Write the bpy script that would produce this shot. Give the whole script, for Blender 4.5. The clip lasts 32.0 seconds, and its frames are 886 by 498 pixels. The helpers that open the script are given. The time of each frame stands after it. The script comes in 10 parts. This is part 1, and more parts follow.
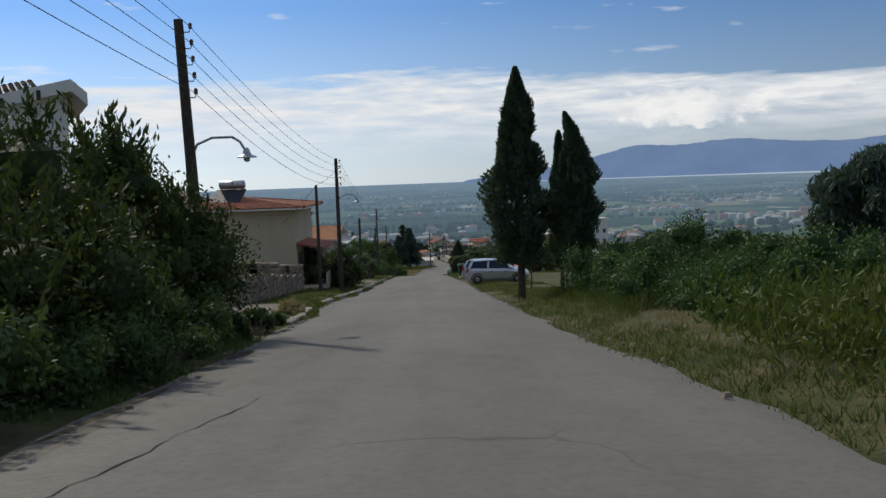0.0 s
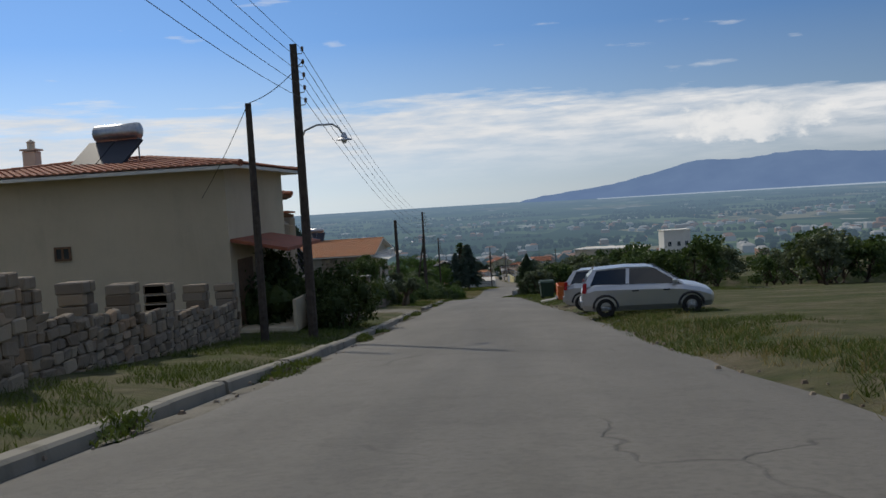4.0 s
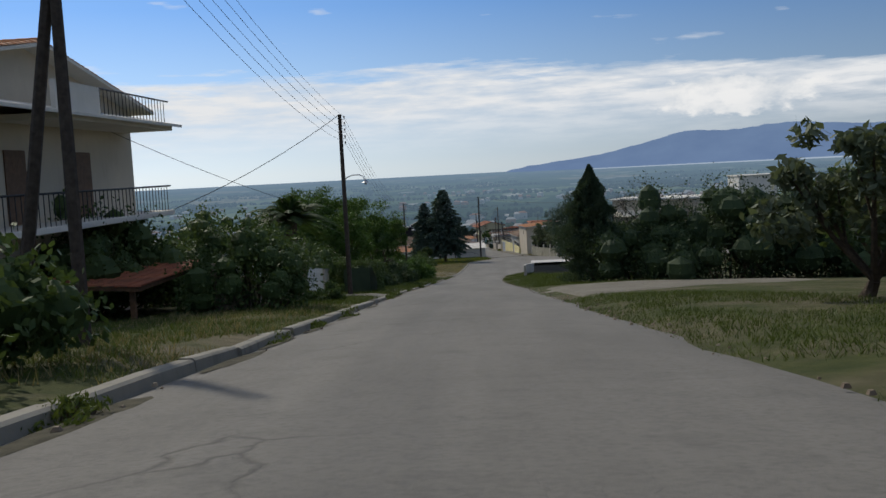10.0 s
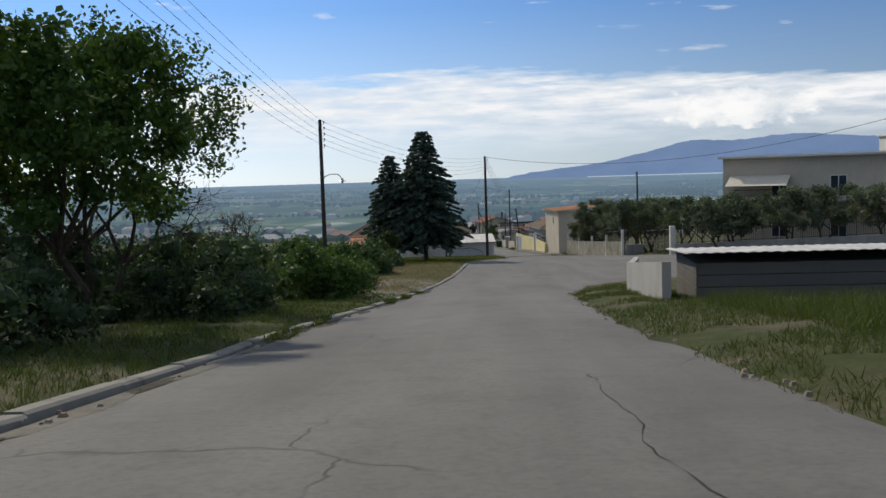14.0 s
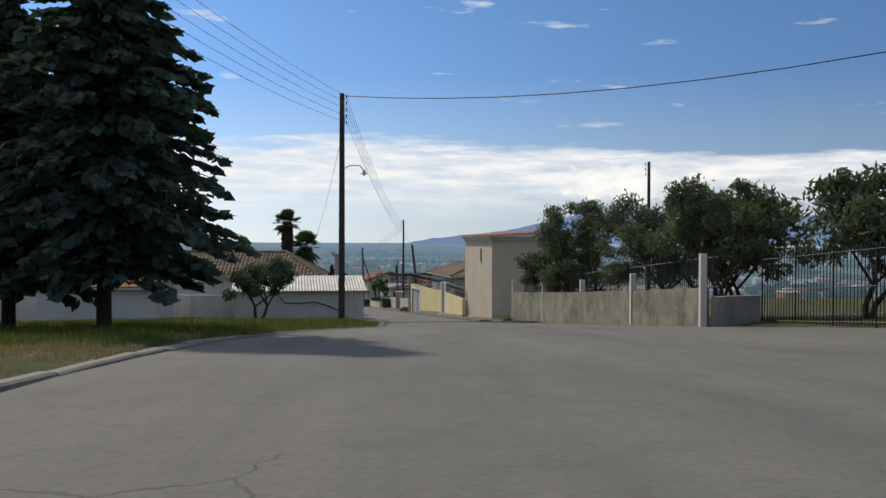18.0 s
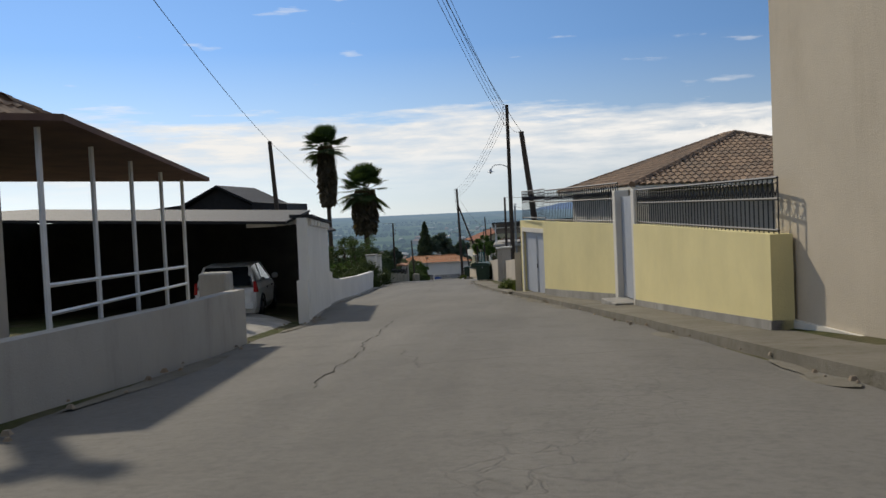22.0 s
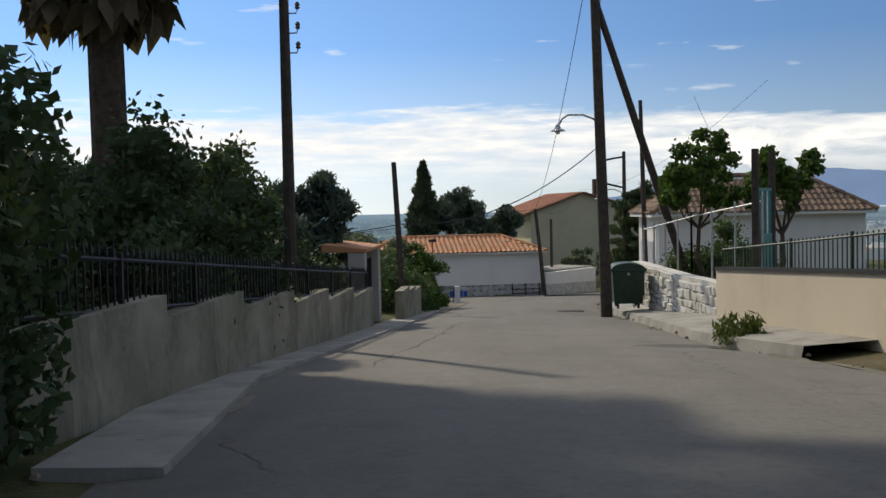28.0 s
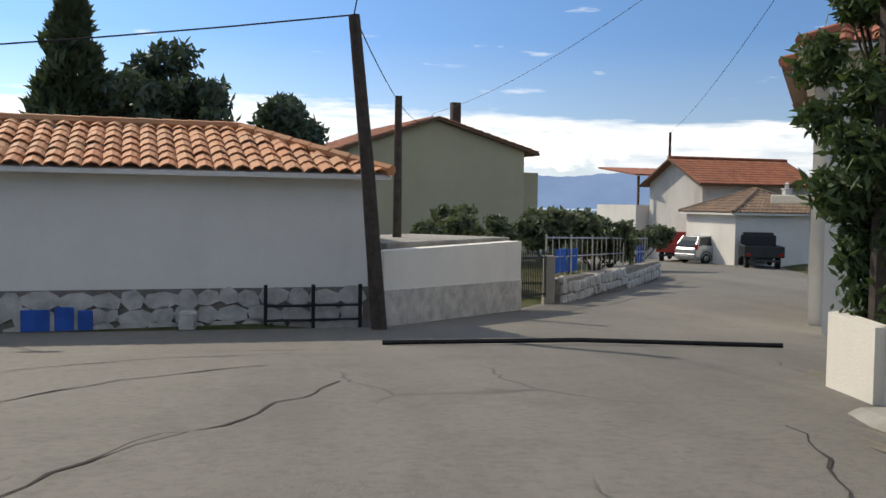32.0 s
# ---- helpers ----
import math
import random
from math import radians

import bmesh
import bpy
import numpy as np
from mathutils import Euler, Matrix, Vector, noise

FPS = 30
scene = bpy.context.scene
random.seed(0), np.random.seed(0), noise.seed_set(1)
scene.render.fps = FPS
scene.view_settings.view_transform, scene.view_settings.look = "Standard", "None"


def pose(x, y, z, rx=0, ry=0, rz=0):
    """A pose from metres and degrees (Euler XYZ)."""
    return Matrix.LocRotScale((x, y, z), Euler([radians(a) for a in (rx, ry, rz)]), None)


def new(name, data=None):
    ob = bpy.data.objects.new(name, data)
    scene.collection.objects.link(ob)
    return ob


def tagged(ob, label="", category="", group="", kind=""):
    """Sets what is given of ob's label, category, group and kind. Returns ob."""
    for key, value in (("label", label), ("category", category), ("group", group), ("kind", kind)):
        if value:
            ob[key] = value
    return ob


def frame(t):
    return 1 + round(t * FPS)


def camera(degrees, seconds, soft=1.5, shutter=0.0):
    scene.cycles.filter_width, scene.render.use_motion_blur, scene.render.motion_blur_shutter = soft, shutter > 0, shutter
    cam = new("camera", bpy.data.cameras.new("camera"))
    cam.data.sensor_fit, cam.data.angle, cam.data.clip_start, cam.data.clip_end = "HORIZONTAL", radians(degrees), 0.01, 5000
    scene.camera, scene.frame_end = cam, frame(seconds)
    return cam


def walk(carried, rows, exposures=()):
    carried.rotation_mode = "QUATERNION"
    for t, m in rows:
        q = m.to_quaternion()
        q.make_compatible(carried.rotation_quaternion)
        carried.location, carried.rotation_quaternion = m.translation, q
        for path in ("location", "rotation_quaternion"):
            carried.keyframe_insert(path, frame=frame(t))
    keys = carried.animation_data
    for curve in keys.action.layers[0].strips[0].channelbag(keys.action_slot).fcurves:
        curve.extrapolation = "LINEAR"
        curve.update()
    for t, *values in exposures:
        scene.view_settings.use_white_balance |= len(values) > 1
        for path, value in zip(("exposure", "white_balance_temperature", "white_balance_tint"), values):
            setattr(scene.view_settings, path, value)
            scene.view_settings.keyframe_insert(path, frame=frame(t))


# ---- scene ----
cam = camera(50.009, 32.0)
PATH = [
    (0.0, 0.000, -0.000, 1.050, 85.410, 2.146, -0.001),
    (0.5, -0.035, 2.906, 0.681, 85.478, 2.105, 2.782),
    (1.0, -0.300, 6.055, 0.322, 85.581, 1.582, 3.603),
    (1.5, -0.413, 9.225, 0.021, 85.766, 1.646, 3.682),
    (2.0, -0.512, 13.159, -0.374, 86.181, 1.720, 3.835),
    (2.5, -0.706, 16.889, -0.766, 86.194, 1.367, 3.539),
    (3.0, -0.831, 21.175, -1.161, 86.537, 2.150, 3.533),
    (3.5, -0.951, 25.311, -1.530, 86.800, 3.734, 3.491),
    (5.5, -1.275, 47.463, -3.864, 87.074, 2.843, 3.273),
    (6.0, -1.519, 55.147, -4.536, 87.179, 2.929, 3.164),
    (6.5, -1.777, 62.646, -5.237, 86.744, 3.054, 2.994),
    (7.0, -2.009, 70.856, -5.985, 86.453, 3.302, 2.918),
    (7.5, -2.347, 78.311, -6.735, 86.630, 2.772, 2.903),
    (8.0, -2.511, 86.456, -7.485, 86.520, 2.854, 2.714),
    (8.5, -2.729, 94.287, -8.175, 86.028, 2.875, 2.528),
    (9.0, -2.888, 103.141, -9.006, 85.923, 3.248, 2.384),
    (9.5, -3.040, 110.624, -9.841, 85.545, 3.547, 2.301),
    (10.0, -3.209, 118.808, -10.707, 85.078, 3.028, 2.556),
    (10.5, -3.421, 126.658, -11.552, 85.359, 3.494, 2.897),
    (11.0, -3.707, 135.055, -12.483, 85.167, 3.074, 3.007),
    (11.5, -3.970, 142.593, -13.334, 85.637, 3.753, 3.021),
    (12.0, -4.059, 151.180, -14.246, 85.440, 3.799, 3.120),
    (12.5, -4.274, 159.583, -15.152, 85.147, 2.938, 3.107),
    (13.0, -4.503, 168.650, -16.186, 85.230, 2.734, 2.943),
    (13.5, -4.553, 177.310, -17.203, 85.407, 2.555, 2.781),
    (14.0, -4.680, 186.146, -18.172, 85.457, 1.827, 2.626),
    (14.5, -4.698, 193.927, -19.101, 85.373, 1.477, 2.378),
    (16.5, -3.766, 225.098, -22.128, 86.207, 1.963, -1.085),
    (17.0, -3.427, 232.448, -22.691, 87.037, 2.207, -2.150),
    (17.5, -3.052, 238.544, -23.134, 87.098, -0.269, -2.911),
    (18.0, -2.568, 245.260, -23.498, 89.323, -0.219, -3.317),
    (18.5, -2.051, 251.159, -23.803, 88.473, -0.905, -3.177),
    (19.0, -1.374, 258.014, -24.095, 88.190, -0.481, -2.705),
    (19.5, -0.905, 264.344, -24.532, 87.669, -0.090, -2.149),
    (20.0, -0.454, 272.060, -25.087, 87.254, 2.388, -0.894),
    (20.5, -0.310, 278.693, -25.602, 87.192, 0.203, 0.261),
    (21.0, -0.241, 286.147, -26.206, 87.639, 1.995, 1.686),
    (21.5, -0.251, 293.188, -26.783, 87.742, 2.532, 2.961),
    (22.0, -0.541, 300.682, -27.383, 87.580, 2.594, 4.289),
    (22.5, -0.907, 307.268, -27.887, 88.076, 2.074, 5.352),
    (23.0, -1.485, 315.003, -28.321, 88.510, 2.730, 6.287),
    (23.5, -2.146, 322.316, -28.772, 88.625, 3.022, 7.063),
    (24.0, -3.033, 330.846, -29.328, 88.242, 2.725, 7.513),
    (24.5, -3.765, 338.332, -29.808, 88.906, 2.329, 7.571),
    (25.0, -4.630, 346.285, -30.179, 88.731, 2.940, 7.527),
    (25.5, -5.433, 353.506, -30.594, 88.792, 2.580, 7.450),
    (26.0, -6.360, 361.306, -31.104, 88.308, 3.113, 6.741),
    (26.5, -7.357, 367.318, -31.499, 88.484, 1.717, 5.874),
    (28.5, -9.722, 385.814, -32.745, 87.471, 1.563, 2.409),
    (29.0, -9.715, 390.942, -33.106, 87.654, 1.487, 1.658),
    (29.5, -9.689, 395.455, -33.454, 86.753, 0.918, 0.725),
    (30.0, -9.471, 400.304, -33.863, 87.287, 0.781, -0.349),
    (30.5, -9.357, 404.640, -34.194, 87.373, 0.751, -1.366),
    (31.0, -9.015, 409.199, -34.539, 86.893, 0.581, -2.557),
    (31.5, -8.632, 413.220, -34.882, 87.060, 0.333, -4.487),
    (32.0, -8.020, 417.390, -35.176, 87.234, -0.857, -8.031),
]
walk(cam, [(r[0], pose(*r[1:])) for r in PATH],
     exposures=[(0.0, -0.25, 6500, 10), (3.5, -0.36, 6450, 10), (6.0, -0.42, 6450, 10), (9.0, -0.34, 6450, 10), (14.0, -0.1, 6500, 10), (17.0, -0.04, 6600, 10), (20.0, -0.16, 6750, 10), (22.0, -0.14, 6850, 10), (24.0, -0.1, 6900, 10), (28.0, 0.08, 6950, 10), (30.0, 0.16, 6950, 10), (31.0, 0.27, 6950, 10), (32.0, 0.4, 6950, 10)])

# ---- world, sun ----
SUN_AZ, SUN_EL = radians(33), radians(37)   # sun ahead of the road and to its left
world = bpy.data.worlds.new("sky")
scene.world = world
world.use_nodes = True


class Nodes:
    """A short way to build node trees."""
    def __init__(self, tree):
        self.tree = tree
        tree.nodes.clear()

    def add(self, kind, **kw):
        n = self.tree.nodes.new(kind)
        for k, v in kw.items():
            if k.startswith("i_"):
                n.inputs[k[2:].replace("_", " ")].default_value = v
            elif k[0] == "s" and k[1:].isdigit():
                n.inputs[int(k[1:])].default_value = v
            else:
                setattr(n, k, v)
        return n

    def link(self, a, b):
        self.tree.links.new(a, b)

    def math(self, op, a, b=None, clamp=False):
        n = self.add("ShaderNodeMath", operation=op, use_clamp=clamp)
        for k, v in enumerate((a, b)):
            if v is None:
                continue
            if isinstance(v, (int, float)):
                n.inputs[k].default_value = v
            else:
                self.link(v, n.inputs[k])
        return n.outputs[0]

    def noise(self, vec, scale, detail=4.0, rough=0.55, dist=0.0):
        n = self.add("ShaderNodeTexNoise", i_Scale=scale, i_Detail=detail, i_Roughness=rough, i_Distortion=dist)
        if vec is not None:
            self.link(vec, n.inputs["Vector"])
        return n.outputs["Fac"]

    def ramp(self, fac, stops, interp="LINEAR"):
        n = self.add("ShaderNodeValToRGB")
        n.color_ramp.interpolation = interp
        e = n.color_ramp.elements
        while len(e) < len(stops):
            e.new(0.5)
        for el, (p, c) in zip(e, stops):
            el.position, el.color = p, (*c, 1) if len(c) == 3 else c
        self.link(fac, n.inputs[0])
        return n.outputs[0]

    def mix(self, fac, a, b, blend="MIX"):
        n = self.add("ShaderNodeMix", data_type="RGBA", blend_type=blend)
        for sock, v in ((n.inputs[0], fac), (n.inputs[6], a), (n.inputs[7], b)):
            if isinstance(v, (int, float)):
                sock.default_value = v
            elif isinstance(v, tuple):
                sock.default_value = (*v, 1) if len(v) == 3 else v
            else:
                self.link(v, sock)
        return n.outputs[2]

    def mapping(self, vec, scale=(1, 1, 1), loc=(0, 0, 0), rot=(0, 0, 0)):
        n = self.add("ShaderNodeMapping")
        n.inputs["Scale"].default_value, n.inputs["Location"].default_value, n.inputs["Rotation"].default_value = scale, loc, rot
        self.link(vec, n.inputs["Vector"])
        return n.outputs[0]


def build_world():
    n = Nodes(world.node_tree)
    sky = n.add("ShaderNodeTexSky", sky_type="NISHITA", sun_disc=False, sun_elevation=SUN_EL, sun_rotation=-SUN_AZ, altitude=300.0,
                air_density=1.0, dust_density=0.3, ozone_density=2.5)
    co = n.add("ShaderNodeTexCoord").outputs["Generated"]
    sep = n.add("ShaderNodeSeparateXYZ")
    n.link(co, sep.inputs[0])
    el = sep.outputs[2]
    blue = n.mix(0.88, sky.outputs[0], n.ramp(n.math("MULTIPLY", el, 2.5, True), [(0.0, (5.2, 6.2, 7.0)), (0.2, (3.2, 4.9, 7.3)), (0.42, (1.45, 3.3, 7.0)), (1.0, (0.8, 2.1, 5.2))]))
    # brighter towards the sun's side
    side = n.math("ADD", n.math("MULTIPLY", sep.outputs[0], -math.sin(SUN_AZ)), n.math("MULTIPLY", sep.outputs[1], math.cos(SUN_AZ)))
    glow = n.math("ADD", 0.62, n.math("MULTIPLY", n.math("POWER", n.math("MAXIMUM", side, 0.0), 4.0), 0.88))
    gl = n.add("ShaderNodeVectorMath", operation="SCALE")
    n.link(blue, gl.inputs[0])
    n.link(glow, gl.inputs["Scale"])
    blue = gl.outputs[0]
    # the long band of cloud over the horizon, with a ragged top
    flat = n.mapping(co, scale=(3.0, 3.0, 26.0))
    rag = n.noise(flat, 1.6, 7.0, 0.6)
    small = n.noise(n.mapping(co, scale=(9.0, 9.0, 60.0), loc=(3.1, 0.4, 0.0)), 1.5, 6.0, 0.6)
    tilt = n.math("MULTIPLY", sep.outputs[0], -0.012)
    top = n.math("ADD", n.math("ADD", 0.098, tilt), n.math("MULTIPLY", n.math("SUBTRACT", rag, 0.5), 0.10))
    edge = n.math("DIVIDE", n.math("SUBTRACT", top, el), 0.014, True)
    low = n.math("DIVIDE", n.math("SUBTRACT", el, 0.012), 0.05, True)
    body = n.ramp(small, [(0.25, (0.45, 0.45, 0.45)), (0.6, (1, 1, 1))])
    band = n.math("MULTIPLY", n.math("MULTIPLY", edge, low), body)
    # a few small high clouds
    puff = n.noise(n.mapping(co, scale=(7.0, 7.0, 38.0), loc=(1.7, 2.2, 0.35)), 1.5, 5.0, 0.5)
    puffs = n.math("MULTIPLY", n.ramp(puff, [(0.655, (0, 0, 0)), (0.77, (1, 1, 1))]), n.math("DIVIDE", n.math("SUBTRACT", el, 0.09), 0.04, True))
    # heaped cloud over the mountains
    dx = n.math("DIVIDE", n.math("SUBTRACT", sep.outputs[0], 0.25), 0.085)
    dz = n.math("DIVIDE", n.math("SUBTRACT", el, 0.058), 0.024)
    near = n.math("SUBTRACT", 1.0, n.math("ADD", n.math("MULTIPLY", dx, dx), n.math("MULTIPLY", dz, dz)))
    lump = n.noise(n.mapping(co, scale=(22.0, 22.0, 40.0)), 1.2, 6.0, 0.62)
    heap = n.ramp(n.math("ADD", n.math("MULTIPLY", near, 0.35), n.math("SUBTRACT", lump, 0.33)), [(0.22, (0, 0, 0)), (0.36, (1, 1, 1))])
    heap = n.math("MULTIPLY", heap, n.math("GREATER_THAN", sep.outputs[1], 0.0))
    # broken cloud added overhead and all round, out of view, to lift fill light
    high = n.ramp(n.noise(n.mapping(co, scale=(1.6, 1.6, 2.4), loc=(0.3, 0.8, 0.1)), 1.7, 6.0, 0.6), [(0.46, (0, 0, 0)), (0.59, (1, 1, 1))])
    high = n.math("MULTIPLY", high, n.math("DIVIDE", n.math("SUBTRACT", el, 0.26), 0.12, True))
    cover = n.math("MAXIMUM", n.math("MAXIMUM", band, n.math("MULTIPLY", puffs, 0.7)), high)
    shade = n.ramp(small, [(0.2, (6.2, 6.8, 7.5)), (0.62, (8.6, 8.7, 8.8))])
    out = n.mix(cover, blue, shade)
    out = n.mix(n.math("MULTIPLY", heap, 0.8), out, n.ramp(lump, [(0.35, (6.4, 6.9, 7.4)), (0.62, (9.6, 9.5, 9.3))]))
    bg = n.add("ShaderNodeBackground", i_Strength=0.112)
    n.link(out, bg.inputs["Color"])
    n.link(bg.outputs[0], n.add("ShaderNodeOutputWorld").inputs["Surface"])


build_world()
sun_data = bpy.data.lights.new("sun", "SUN")
sun_data.energy, sun_data.angle, sun_data.color = 3.2, radians(1.6), (1.0, 0.93, 0.80)
sun = new("sun", sun_data)
sun_dir = Vector((-math.sin(SUN_AZ) * math.cos(SUN_EL), math.cos(SUN_AZ) * math.cos(SUN_EL), math.sin(SUN_EL)))
sun.matrix_world = sun_dir.to_track_quat("Z", "Y").to_matrix().to_4x4()

# ---- materials ----
MATS = {}


def material(name, build, rough=0.85, metal=0.0, spec=0.3):
    """A procedural material: build(n, co) gives its colour and, if it has relief, a height and its depth in metres."""
    if name in MATS:
        return MATS[name]
    m = bpy.data.materials.new(name)
    m.use_nodes = True
    n = Nodes(m.node_tree)
    co = n.add("ShaderNodeTexCoord").outputs["Object"]
    b = n.add("ShaderNodeBsdfPrincipled", i_Roughness=rough, i_Metallic=metal)
    b.inputs["Specular IOR Level"].default_value = spec
    got = build(n, co)
    col, height, depth = got if isinstance(got, tuple) else (got, None, 0)
    n.link(col, b.inputs["Base Color"])
    if height is not None:
        bump = n.add("ShaderNodeBump", i_Distance=depth, i_Strength=1.0)
        n.link(height, bump.inputs["Height"])
        n.link(bump.outputs[0], b.inputs["Normal"])
    n.link(b.outputs[0], n.add("ShaderNodeOutputMaterial").inputs["Surface"])
    MATS[name] = m
    return m


def place(n):
    return n.add("ShaderNodeNewGeometry").outputs["Position"]


def rnd(n):
    return n.add("ShaderNodeObjectInfo").outputs["Random"]


def sc(c, k):
    return tuple(min(1, v * k) for v in c)


def plaster(name, c, stain=0.35, stain_c=None):
    stain_c = stain_c or sc(c, 0.55)

    def build(n, co):
        p = place(n)
        big = n.noise(p, 0.55, 6, 0.65)
        run = n.noise(n.mapping(p, scale=(1.5, 1.5, 0.3)), 1.0, 6, 0.68, 0.6)
        fine = n.noise(p, 14, 4, 0.6)
        col = n.mix(n.ramp(big, [(0.35, (0, 0, 0)), (0.75, (1, 1, 1))]), c, sc(c, 0.86))
        col = n.mix(n.math("MULTIPLY", n.math("MULTIPLY", n.ramp(run, [(0.48, (0, 0, 0)), (0.72, (1, 1, 1))]), n.ramp(big, [(0.4, (0.1, 0.1, 0.1)), (0.65, (1, 1, 1))])), stain * 1.3), col, stain_c)
        col = n.mix(n.math("MULTIPLY", fine, 0.18), col, sc(c, 0.7))
        return col, n.noise(p, 45, 3, 0.6), 0.004
    return material(name, build, 0.9, 0, 0.15)


def simple(name, c, rough=0.6, metal=0.0, var=0.2, scale=6.0, spec=0.4, bump=0.0):
    def build(n, co):
        p = place(n)
        f = n.noise(p, scale, 5, 0.6)
        col = n.mix(n.ramp(f, [(0.3, (0, 0, 0)), (0.7, (1, 1, 1))]), sc(c, 1 - var), sc(c, 1 + var * 0.5))
        if bump:
            return col, n.noise(p, scale * 6, 4, 0.6), bump
        return col
    return material(name, build, rough, metal, spec)


def foliage(name, dark, light, warm=None):
    if name in MATS:
        return MATS[name]
    m = bpy.data.materials.new(name)
    m.use_nodes = True
    n = Nodes(m.node_tree)
    p = place(n)
    isl = n.add("ShaderNodeNewGeometry").outputs["Random Per Island"]
    f = n.noise(p, 0.9, 4, 0.6)
    col = n.mix(n.ramp(f, [(0.3, (0, 0, 0)), (0.7, (1, 1, 1))]), dark, light)
    col = n.mix(n.math("MULTIPLY", isl, 0.5), col, sc(light, 1.25))
    if warm:
        col = n.mix(n.ramp(isl, [(0.9, (0, 0, 0)), (0.91, (1, 1, 1))], "CONSTANT"), col, warm)
    d = n.add("ShaderNodeBsdfPrincipled", i_Roughness=0.65)
    d.inputs["Specular IOR Level"].default_value = 0.18
    t = n.add("ShaderNodeBsdfTranslucent")
    n.link(col, d.inputs["Base Color"])
    n.link(n.mix(1.0, col, (1.0, 1.0, 0.55), "MULTIPLY"), t.inputs["Color"])
    mx = n.add("ShaderNodeMixShader", s0=0.25)
    n.link(d.outputs[0], mx.inputs[1])
    n.link(t.outputs[0], mx.inputs[2])
    n.link(mx.outputs[0], n.add("ShaderNodeOutputMaterial").inputs["Surface"])
    MATS[name] = m
    return m


def m_asphalt(n, co):
    p = place(n)
    lanes = n.noise(n.mapping(p, scale=(0.9, 0.05, 0.3)), 1.0, 4, 0.55)
    big = n.noise(n.mapping(p, scale=(0.35, 0.12, 0.3)), 1.0, 5, 0.6)
    mid = n.noise(p, 1.3, 6, 0.68)
    grain = n.noise(p, 70, 3, 0.7)
    grit = n.noise(p, 14, 5, 0.7)
    col = n.mix(n.ramp(big, [(0.35, (0, 0, 0)), (0.65, (1, 1, 1))]), (0.118, 0.110, 0.095), (0.172, 0.160, 0.138))
    col = n.mix(n.math("MULTIPLY", n.ramp(lanes, [(0.45, (0, 0, 0)), (0.7, (1, 1, 1))]), 0.5), col, (0.205, 0.191, 0.164))
    col = n.mix(n.math("MULTIPLY", n.ramp(mid, [(0.5, (0, 0, 0)), (0.72, (1, 1, 1))]), 0.5), col, (0.092, 0.086, 0.074))
    col = n.mix(n.math("MULTIPLY", n.ramp(grit, [(0.35, (1, 1, 1)), (0.55, (0, 0, 0))]), 0.4), col, (0.075, 0.071, 0.062))
    col = n.mix(n.ramp(grain, [(0.3, (0.3, 0.3, 0.3)), (0.5, (0, 0, 0)), (0.72, (0.25, 0.25, 0.25))]), col, (0.23, 0.217, 0.188))
    # crazed patches and a few long cracks: edges of warped cells, in some stretches only
    bend = n.add("ShaderNodeTexNoise", i_Scale=1.4, i_Detail=4.0)
    n.link(p, bend.inputs["Vector"])
    warp = n.add("ShaderNodeVectorMath", operation="MULTIPLY_ADD")
    n.link(bend.outputs["Color"], warp.inputs[0])
    warp.inputs[1].default_value = (0.7, 0.7, 0.0)
    n.link(p, warp.inputs[2])
    lines = []
    for scale, loc in (((3.4, 2.6, 0.0), (0, 0, 0)), ((0.34, 0.17, 0.0), (0.4, 0.7, 0))):
        v = n.add("ShaderNodeTexVoronoi", feature="DISTANCE_TO_EDGE", i_Scale=1.0)
        n.link(n.mapping(warp.outputs[0], scale=scale, loc=loc), v.inputs["Vector"])
        lines.append(v.outputs["Distance"])
    craze = n.math("MULTIPLY", n.ramp(lines[0], [(0.0, (1, 1, 1)), (0.05, (0, 0, 0))]), n.ramp(n.noise(n.mapping(p, scale=(0.45, 0.16, 0.3), loc=(0, 2.3, 0)), 1.0, 3, 0.5), [(0.6, (0, 0, 0)), (0.72, (1, 1, 1))]))
    long = n.math("MULTIPLY", n.ramp(lines[1], [(0.0, (1, 1, 1)), (0.007, (0, 0, 0))]), n.ramp(n.noise(p, 0.3, 3, 0.5), [(0.5, (0, 0, 0)), (0.6, (1, 1, 1))]))
    crack = n.math("MAXIMUM", n.math("MULTIPLY", craze, 0.5), long)
    col = n.mix(n.math("MULTIPLY", crack, 0.55), col, (0.05, 0.046, 0.04))
    h = n.math("SUBTRACT", n.math("ADD", n.math("MULTIPLY", grain, 0.5), n.math("MULTIPLY", grit, 0.5)), n.math("MULTIPLY", crack, 0.8))
    return col, h, 0.012


def m_concrete(n, co):
    p = place(n)
    a, b, g = n.noise(p, 0.8, 6, 0.65), n.noise(n.mapping(p, scale=(1.6, 1.6, 0.3)), 1.3, 5, 0.6), n.noise(p, 35, 4, 0.65)
    col = n.mix(n.ramp(a, [(0.3, (0, 0, 0)), (0.7, (1, 1, 1))]), (0.24, 0.225, 0.195), (0.38, 0.36, 0.32))
    col = n.mix(n.math("MULTIPLY", n.ramp(b, [(0.48, (0, 0, 0)), (0.75, (1, 1, 1))]), 0.6), col, (0.10, 0.095, 0.08))
    col = n.mix(n.math("MULTIPLY", g, 0.25), col, (0.2, 0.19, 0.17))
    return col, g, 0.008


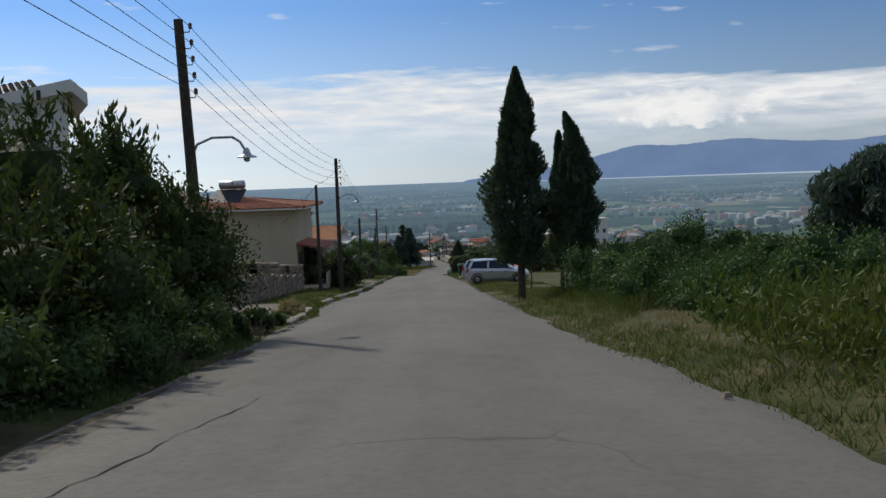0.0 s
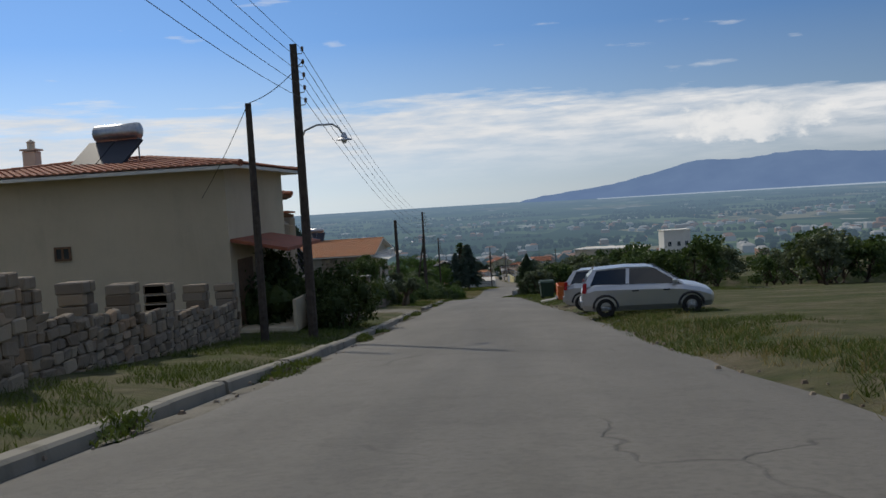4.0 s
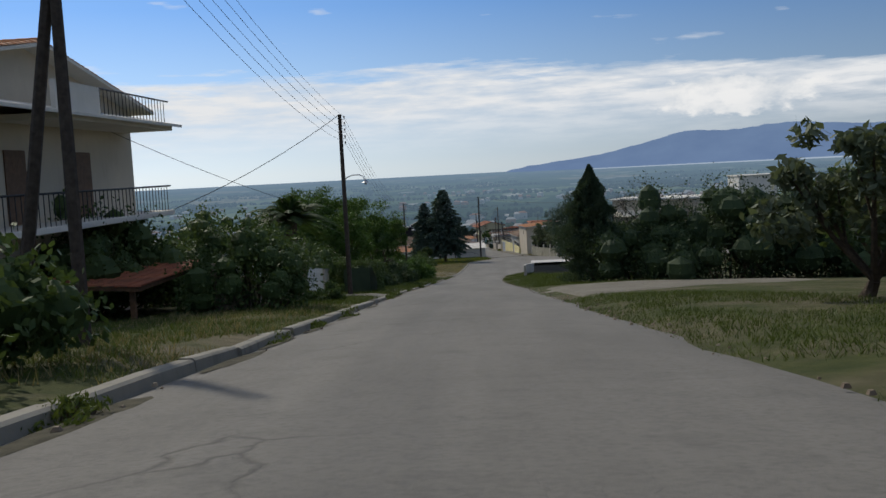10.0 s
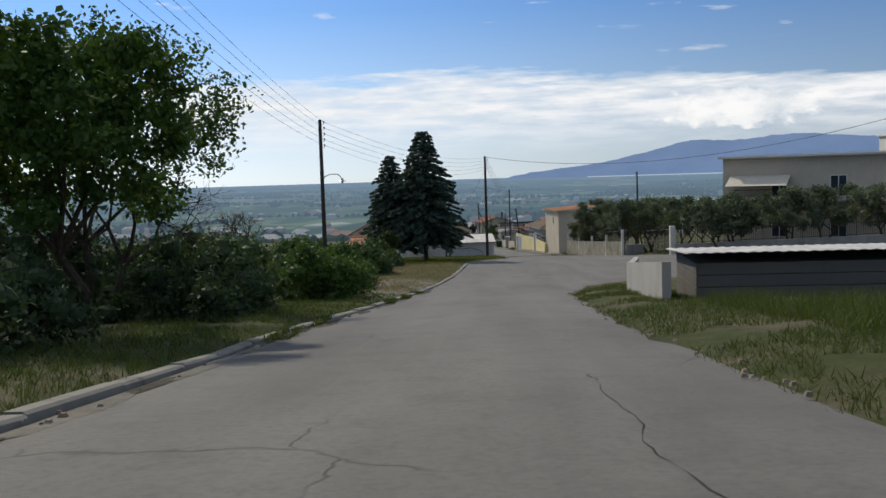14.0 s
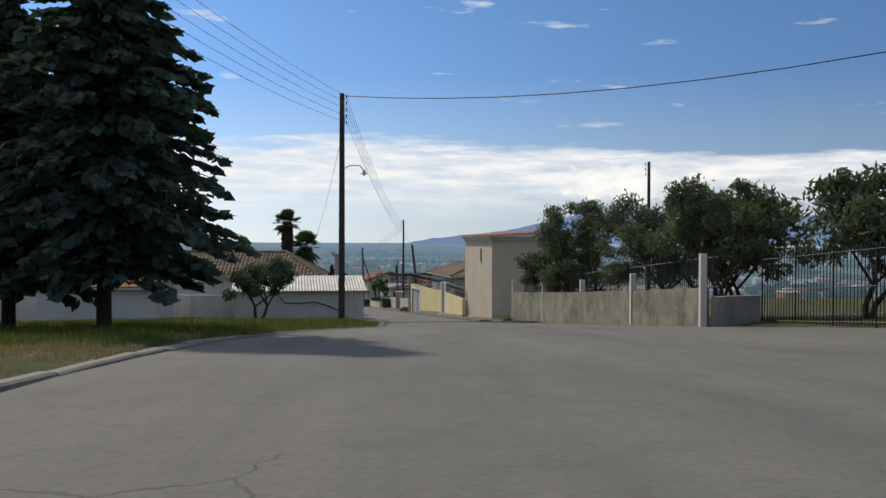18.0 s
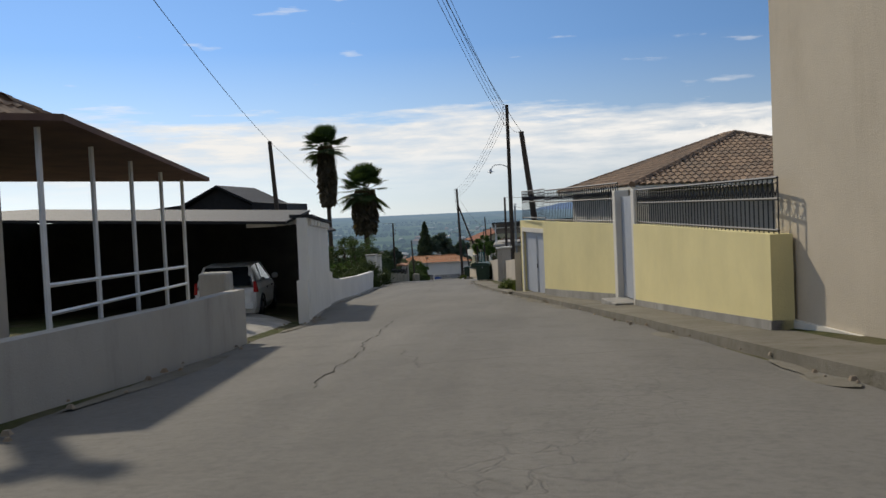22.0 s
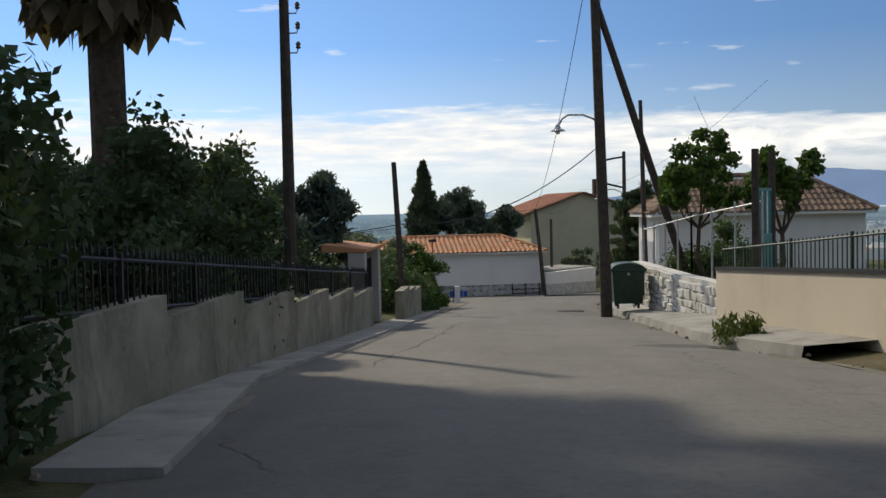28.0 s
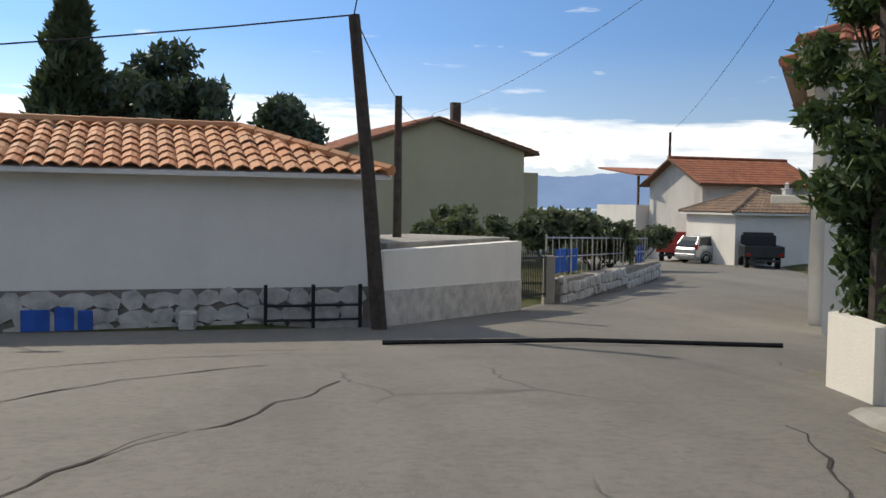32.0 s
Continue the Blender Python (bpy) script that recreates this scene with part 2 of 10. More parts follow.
def m_soil(n, co):
    p = place(n)
    a, b, g = n.noise(p, 0.35, 6, 0.65), n.noise(p, 2.2, 6, 0.7), n.noise(p, 22, 4, 0.7)
    green = n.mix(n.ramp(b, [(0.3, (0, 0, 0)), (0.7, (1, 1, 1))]), (0.035, 0.05, 0.014), (0.085, 0.095, 0.028))
    dry = n.mix(n.ramp(b, [(0.3, (0, 0, 0)), (0.7, (1, 1, 1))]), (0.10, 0.083, 0.05), (0.19, 0.16, 0.10))
    col = n.mix(n.ramp(a, [(0.44, (0, 0, 0)), (0.64, (1, 1, 1))]), green, dry)
    col = n.mix(n.math("MULTIPLY", g, 0.45), col, (0.045, 0.042, 0.022))
    return col, n.math("ADD", b, n.math("MULTIPLY", g, 0.5)), 0.06


def m_dust(n, co):
    p = place(n)
    a, b, g = n.noise(p, 0.7, 6, 0.65), n.noise(p, 4.0, 6, 0.7), n.noise(p, 38, 4, 0.7)
    col = n.mix(n.ramp(a, [(0.35, (0, 0, 0)), (0.65, (1, 1, 1))]), (0.165, 0.15, 0.12), (0.245, 0.225, 0.185))
    col = n.mix(n.math("MULTIPLY", n.ramp(b, [(0.5, (0, 0, 0)), (0.7, (1, 1, 1))]), 0.55), col, (0.10, 0.095, 0.055))
    col = n.mix(n.math("MULTIPLY", g, 0.4), col, (0.13, 0.115, 0.085))
    return col, n.math("ADD", b, n.math("MULTIPLY", g, 0.6)), 0.03


def m_plain(n, co):
    """Far fields seen through air: colour by patches, and the light of the air in front of them."""
    p = place(n)
    v = n.add("ShaderNodeTexVoronoi", i_Scale=1.0)
    n.link(n.mapping(p, scale=(0.0045, 0.0028, 0.0), rot=(0, 0, 0.3)), v.inputs["Vector"])
    v2 = n.add("ShaderNodeTexVoronoi", i_Scale=1.0)
    n.link(n.mapping(p, scale=(0.03, 0.012, 0.0)), v2.inputs["Vector"])
    pick = n.add("ShaderNodeSeparateColor")
    n.link(v.outputs["Color"], pick.inputs[0])
    pick2 = n.add("ShaderNodeSeparateColor")
    n.link(v2.outputs["Color"], pick2.inputs[0])
    col = n.ramp(pick.outputs[0], [(0.0, (0.035, 0.06, 0.03)), (0.3, (0.09, 0.13, 0.06)), (0.5, (0.14, 0.18, 0.08)), (0.75, (0.25, 0.22, 0.13)), (0.9, (0.07, 0.11, 0.05))], "CONSTANT")
    col = n.mix(n.ramp(pick2.outputs[0], [(0.0, (0, 0, 0)), (0.55, (0, 0, 0)), (0.6, (0.7, 0.7, 0.7))], "CONSTANT"), col, (0.03, 0.055, 0.03))
    spots = n.ramp(pick2.outputs[1], [(0.0, (0, 0, 0)), (0.965, (0, 0, 0)), (0.97, (0.6, 0.6, 0.6))], "CONSTANT")
    col = n.mix(spots, col, (0.6, 0.57, 0.52))
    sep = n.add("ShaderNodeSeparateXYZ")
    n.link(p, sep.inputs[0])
    # haze is painted in: blue emission takes over with distance
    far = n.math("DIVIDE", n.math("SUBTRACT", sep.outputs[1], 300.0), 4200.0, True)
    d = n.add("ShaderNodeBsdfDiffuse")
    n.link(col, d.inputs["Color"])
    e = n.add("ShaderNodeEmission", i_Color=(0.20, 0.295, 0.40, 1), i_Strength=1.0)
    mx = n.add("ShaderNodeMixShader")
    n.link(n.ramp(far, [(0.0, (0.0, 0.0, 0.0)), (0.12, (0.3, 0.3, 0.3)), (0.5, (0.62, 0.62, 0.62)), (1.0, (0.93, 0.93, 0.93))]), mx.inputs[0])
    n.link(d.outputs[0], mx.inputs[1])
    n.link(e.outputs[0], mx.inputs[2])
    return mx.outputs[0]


def shader_material(name, build):
    m = bpy.data.materials.new(name)
    m.use_nodes = True
    n = Nodes(m.node_tree)
    n.link(build(n), n.add("ShaderNodeOutputMaterial").inputs["Surface"])
    return m


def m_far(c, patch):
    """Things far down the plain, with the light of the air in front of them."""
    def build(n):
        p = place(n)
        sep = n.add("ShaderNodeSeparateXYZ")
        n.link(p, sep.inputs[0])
        # the further off, the more the colour gives way to emitted haze blue
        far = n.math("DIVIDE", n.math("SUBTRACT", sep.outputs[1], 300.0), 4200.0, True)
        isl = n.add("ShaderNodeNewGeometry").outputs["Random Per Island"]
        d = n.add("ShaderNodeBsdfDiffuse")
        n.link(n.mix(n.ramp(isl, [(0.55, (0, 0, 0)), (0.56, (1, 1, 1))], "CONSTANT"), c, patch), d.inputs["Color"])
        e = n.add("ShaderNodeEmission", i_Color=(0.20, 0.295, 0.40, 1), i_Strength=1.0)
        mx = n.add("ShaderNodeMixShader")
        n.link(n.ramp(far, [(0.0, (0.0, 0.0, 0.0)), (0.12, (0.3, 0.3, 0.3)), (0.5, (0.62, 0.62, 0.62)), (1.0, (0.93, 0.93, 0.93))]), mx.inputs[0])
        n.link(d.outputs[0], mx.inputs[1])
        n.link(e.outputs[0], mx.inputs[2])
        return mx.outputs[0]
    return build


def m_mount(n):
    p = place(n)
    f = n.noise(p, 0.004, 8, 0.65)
    # haze put straight into the colour: the range glows blue and takes no light
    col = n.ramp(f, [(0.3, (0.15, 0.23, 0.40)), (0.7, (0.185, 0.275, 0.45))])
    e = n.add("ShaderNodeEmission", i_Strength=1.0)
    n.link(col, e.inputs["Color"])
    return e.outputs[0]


def m_tile(c1, c2, c3):
    def build(n, co):
        p = place(n)
        a, b, r = n.noise(p, 0.9, 5, 0.65), n.noise(p, 7, 5, 0.7), rnd(n)
        isl = n.add("ShaderNodeNewGeometry").outputs["Random Per Island"]
        mixr = n.math("FRACT", n.math("ADD", r, isl))
        col = n.mix(mixr, c1, c2)
        col = n.mix(n.math("MULTIPLY", n.ramp(a, [(0.45, (0, 0, 0)), (0.7, (1, 1, 1))]), 0.7), col, c3)
        col = n.mix(n.math("MULTIPLY", b, 0.3), col, sc(c1, 0.45))
        return col, b, 0.006
    return build


def m_stone(n, co):
    p = place(n)
    r = rnd(n)
    isl = n.add("ShaderNodeNewGeometry").outputs["Random Per Island"]
    f, g = n.noise(p, 3.0, 5, 0.65), n.noise(p, 25, 4, 0.7)
    col = n.ramp(n.math("FRACT", n.math("ADD", r, isl)), [(0.0, (0.17, 0.125, 0.085)), (0.3, (0.31, 0.24, 0.165)), (0.6, (0.22, 0.18, 0.14)), (0.85, (0.42, 0.34, 0.24)), (1.0, (0.30, 0.195, 0.115))])
    col = n.mix(n.math("MULTIPLY", f, 0.5), col, (0.12, 0.105, 0.085))
    return col, n.math("ADD", f, n.math("MULTIPLY", g, 0.4)), 0.03


ASPHALT = material("asphalt", m_asphalt, 0.88, 0, 0.25)
CONCRETE = material("concrete", m_concrete, 0.9, 0, 0.2)
DUST = material("pale_dust", m_dust, 0.95, 0, 0.1)
GUTTER = simple("gutter_soil", (0.075, 0.068, 0.045), 0.95, 0, 0.5, 5, 0.1, 0.01)
TARPATCH = simple("dark_asphalt", (0.108, 0.101, 0.088), 0.9, 0, 0.35, 7, 0.2, 0.006)
CRACKED = simple("open_crack", (0.055, 0.050, 0.043), 0.95, 0, 0.4, 9, 0.1, 0.006)
KERB = plaster("kerb_concrete", (0.27, 0.25, 0.205), 0.85, (0.085, 0.078, 0.055))
SOIL = material("soil", m_soil, 0.95, 0, 0.1)
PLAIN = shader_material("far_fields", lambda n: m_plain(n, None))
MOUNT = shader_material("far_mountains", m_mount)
# unlit strip: the sea's pale shine is set as emission
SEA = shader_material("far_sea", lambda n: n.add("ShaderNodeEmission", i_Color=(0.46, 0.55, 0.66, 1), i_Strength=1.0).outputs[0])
STONE = material("stone", m_stone, 0.9, 0, 0.2)
MORTAR = simple("mortar", (0.30, 0.27, 0.22), 0.95, 0, 0.3, 5, 0.1, 0.01)
TILE_OLD = material("old_roof_tile", m_tile((0.20, 0.13, 0.085), (0.33, 0.22, 0.14), (0.12, 0.10, 0.08)), 0.85)
TILE_RED = material("red_roof_tile", m_tile((0.30, 0.095, 0.05), (0.40, 0.15, 0.075), (0.16, 0.075, 0.05)), 0.8)
TILE_ORANGE = material("orange_roof_tile", m_tile((0.50, 0.20, 0.085), (0.58, 0.28, 0.13), (0.34, 0.22, 0.13)), 0.8)
WHITE = plaster("whitewash", (0.76, 0.735, 0.675), 0.2, (0.5, 0.48, 0.43))
WHITE_DIRTY = plaster("worn_whitewash", (0.62, 0.60, 0.55), 0.5, (0.3, 0.27, 0.22))
CREAM = plaster("cream_plaster", (0.60, 0.52, 0.40), 0.35, (0.38, 0.31, 0.22))
BEIGE = plaster("beige_plaster", (0.56, 0.47, 0.33), 0.25)
YELLOW = plaster("yellow_plaster", (0.76, 0.66, 0.34), 0.25, (0.6, 0.52, 0.3))
OLIVE_WALL = plaster("khaki_plaster", (0.50, 0.46, 0.31), 0.12)


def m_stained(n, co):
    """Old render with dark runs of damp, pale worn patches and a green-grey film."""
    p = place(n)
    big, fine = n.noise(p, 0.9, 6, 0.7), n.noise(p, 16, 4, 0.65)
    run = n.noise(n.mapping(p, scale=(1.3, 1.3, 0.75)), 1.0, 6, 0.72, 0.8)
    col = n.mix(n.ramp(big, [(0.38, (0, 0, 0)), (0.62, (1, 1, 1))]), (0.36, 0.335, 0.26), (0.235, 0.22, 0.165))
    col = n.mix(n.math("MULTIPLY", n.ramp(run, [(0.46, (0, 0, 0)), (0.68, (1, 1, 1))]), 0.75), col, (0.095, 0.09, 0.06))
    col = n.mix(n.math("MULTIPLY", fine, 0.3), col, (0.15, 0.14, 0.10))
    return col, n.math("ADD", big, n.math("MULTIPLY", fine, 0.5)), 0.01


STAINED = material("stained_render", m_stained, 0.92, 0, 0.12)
GREY_WALL = plaster("grey_render", (0.42, 0.40, 0.36), 0.5, (0.2, 0.19, 0.16))
TAN_WALL = plaster("tan_render", (0.50, 0.44, 0.36), 0.3, (0.36, 0.31, 0.25))
TRIM = plaster("cream_trim", (0.70, 0.66, 0.58), 0.2)
POLEWOOD = simple("tarred_wood", (0.075, 0.06, 0.048), 0.85, 0, 0.4, 9, 0.2, 0.01)
WOODGREY = simple("weathered_wood", (0.34, 0.30, 0.25), 0.85, 0, 0.35, 7, 0.2, 0.008)
WOODBROWN = simple("brown_wood", (0.16, 0.09, 0.05), 0.7, 0, 0.35, 7, 0.3, 0.006)
BARK = simple("bark", (0.10, 0.078, 0.058), 0.95, 0, 0.45, 8, 0.1, 0.03)
IRON = simple("dark_iron", (0.028, 0.028, 0.03), 0.5, 0.6, 0.3, 10)
STEEL = simple("galvanised_steel", (0.42, 0.43, 0.44), 0.4, 0.9, 0.25, 8)
WHITEMETAL = simple("white_painted_metal", (0.72, 0.72, 0.70), 0.45, 0, 0.12, 6)
GREYDOOR = simple("grey_painted_steel", (0.42, 0.44, 0.47), 0.5, 0.2, 0.1, 3)
TEAL = simple("teal_painted_steel", (0.02, 0.19, 0.20), 0.5, 0.1, 0.25, 4)
BINGREEN = simple("green_plastic", (0.022, 0.05, 0.028), 0.5, 0, 0.3, 5)
RUBBER = simple("rubber", (0.02, 0.02, 0.02), 0.85, 0, 0.3, 12)
SILVER = simple("silver_car_paint", (0.50, 0.51, 0.52), 0.28, 0.7, 0.05, 2)
ORANGE = simple("orange_truck_paint", (0.52, 0.13, 0.025), 0.5, 0, 0.25, 3)
REDPAINT = simple("red_car_paint", (0.36, 0.05, 0.04), 0.4, 0.1, 0.15, 3)
DARKPAINT = simple("dark_car_paint", (0.03, 0.035, 0.04), 0.35, 0.3, 0.2, 3)
YELPAINT = simple("yellow_machine_paint", (0.50, 0.28, 0.02), 0.5, 0, 0.25, 3)
CARGLASS = simple("tinted_glass", (0.015, 0.02, 0.025), 0.08, 0, 0.1, 2, 0.6)
PANE = simple("window_pane", (0.03, 0.04, 0.05), 0.1, 0, 0.2, 2, 0.6)
PLASTIC = simple("black_plastic", (0.03, 0.03, 0.032), 0.6, 0, 0.2, 5)
LIGHTRED = simple("tail_lamp_red", (0.35, 0.01, 0.01), 0.2, 0, 0.1, 3)
LENS = simple("lamp_lens", (0.7, 0.7, 0.68), 0.2, 0, 0.1, 3)
BLACKROOF = simple("dark_slate_roof", (0.018, 0.018, 0.02), 0.7, 0, 0.3, 3, 0.3, 0.01)
SHEET = simple("corrugated_sheet", (0.52, 0.49, 0.44), 0.7, 0.1, 0.3, 1.2, 0.3)
RUSTSHEET = simple("rust_brown_sheet", (0.17, 0.10, 0.075), 0.8, 0.1, 0.35, 1.5, 0.25)
PANEL = simple("solar_panel", (0.02, 0.022, 0.03), 0.5, 0.0, 0.2, 2, 0.25)
BLUE = simple("blue_paint", (0.02, 0.10, 0.42), 0.6, 0, 0.3, 4)
AWNING = simple("awning_canvas", (0.62, 0.55, 0.42), 0.9, 0, 0.15, 3)
# near-black colour that paints in the shade of interiors and openings
DARKIN = simple("interior_shade", (0.05, 0.045, 0.04), 0.9, 0, 0.3, 2)
WIRE = simple("cable_black", (0.03, 0.03, 0.03), 0.7, 0, 0.1, 2)
CERAMIC = simple("insulator_ceramic", (0.12, 0.07, 0.05), 0.3, 0, 0.2, 4)
F_BUSH = foliage("bush_leaves", (0.035, 0.060, 0.021), (0.088, 0.128, 0.043))
F_BROOM = foliage("broom_leaves", (0.024, 0.040, 0.013), (0.061, 0.083, 0.024))
F_FLOWER = foliage("broom_flowers", (0.45, 0.36, 0.03), (0.62, 0.50, 0.05))
F_BRAMBLE = foliage("bramble_leaves", (0.029, 0.064, 0.018), (0.068, 0.123, 0.037))
F_GREEN = foliage("green_leaves", (0.030, 0.066, 0.014), (0.090, 0.150, 0.034))
F_OLIVE = foliage("olive_leaves", (0.055, 0.075, 0.042), (0.15, 0.175, 0.11))
F_CYP = foliage("cypress_leaves", (0.035, 0.055, 0.035), (0.075, 0.105, 0.062))
F_CONIF = foliage("conifer_needles", (0.037, 0.060, 0.048), (0.083, 0.120, 0.092))
F_THICKET = foliage("evergreen_leaves", (0.027, 0.049, 0.022), (0.065, 0.095, 0.041))
F_PALM = foliage("palm_leaves", (0.022, 0.045, 0.014), (0.06, 0.095, 0.03))
F_DEAD = foliage("dead_fronds", (0.05, 0.04, 0.026), (0.12, 0.095, 0.06))
F_GRASS = foliage("grass_blades", (0.038, 0.064, 0.011), (0.112, 0.139, 0.034))
F_DRY = foliage("dry_grass", (0.16, 0.13, 0.06), (0.30, 0.25, 0.13))
F_YELLOW = foliage("yellow_weeds", (0.07, 0.095, 0.015), (0.22, 0.22, 0.03), (0.65, 0.5, 0.03))
WSTONE = simple("pale_rubble", (0.50, 0.48, 0.44), 0.9, 0, 0.35, 4, 0.15, 0.015)
JOINT = simple("dark_joint", (0.20, 0.18, 0.16), 0.95, 0, 0.3, 5, 0.1, 0.01)
GRATE = simple("cast_iron", (0.075, 0.068, 0.06), 0.7, 0.5, 0.35, 12, 0.3)
F_OLEANDER = foliage("oleander_leaves", (0.034, 0.058, 0.027), (0.093, 0.133, 0.060))
BROWNSTONE = plaster("brown_render", (0.22, 0.17, 0.125), 0.4, (0.12, 0.09, 0.07))
# pale block wall darkened in colour for its shade, random stains over it
SHEDWALL = plaster("shaded_block", (0.16, 0.15, 0.135), 0.5, (0.07, 0.065, 0.06))
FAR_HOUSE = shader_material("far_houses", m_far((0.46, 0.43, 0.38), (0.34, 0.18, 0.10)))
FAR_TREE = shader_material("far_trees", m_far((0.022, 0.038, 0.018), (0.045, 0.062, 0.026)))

# ---- terrain ----
PROFILE = [(-60, 6.00), (0, -0.00), (12, -1.32), (25, -2.55), (36, -3.71), (47.5, -4.92), (60, -6.04), (71, -7.07), (86, -8.48), (103, -10.09), (119, -11.78), (135, -13.53), (151, -15.28), (168, -17.16), (181, -18.66), (194, -20.16), (210, -21.71), (225, -23.17), (235, -23.93), (245, -24.53), (258, -25.20), (272, -26.15), (286, -27.25), (300, -28.37), (315, -29.38), (331, -30.38), (346, -31.24), (367, -32.53), (386, -33.81), (400, -34.88), (409, -35.58), (417, -36.20), (427, -36.72), (432, -37.18), (445, -37.6), (470, -38.25), (520, -41.0), (600, -50.00)]
ROAD_L = [(-60, -2.4), (6, -3.0), (24, -3.6), (31, -4.4), (45, -4.7), (57, -4.8), (75, -5.3), (95, -5.7), (115, -6.5), (140, -7.0), (158, -7.6), (172, -8.1), (185, -8.5), (204, -8.6), (225, -7.9), (241, -6.9), (254, -6.5), (266, -6.3), (274, -5.0), (281, -2.9), (290, -2.8), (301, -3.9), (314, -4.9), (322, -5.4), (332, -7.0), (346, -7.9), (360, -9.3), (368, -10.1), (380, -10.8), (391, -12.4), (402, -12.0), (414, -11.8), (419, -11.6), (422, -12.6), (427, -17.0), (430.6, -18.0), (431.2, -8.2), (432.6, -6.9), (436, -4.2), (447, 2.8), (470, 7.0), (520, 12.0)]
ROAD_R = [(-60, 3.0), (7, 2.4), (21, 1.9), (38, 1.7), (60, 1.5), (80, 0.8), (100, 0.2), (118, -0.3), (132, -0.7), (157, -1.3), (183, -1.7), (205, -2.1), (222, -1.6), (231, 0.0), (236, 5.0), (240, 14.0), (245, 40.0), (262, 40.0), (268, 12.0), (277, 8.0), (290, 6.2), (297, 4.2), (302, 2.9), (318, 1.5), (331, 0.0), (341, -1.5), (357, -3.1), (368, -3.6), (372, 3.0), (382, 3.0), (386, -4.4), (396, -6.3), (412, -6.0), (420, -5.2), (425, -3.3), (432, 0.6), (445, 9.0), (470, 18.0), (520, 24.0)]


def table(rows):
    xs, ys = zip(*rows)
    return lambda v: float(np.interp(v, xs, ys))


prof, road_l, road_r = table(PROFILE), table(ROAD_L), table(ROAD_R)


def smooth_prof(y):
    return (prof(y - 4) + 2 * prof(y) + prof(y + 4)) / 4


FAR_Z = table([(500, 0), (600, 0), (5000, 0)])


def road_z(x, y):
    """The asphalt: the long profile, the junction's side road climbing gently, the lane at the end falling away."""
    z = smooth_prof(y)
    if 225 < y < 300 and x > 6:
        z += 0.03 * (x - 6)
    return z


def gz(x, y):
    """The natural ground beside the road."""
    z = road_z(x, y)
    l, r = road_l(y), road_r(y)
    off = max(l - x, x - r, 0.0)
    k = min(1.0, off / 1.2)
    z += 0.10 * k - 0.07 * (1 - k)
    if y < 470:
        z += 0.10 * noise.noise((x * 0.15, y * 0.15, 0.3)) * min(1.0, off / 4)
    if x < l and y < 240:
        z += 0.035 * max(0, min(off, 30) - 2) * (1 if y < 110 else 0.2)
    if x > r and y < 225:
        z -= 0.02 * max(0, min(off, 120) - 5)
    return z


def smooth(t):
    t = max(0.0, min(1.0, t))
    return t * t * (3 - 2 * t)


def far_z(x, y):
    return float(np.interp(y, [520, 600, 900, 1500, 2500, 3500, 4900], [-43, -49, -64, -75, -72, -62, -49]))


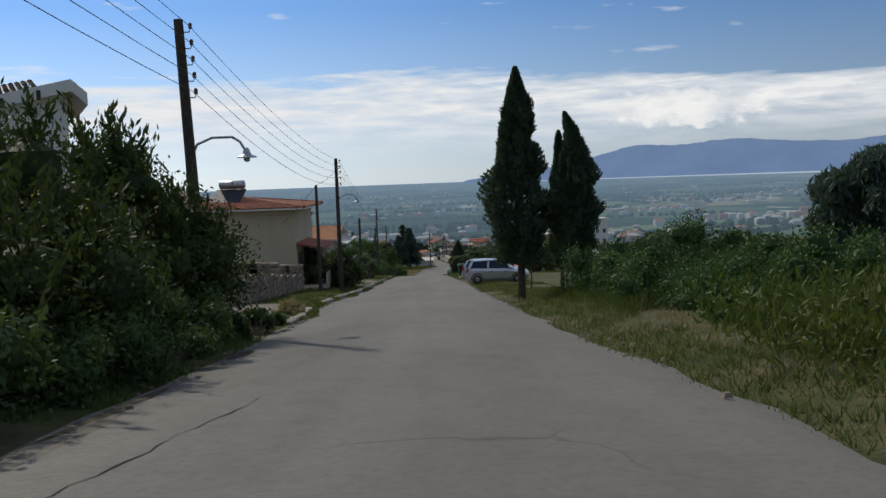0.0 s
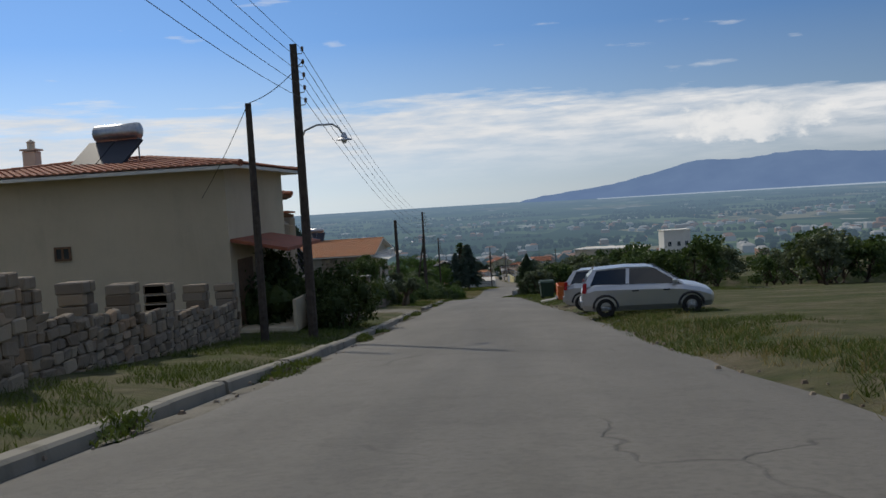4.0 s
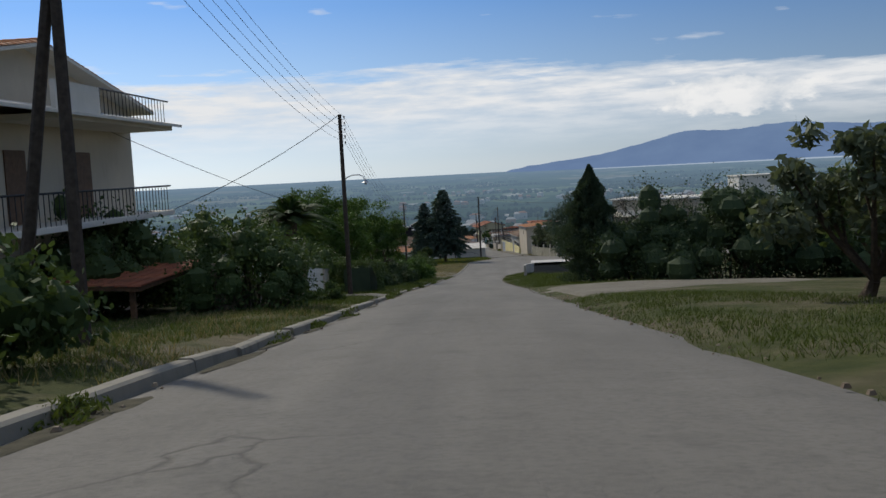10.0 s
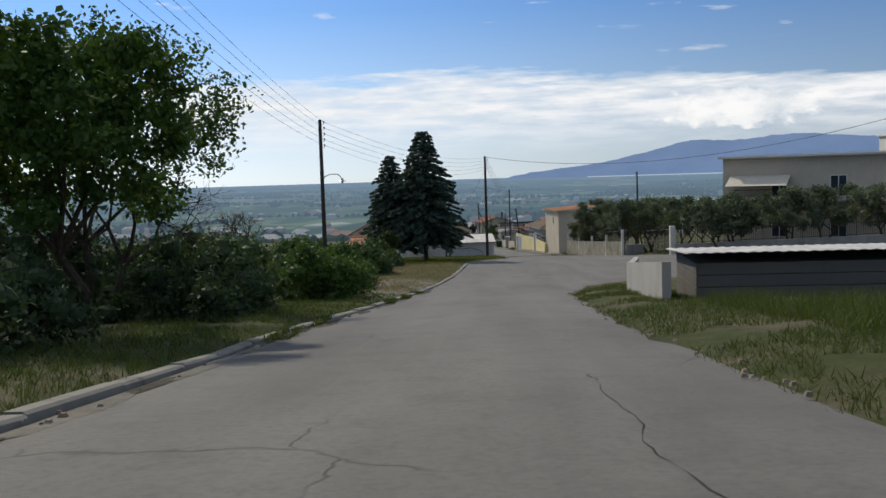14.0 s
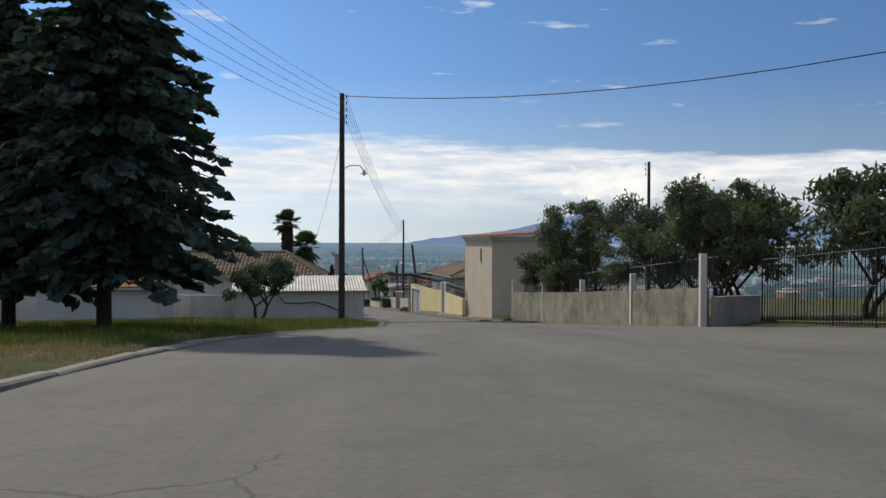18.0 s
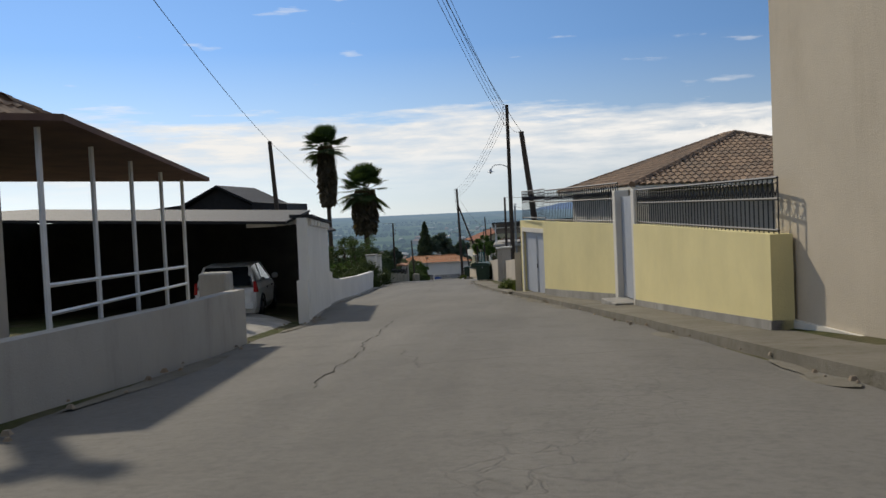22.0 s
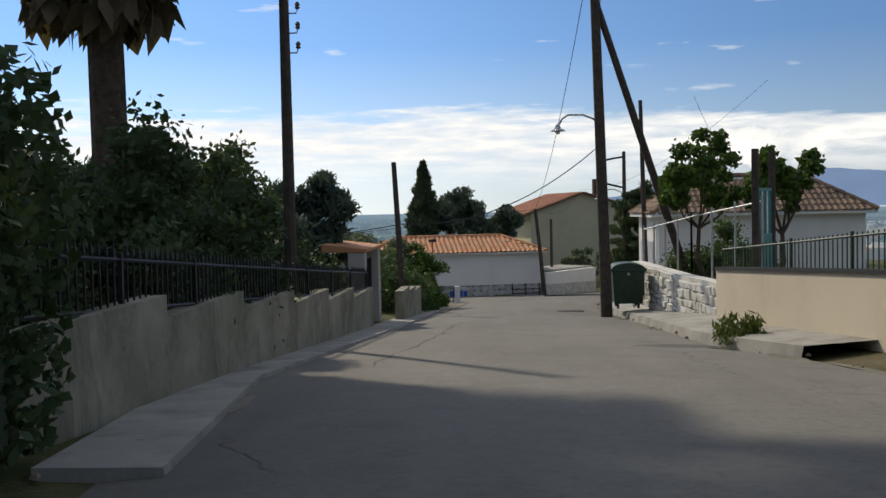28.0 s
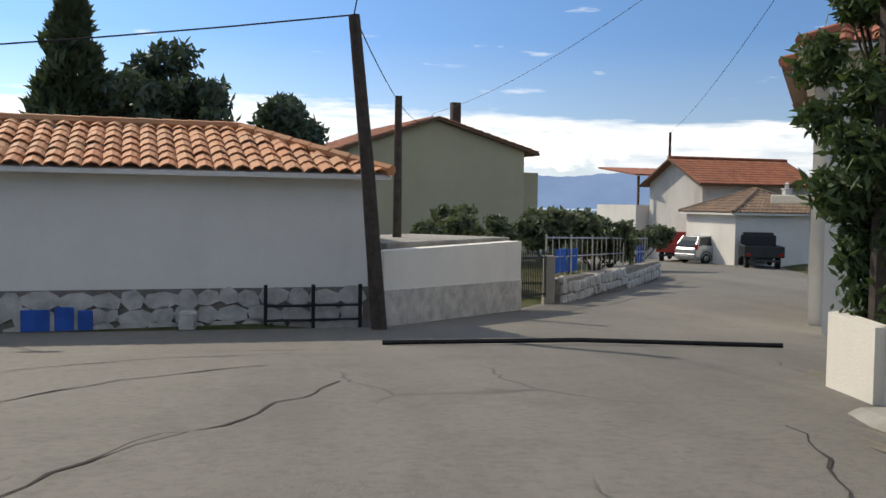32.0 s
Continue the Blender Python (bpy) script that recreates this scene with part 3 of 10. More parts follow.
# ---- geometry helpers ----
class Geo:
    """Vertices and faces of one part."""
    def __init__(self):
        self.v, self.f = [], []

    def quad(self, a, b, c, d):
        i = len(self.v)
        self.v += [tuple(a), tuple(b), tuple(c), tuple(d)]
        self.f.append((i, i + 1, i + 2, i + 3))

    def tri(self, a, b, c):
        i = len(self.v)
        self.v += [tuple(a), tuple(b), tuple(c)]
        self.f.append((i, i + 1, i + 2))

    def hexa(self, p):
        """Eight corners: four below, four above, each round in the same order."""
        i = len(self.v)
        self.v += [tuple(q) for q in p]
        for q in ((3, 2, 1, 0), (4, 5, 6, 7), (0, 1, 5, 4), (1, 2, 6, 5), (2, 3, 7, 6), (3, 0, 4, 7)):
            self.f.append(tuple(i + k for k in q))

    def box(self, x0, x1, y0, y1, z0, z1, m=None):
        p = [(x0, y0, z0), (x1, y0, z0), (x1, y1, z0), (x0, y1, z0), (x0, y0, z1), (x1, y0, z1), (x1, y1, z1), (x0, y1, z1)]
        self.hexa([m @ Vector(q) for q in p] if m else p)

    def soft(self, x0, x1, y0, y1, z0, z1, b=0.02):
        """A box whose edges are bevelled."""
        bm = bmesh.new()
        bmesh.ops.create_cube(bm, size=1.0)
        for v in bm.verts:
            v.co = ((x0 + x1) / 2 + v.co.x * (x1 - x0), (y0 + y1) / 2 + v.co.y * (y1 - y0), (z0 + z1) / 2 + v.co.z * (z1 - z0))
        bmesh.ops.bevel(bm, geom=list(bm.edges), offset=b, segments=1, affect="EDGES")
        self.take(bm)

    def take(self, bm):
        i = len(self.v)
        bm.verts.index_update()
        self.v += [tuple(v.co) for v in bm.verts]
        self.f += [tuple(i + v.index for v in f.verts) for f in bm.faces]
        bm.free()

    def tube(self, pts, radii, n=6, cap=True):
        """A tapered tube through points."""
        pts = [Vector(p) for p in pts]
        if isinstance(radii, (int, float)):
            radii = [radii] * len(pts)
        i = len(self.v)
        for k, p in enumerate(pts):
            d = (pts[min(k + 1, len(pts) - 1)] - pts[max(k - 1, 0)]).normalized()
            a = d.orthogonal().normalized() if abs(d.z) > 0.99 else d.cross(Vector((0, 0, 1))).normalized()
            b = d.cross(a)
            for q in range(n):
                w = 2 * math.pi * q / n
                self.v.append(tuple(p + (a * math.cos(w) + b * math.sin(w)) * radii[k]))
        for k in range(len(pts) - 1):
            for q in range(n):
                s, t = i + k * n + q, i + k * n + (q + 1) % n
                self.f.append((s, t, t + n, s + n))
        if cap:
            self.f.append(tuple(i + q for q in reversed(range(n))))
            self.f.append(tuple(i + (len(pts) - 1) * n + q for q in range(n)))

    def lathe(self, rows, n=12, at=(0, 0, 0)):
        """Rows of radius and height, turned round an upright axis."""
        i = len(self.v)
        for r, z in rows:
            for q in range(n):
                w = 2 * math.pi * q / n
                self.v.append((at[0] + r * math.cos(w), at[1] + r * math.sin(w), at[2] + z))
        for k in range(len(rows) - 1):
            for q in range(n):
                s, t = i + k * n + q, i + k * n + (q + 1) % n
                self.f.append((s, t, t + n, s + n))

    def mesh(self, name):
        me = bpy.data.meshes.new(name)
        me.from_pydata(self.v, [], self.f)
        me.update()
        return me


def part(name, geo, mat, parent=None, label="", flat=True):
    ob = new(name, geo.mesh(name) if isinstance(geo, Geo) else geo)
    if not ob.data.materials:
        ob.data.materials.append(mat)
    if not flat:
        ob.data.polygons.foreach_set("use_smooth", [True] * len(ob.data.polygons))
    if parent:
        ob.parent = parent
    if label:
        tagged(ob, label)
    return ob


def thing(name, at, label, category, group="", rz=0.0, kind=""):
    ob = new(name)
    ob.matrix_world = pose(*at, 0, 0, rz)
    ob.empty_display_size = 0.3
    return tagged(ob, label, category, group, kind)


def structure(name, geo, mat, label="", category=""):
    return tagged(part(name, geo, mat), label, category, "", "structure")


# ---- ground, road, kerb ----
def build_ground():
    xs = [-5000, -3000, -1800, -1000, -600, -350, -200, -120, -80, -60] + [-50 + 2.5 * k for k in range(12)] + [-20 + 0.8 * k for k in range(63)] + [32, 36, 40, 46, 54, 66, 80, 120, 200, 350, 600, 1000, 1800, 3000, 5000]
    ys = [-60 + 4 * k for k in range(12)] + [-12 + 1.5 * k for k in range(355)] + [525, 540, 560, 600, 680, 800, 1000, 1300, 1700, 2200, 2800, 3500, 4200, 4850]
    g = Geo()
    for y in ys:
        for x in xs:
            if y <= 520:
                z = gz(x, y)
            else:
                z = far_z(x, y)
            g.v.append((x, y, z))
    w = len(xs)
    mats = []
    for j in range(len(ys) - 1):
        for i in range(w - 1):
            a = j * w + i
            g.f.append((a, a + 1, a + w + 1, a + w))
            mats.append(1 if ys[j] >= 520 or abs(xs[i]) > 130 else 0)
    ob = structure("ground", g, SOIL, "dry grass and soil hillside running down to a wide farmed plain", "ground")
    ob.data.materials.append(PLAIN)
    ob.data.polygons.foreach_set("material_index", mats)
    ob.data.polygons.foreach_set("use_smooth", [True] * len(mats))


def build_road():
    g, n = Geo(), 14
    ys = [-60 + 1.0 * k for k in range(581)]
    for y in ys:
        l, r = road_l(y), road_r(y)
        jl, jr = 0.16 * noise.noise((0.7, y * 0.45, 2.0)), 0.22 * noise.noise((4.7, y * 0.5, 1.0)) + 0.1 * noise.noise((4.7, y * 1.7, 1.0))
        if 23 < y < 200:
            jl = 0.0
        for k in range(n + 1):
            u = k / n
            x = l + jl + (r + jr - l - jl) * u
            crown = 0.05 * (1 - (2 * u - 1) ** 2) if r - l < 9 else 0.02
            g.v.append((x, y, road_z(x, y) + crown - 0.03 * (u == 0 or u == 1)))
    for j in range(len(ys) - 1):
        for i in range(n):
            a = j * (n + 1) + i
            g.f.append((a, a + 1, a + n + 2, a + n + 1))
    ob = structure("road", g, ASPHALT, "worn pale grey asphalt village road running downhill", "road")
    ob.data.polygons.foreach_set("use_smooth", [True] * len(ob.data.polygons))


def strip_along(name, side, y0, y1, inner, outer, low, high, mat, label, step=1.0, category="kerb"):
    """A raised strip along a road edge, inner and outer metres from it."""
    g = Geo()
    y = y0
    s = -1 if side == "L" else 1
    edge = road_l if side == "L" else road_r
    rows = []
    while y <= y1 + 1e-6:
        e = edge(y)
        a, b = e + s * inner, e + s * outer
        ta, tb = road_z(a, y), road_z(b, y)
        rows.append(((a, y, ta + low), (a + s * 0.02, y, ta + high), (b, y, tb + high), (b, y, tb + low)))
        y += step
    for p, q in zip(rows, rows[1:]):
        for k in range(3):
            g.quad(p[k], q[k], q[k + 1], p[k + 1]) if side == "L" else g.quad(q[k], p[k], p[k + 1], q[k + 1])
    g.quad(*rows[0]), g.quad(*reversed(rows[-1]))
    return structure(name, g, mat, label, category)


def build_mountains():
    prof_m = [(1.2, -0.35), (2.5, -0.1), (4, 0.05), (5.5, 0.2), (7, 0.42), (9, 0.8), (10.5, 1.15), (12, 1.55), (13.5, 1.45), (15, 1.42), (16.5, 1.6), (18, 1.68), (20, 1.5), (22, 1.35), (24.5, 1.3), (27, 1.6), (30, 1.2), (34, 0.8), (40, 0.2), (46, -0.3)]
    az, el = zip(*prof_m)
    g, cx, cy, cz = Geo(), -3.0, 210.0, -20.0
    cols = [1.2 + 0.15 * k for k in range(300)]
    for k, a in enumerate(cols):
        e = float(np.interp(a, az, el)) + 0.06 * noise.noise((a * 1.3, 0.2, 0)) + 0.03 * noise.noise((a * 4.1, 0.7, 0))
        for d, part_h in ((4200, -0.75), (4400, -0.75 + 0.55 * (e + 0.75)), (4560, e)):
            t = radians(a)
            g.v.append((cx + d * math.sin(t), cy + d * math.cos(t), cz + d * math.tan(radians(part_h))))
    for k in range(len(cols) - 1):
        for q in range(2):
            a = k * 3 + q
            g.f.append((a, a + 3, a + 4, a + 1))
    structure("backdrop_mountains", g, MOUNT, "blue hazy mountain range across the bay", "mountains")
    s = Geo()
    for k in range(60):
        for d, e in ((4120, -0.62), (4190, -0.42)):
            t = radians(6 + 0.65 * k)
            s.v.append((cx + d * math.sin(t), cy + d * math.cos(t), cz + d * math.tan(radians(e))))
    for k in range(59):
        a = 2 * k
        s.f.append((a, a + 2, a + 3, a + 1))
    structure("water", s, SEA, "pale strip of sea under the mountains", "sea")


build_ground()
build_road()
build_mountains()
def road_top(x, y):
    """The height of the asphalt with its crown."""
    l, r = road_l(y), road_r(y)
    u = max(0.0, min(1.0, (x - l) / (r - l)))
    return road_z(x, y) + (0.05 if r - l < 9 else 0.02) * (1 - (2 * u - 1) ** 2)


def kerb(name, y0, y1, wide, high, label, seed, gaps=()):
    """Worn cast kerb stones, each a piece, uneven in height and line; high: height by y."""
    rng = np.random.default_rng(seed)
    t = tagged(new(name), label, "kerb", "", "structure")
    y = y0
    while y < y1:
        ln = rng.uniform(1.5, 2.3)
        a, b = y, min(y1, y + ln) - rng.uniform(0.008, 0.03)
        y += ln
        if any(p < (a + b) / 2 < q for p, q in gaps):
            continue
        off, g = rng.normal() * 0.018, Geo()
        rows = []
        for k, q in enumerate((a, b)):
            e, h = road_l(q) + off, float(np.interp(q, *zip(*high))) + rng.normal() * 0.012
            zi, zo = road_z(e, q), road_z(e - wide, q)
            rows.append([(e, q, zi - 0.1), (e - 0.015, q, zi + h - 0.03), (e - 0.05, q, zi + h), (e - wide, q, zo + h), (e - wide, q, zo - 0.1)])
        i = len(g.v)
        g.v += rows[0] + rows[1]
        g.f += [(i + k + 5, i + k, i + k + 1, i + k + 6) for k in range(4)] + [(i + 4, i + 3, i + 2, i + 1, i), (i + 5, i + 6, i + 7, i + 8, i + 9)]
        part("kerb_stone", g, KERB, t)


kerb("kerb_upper", 21.0, 268.0, 0.22, [(21, 0.05), (30, 0.06), (40, 0.13), (105, 0.13), (150, 0.12), (165, 0.07), (200, 0.05), (268, 0.05)], "low worn concrete kerb stones along the road", 61, ((74.5, 80.5), (160.5, 166.5)))

# ---- plants ----
def leaf_quads(g, pts, size, rng, up=0.0, stretch=1.6, droop=None):
    """A small pointed leaf at each point, turned at random."""
    n = len(pts)
    d = rng.normal(size=(n, 3))
    d[:, 2] += up
    if droop is not None:
        d = droop + 0.45 * d
    d /= np.linalg.norm(d, axis=1)[:, None] + 1e-9
    s = np.cross(d, rng.normal(size=(n, 3)))
    s /= np.linalg.norm(s, axis=1)[:, None] + 1e-9
    k = size * rng.uniform(0.6, 1.3, (n, 1))
    a, b = d * k * stretch, s * k * 0.5
    quads = np.stack([pts - a * 0.5, pts + b - a * 0.05, pts + a * 0.5, pts - b - a * 0.05], 1).reshape(-1, 3)
    i = len(g.v)
    g.v += [tuple(p) for p in quads.tolist()]
    g.f += [(i + 4 * q, i + 4 * q + 1, i + 4 * q + 2, i + 4 * q + 3) for q in range(n)]


def in_clumps(rng, centres, radii, n, shell=0.55):
    """Points in clumps, denser towards their outside."""
    c = np.asarray(centres, float)
    r = np.asarray(radii, float)
    w = r.reshape(len(c), -1).max(1) ** 2
    k = rng.choice(len(c), n, p=w / w.sum())
    d = rng.normal(size=(n, 3))
    d /= np.linalg.norm(d, axis=1)[:, None]
    rad = (shell + (1 - shell) * rng.random((n, 1))) * np.where(rng.random((n, 1)) < 0.25, rng.random((n, 1)), 1)
    rr = r[k] if r.ndim == 2 else r[k][:, None]
    return c[k] + d * rad * rr * (1 + 0.15 * rng.normal(size=(n, 1)))


def broad_tree(name, at, h, spread, label, mat, category="tree", seed=1, leaves=4000, leaf=0.16, trunk_h=0.3, trunk_r=0.14, clumps=26, stretch=1.6, group="", stems=1, up=0.0):
    rng = np.random.default_rng(seed)
    leaves, leaf = int(leaves * 1.2), leaf * 0.82
    t = thing(name, (at[0], at[1], at[2]), label, category, group, rng.uniform(0, 360))
    wood, tips = Geo(), []
    for s in range(stems):
        a0 = rng.uniform(0, 6.28)
        lean = 0.06 * h if stems == 1 else 0.16 * h
        base = Vector((0.12 * (stems > 1) * math.cos(a0), 0.12 * (stems > 1) * math.sin(a0), -0.1))
        fork = Vector((lean * math.cos(a0), lean * math.sin(a0), h * trunk_h))
        mid = base.lerp(fork, 0.5) + Vector((rng.normal() * 0.04 * h, rng.normal() * 0.04 * h, 0)) * 0.5
        wood.tube([base, mid, fork], [trunk_r * 1.25, trunk_r, trunk_r * 0.8], 7)
        for b in range(max(3, 6 // stems)):
            a = a0 + b * 6.28 / max(3, 6 // stems) + rng.normal() * 0.3
            reach = spread * rng.uniform(0.45, 0.85)
            tip = Vector((fork.x + reach * math.cos(a), fork.y + reach * math.sin(a), h * rng.uniform(0.55, 0.88)))
            knee = fork.lerp(tip, 0.5) + Vector((0, 0, -0.04 * h))
            wood.tube([fork, knee, tip], [trunk_r * 0.6, trunk_r * 0.4, trunk_r * 0.15], 5)
            tips += [tip, knee.lerp(tip, 0.6)]
            twig = knee.lerp(tip, 0.7) + Vector((rng.normal() * 0.2 * spread, rng.normal() * 0.2 * spread, 0.15 * h))
            wood.tube([knee, twig], [trunk_r * 0.3, trunk_r * 0.1], 4)
            tips.append(twig)
    part("trunk", wood, BARK, t)
    cen = [tuple(p) for p in tips]
    while len(cen) < clumps:
        a, u = rng.uniform(0, 6.28), math.sqrt(rng.random())
        z = rng.uniform(trunk_h + 0.12, 0.95)
        wide = spread * math.sin(math.pi * min(1, max(0.12, (z - trunk_h * 0.6) / (1.05 - trunk_h * 0.6)))) ** 0.6
        cen.append((wide * u * math.cos(a), wide * u * math.sin(a), z * h))
    rad = rng.uniform(0.16, 0.30, len(cen)) * spread
    g = Geo()
    leaf_quads(g, in_clumps(rng, cen, np.stack([rad, rad, rad * 0.75], 1), leaves), leaf, rng, up, stretch)
    part("crown", g, mat, t)
    return t


def lumps(g, centres, radii, k, rng):
    """Uneven solid lumps added inside a crown to block light as packed leaves would."""
    for c, r in zip(centres, radii):
        e = rng.uniform(0.8, 1.15, 5) * r * k
        g.lathe([(0.0, -e[0]), (e[1] * 0.75, -0.6 * e[0]), (e[2], 0.0), (e[3] * 0.75, 0.6 * e[4]), (0.0, e[4])], 7, c)


def bush(name, at, w, d, h, label, mat, seed=1, leaves=2500, leaf=0.13, rz=0.0, category="bush", group="", up=0.5, stretch=1.8, sprays=0, flowers=0, heart=0.5):
    """A thick shrub: stems from the ground, leaves in uneven clumps round a heart of light-blocking lumps; sprays: thin
    upright shoots above it.
    """
    rng = np.random.default_rng(seed)
    leaves, leaf = int(leaves * 1.3), leaf * 0.74
    t = thing(name, at, label, category, group, rz)
    cen, rad = [], []
    stems = Geo()
    k = int(10 + 2.2 * w * d)
    for _ in range(min(k, 60)):
        x, y = rng.uniform(-0.5, 0.5) * w, rng.uniform(-0.5, 0.5) * d
        e = 1 - min(1, (2 * x / w) ** 2 + (2 * y / d) ** 2) * 0.55
        z = h * e * rng.uniform(0.3, 0.86)
        cen.append((x, y, z))
        r = rng.uniform(0.14, 0.30)
        rad.append(min(w, d, h) * r if heart else (w * r * 1.2, d * r * 1.2, h * r * 1.5))
        stems.tube([(x * 0.5, y * 0.5, -0.1), (x * 0.85, y * 0.85, z * 0.5), (x, y, z)], [0.03, 0.02, 0.008], 4)
    tagged(part("branchwork", stems, BARK, t), kind="stuff")
    g = Geo()
    if heart and h > 0.6:
        lumps(g, cen, rad, heart, rng)
    pts = in_clumps(rng, cen, rad, leaves)
    low = rng.random(len(pts)) < 0.25
    pts[low, 2] *= rng.random(low.sum())
    pts[:, 2] = np.maximum(pts[:, 2], 0.02)
    leaf_quads(g, pts, leaf, rng, up, stretch)
    for k in range(sprays):
        c = np.array(cen[rng.integers(len(cen))])
        lean, ln = rng.normal(size=2) * 0.22, rng.uniform(0.5, 1.15)
        m = 26
        q = rng.random((m, 1))
        p = c + q * np.array([lean[0], lean[1], 1.0]) * ln + rng.normal(size=(m, 3)) * 0.03 + np.array([0, 0, 0.1])
        leaf_quads(g, p, 0.05, rng, 0, 3.6, np.tile(np.array([lean[0], lean[1], 1.2]), (m, 1)))
    part("leaves", g, mat, t)
    if flowers:
        fl = Geo()
        top = [c for c in cen if c[2] > h * 0.35]
        for k in range(flowers // 26):
            c = np.array(top[rng.integers(len(top))]) + rng.normal(size=3) * np.array([0.2, 0.2, 0.15]) + np.array([0, 0, 0.25])
            leaf_quads(fl, c + rng.normal(size=(26, 3)) * np.array([0.13, 0.13, 0.17]), 0.035, rng, 0.3, 1.2)
        tagged(part("flowers", fl, F_FLOWER, t, "small yellow broom flowers"), kind="stuff")
    return t


def hedge(name, path, w, h, label, mat, seed=1, per_m=2600, leaf=0.065, category="hedge", bulge=0.0):
    """A clipped hedge along a path of points on the ground."""
    rng = np.random.default_rng(seed)
    o = path[0]
    t = thing(name, (o[0], o[1], gz(*o[:2])), label, category)
    z0 = gz(*o[:2])
    g, core = Geo(), Geo()
    for a, b in zip(path, path[1:]):
        av, bv = np.array(a[:2], float), np.array(b[:2], float)
        ln = np.linalg.norm(bv - av)
        u = (bv - av) / ln
        nrm = np.array([-u[1], u[0]])
        n = int(per_m * ln)
        s, face = rng.random(n), rng.random(n)
        off, hh = np.empty(n), np.empty(n)
        top = face < 0.3
        off[top], hh[top] = rng.uniform(-0.5, 0.5, top.sum()) * w, 1.0
        side = ~top
        off[side] = np.where(rng.random(side.sum()) < 0.5, -0.5, 0.5) * w
        hh[side] = rng.random(side.sum())
        wob = np.array([0.16 * noise.noise((q * ln * 0.6, seed, v * 2.0)) + 0.08 * noise.noise((q * ln * 2.1, seed, v * 5)) for q, v in zip(s, hh)])
        off += np.sign(off) * (wob + rng.normal(size=n) * 0.04 + bulge * np.sin(math.pi * np.clip(hh, 0, 1)))
        zz = h * hh * (1 + 0.5 * wob) + rng.normal(size=n) * 0.05
        p = av + u * (s * ln)[:, None] + nrm * off[:, None]
        gr = np.array([gz(q[0], q[1]) for q in (av, bv)])
        base = gr[0] + (gr[1] - gr[0]) * s
        leaf_quads(g, np.column_stack([p[:, 0] - o[0], p[:, 1] - o[1], base - z0 + np.maximum(zz, 0.03)]), leaf, rng, 0.2, 1.5)
        k = w * 0.32
        q = [av + nrm * k, av - nrm * k, bv - nrm * k, bv + nrm * k]
        zs = [gr[0], gr[0], gr[1], gr[1]]
        core.hexa([(*(c - np.array(o[:2])), z - z0 - 0.1) for c, z in zip(q, zs)] + [(*(c - np.array(o[:2])), z - z0 + h * 0.8) for c, z in zip(q, zs)])
    part("inner_core", core, F_CYP, t)
    part("leaves", g, mat, t)
    return t


def cypress(name, at, h, r, label, seed=1, leaves=5200, leaf=0.2, bare=0.12, tip=0.0, mat=None, fat=0.35):
    """A column of dense upward sprays, ragged at its edge."""
    rng = np.random.default_rng(seed)
    t = thing(name, at, label, "cypress tree")
    w = Geo()
    w.tube([(0, 0, -0.2), (0.04, 0.02, h * 0.4), (0, 0, h * 0.93)], [r * 0.10 + 0.04, r * 0.07, 0.02], 7)
    part("trunk", w, BARK, t)
    u = rng.random(leaves) ** 0.8
    z = h * (bare + (1 - bare) * u)
    prof_r = np.where(u < fat, (0.75 + 0.25 * u / fat), ((1 - u) / (1 - fat)) ** 0.75)
    ang = rng.uniform(0, 6.28, leaves)
    tuft = np.array([noise.noise((math.cos(a) * 1.6, math.sin(a) * 1.6, q * 1.1 + seed * 7)) for a, q in zip(ang, z)])
    spur = np.array([max(0.0, noise.noise((math.cos(a) * 2.6, math.sin(a) * 2.6, q * 2.3 + seed * 3))) for a, q in zip(ang, z)])
    rad = r * prof_r * (0.80 + 0.7 * tuft + 0.85 * spur) * (0.35 + 0.65 * rng.random(leaves) ** 0.4)
    pts = np.column_stack([rad * np.cos(ang) + tip * u ** 6, rad * np.sin(ang), z])
    out = np.column_stack([np.cos(ang) * 0.7, np.sin(ang) * 0.7, np.full(leaves, 0.9)])
    g = Geo()
    leaf_quads(g, pts, leaf * 0.72, rng, 0, 3.0, out)
    part("crown", g, mat or F_CYP, t)
    return t


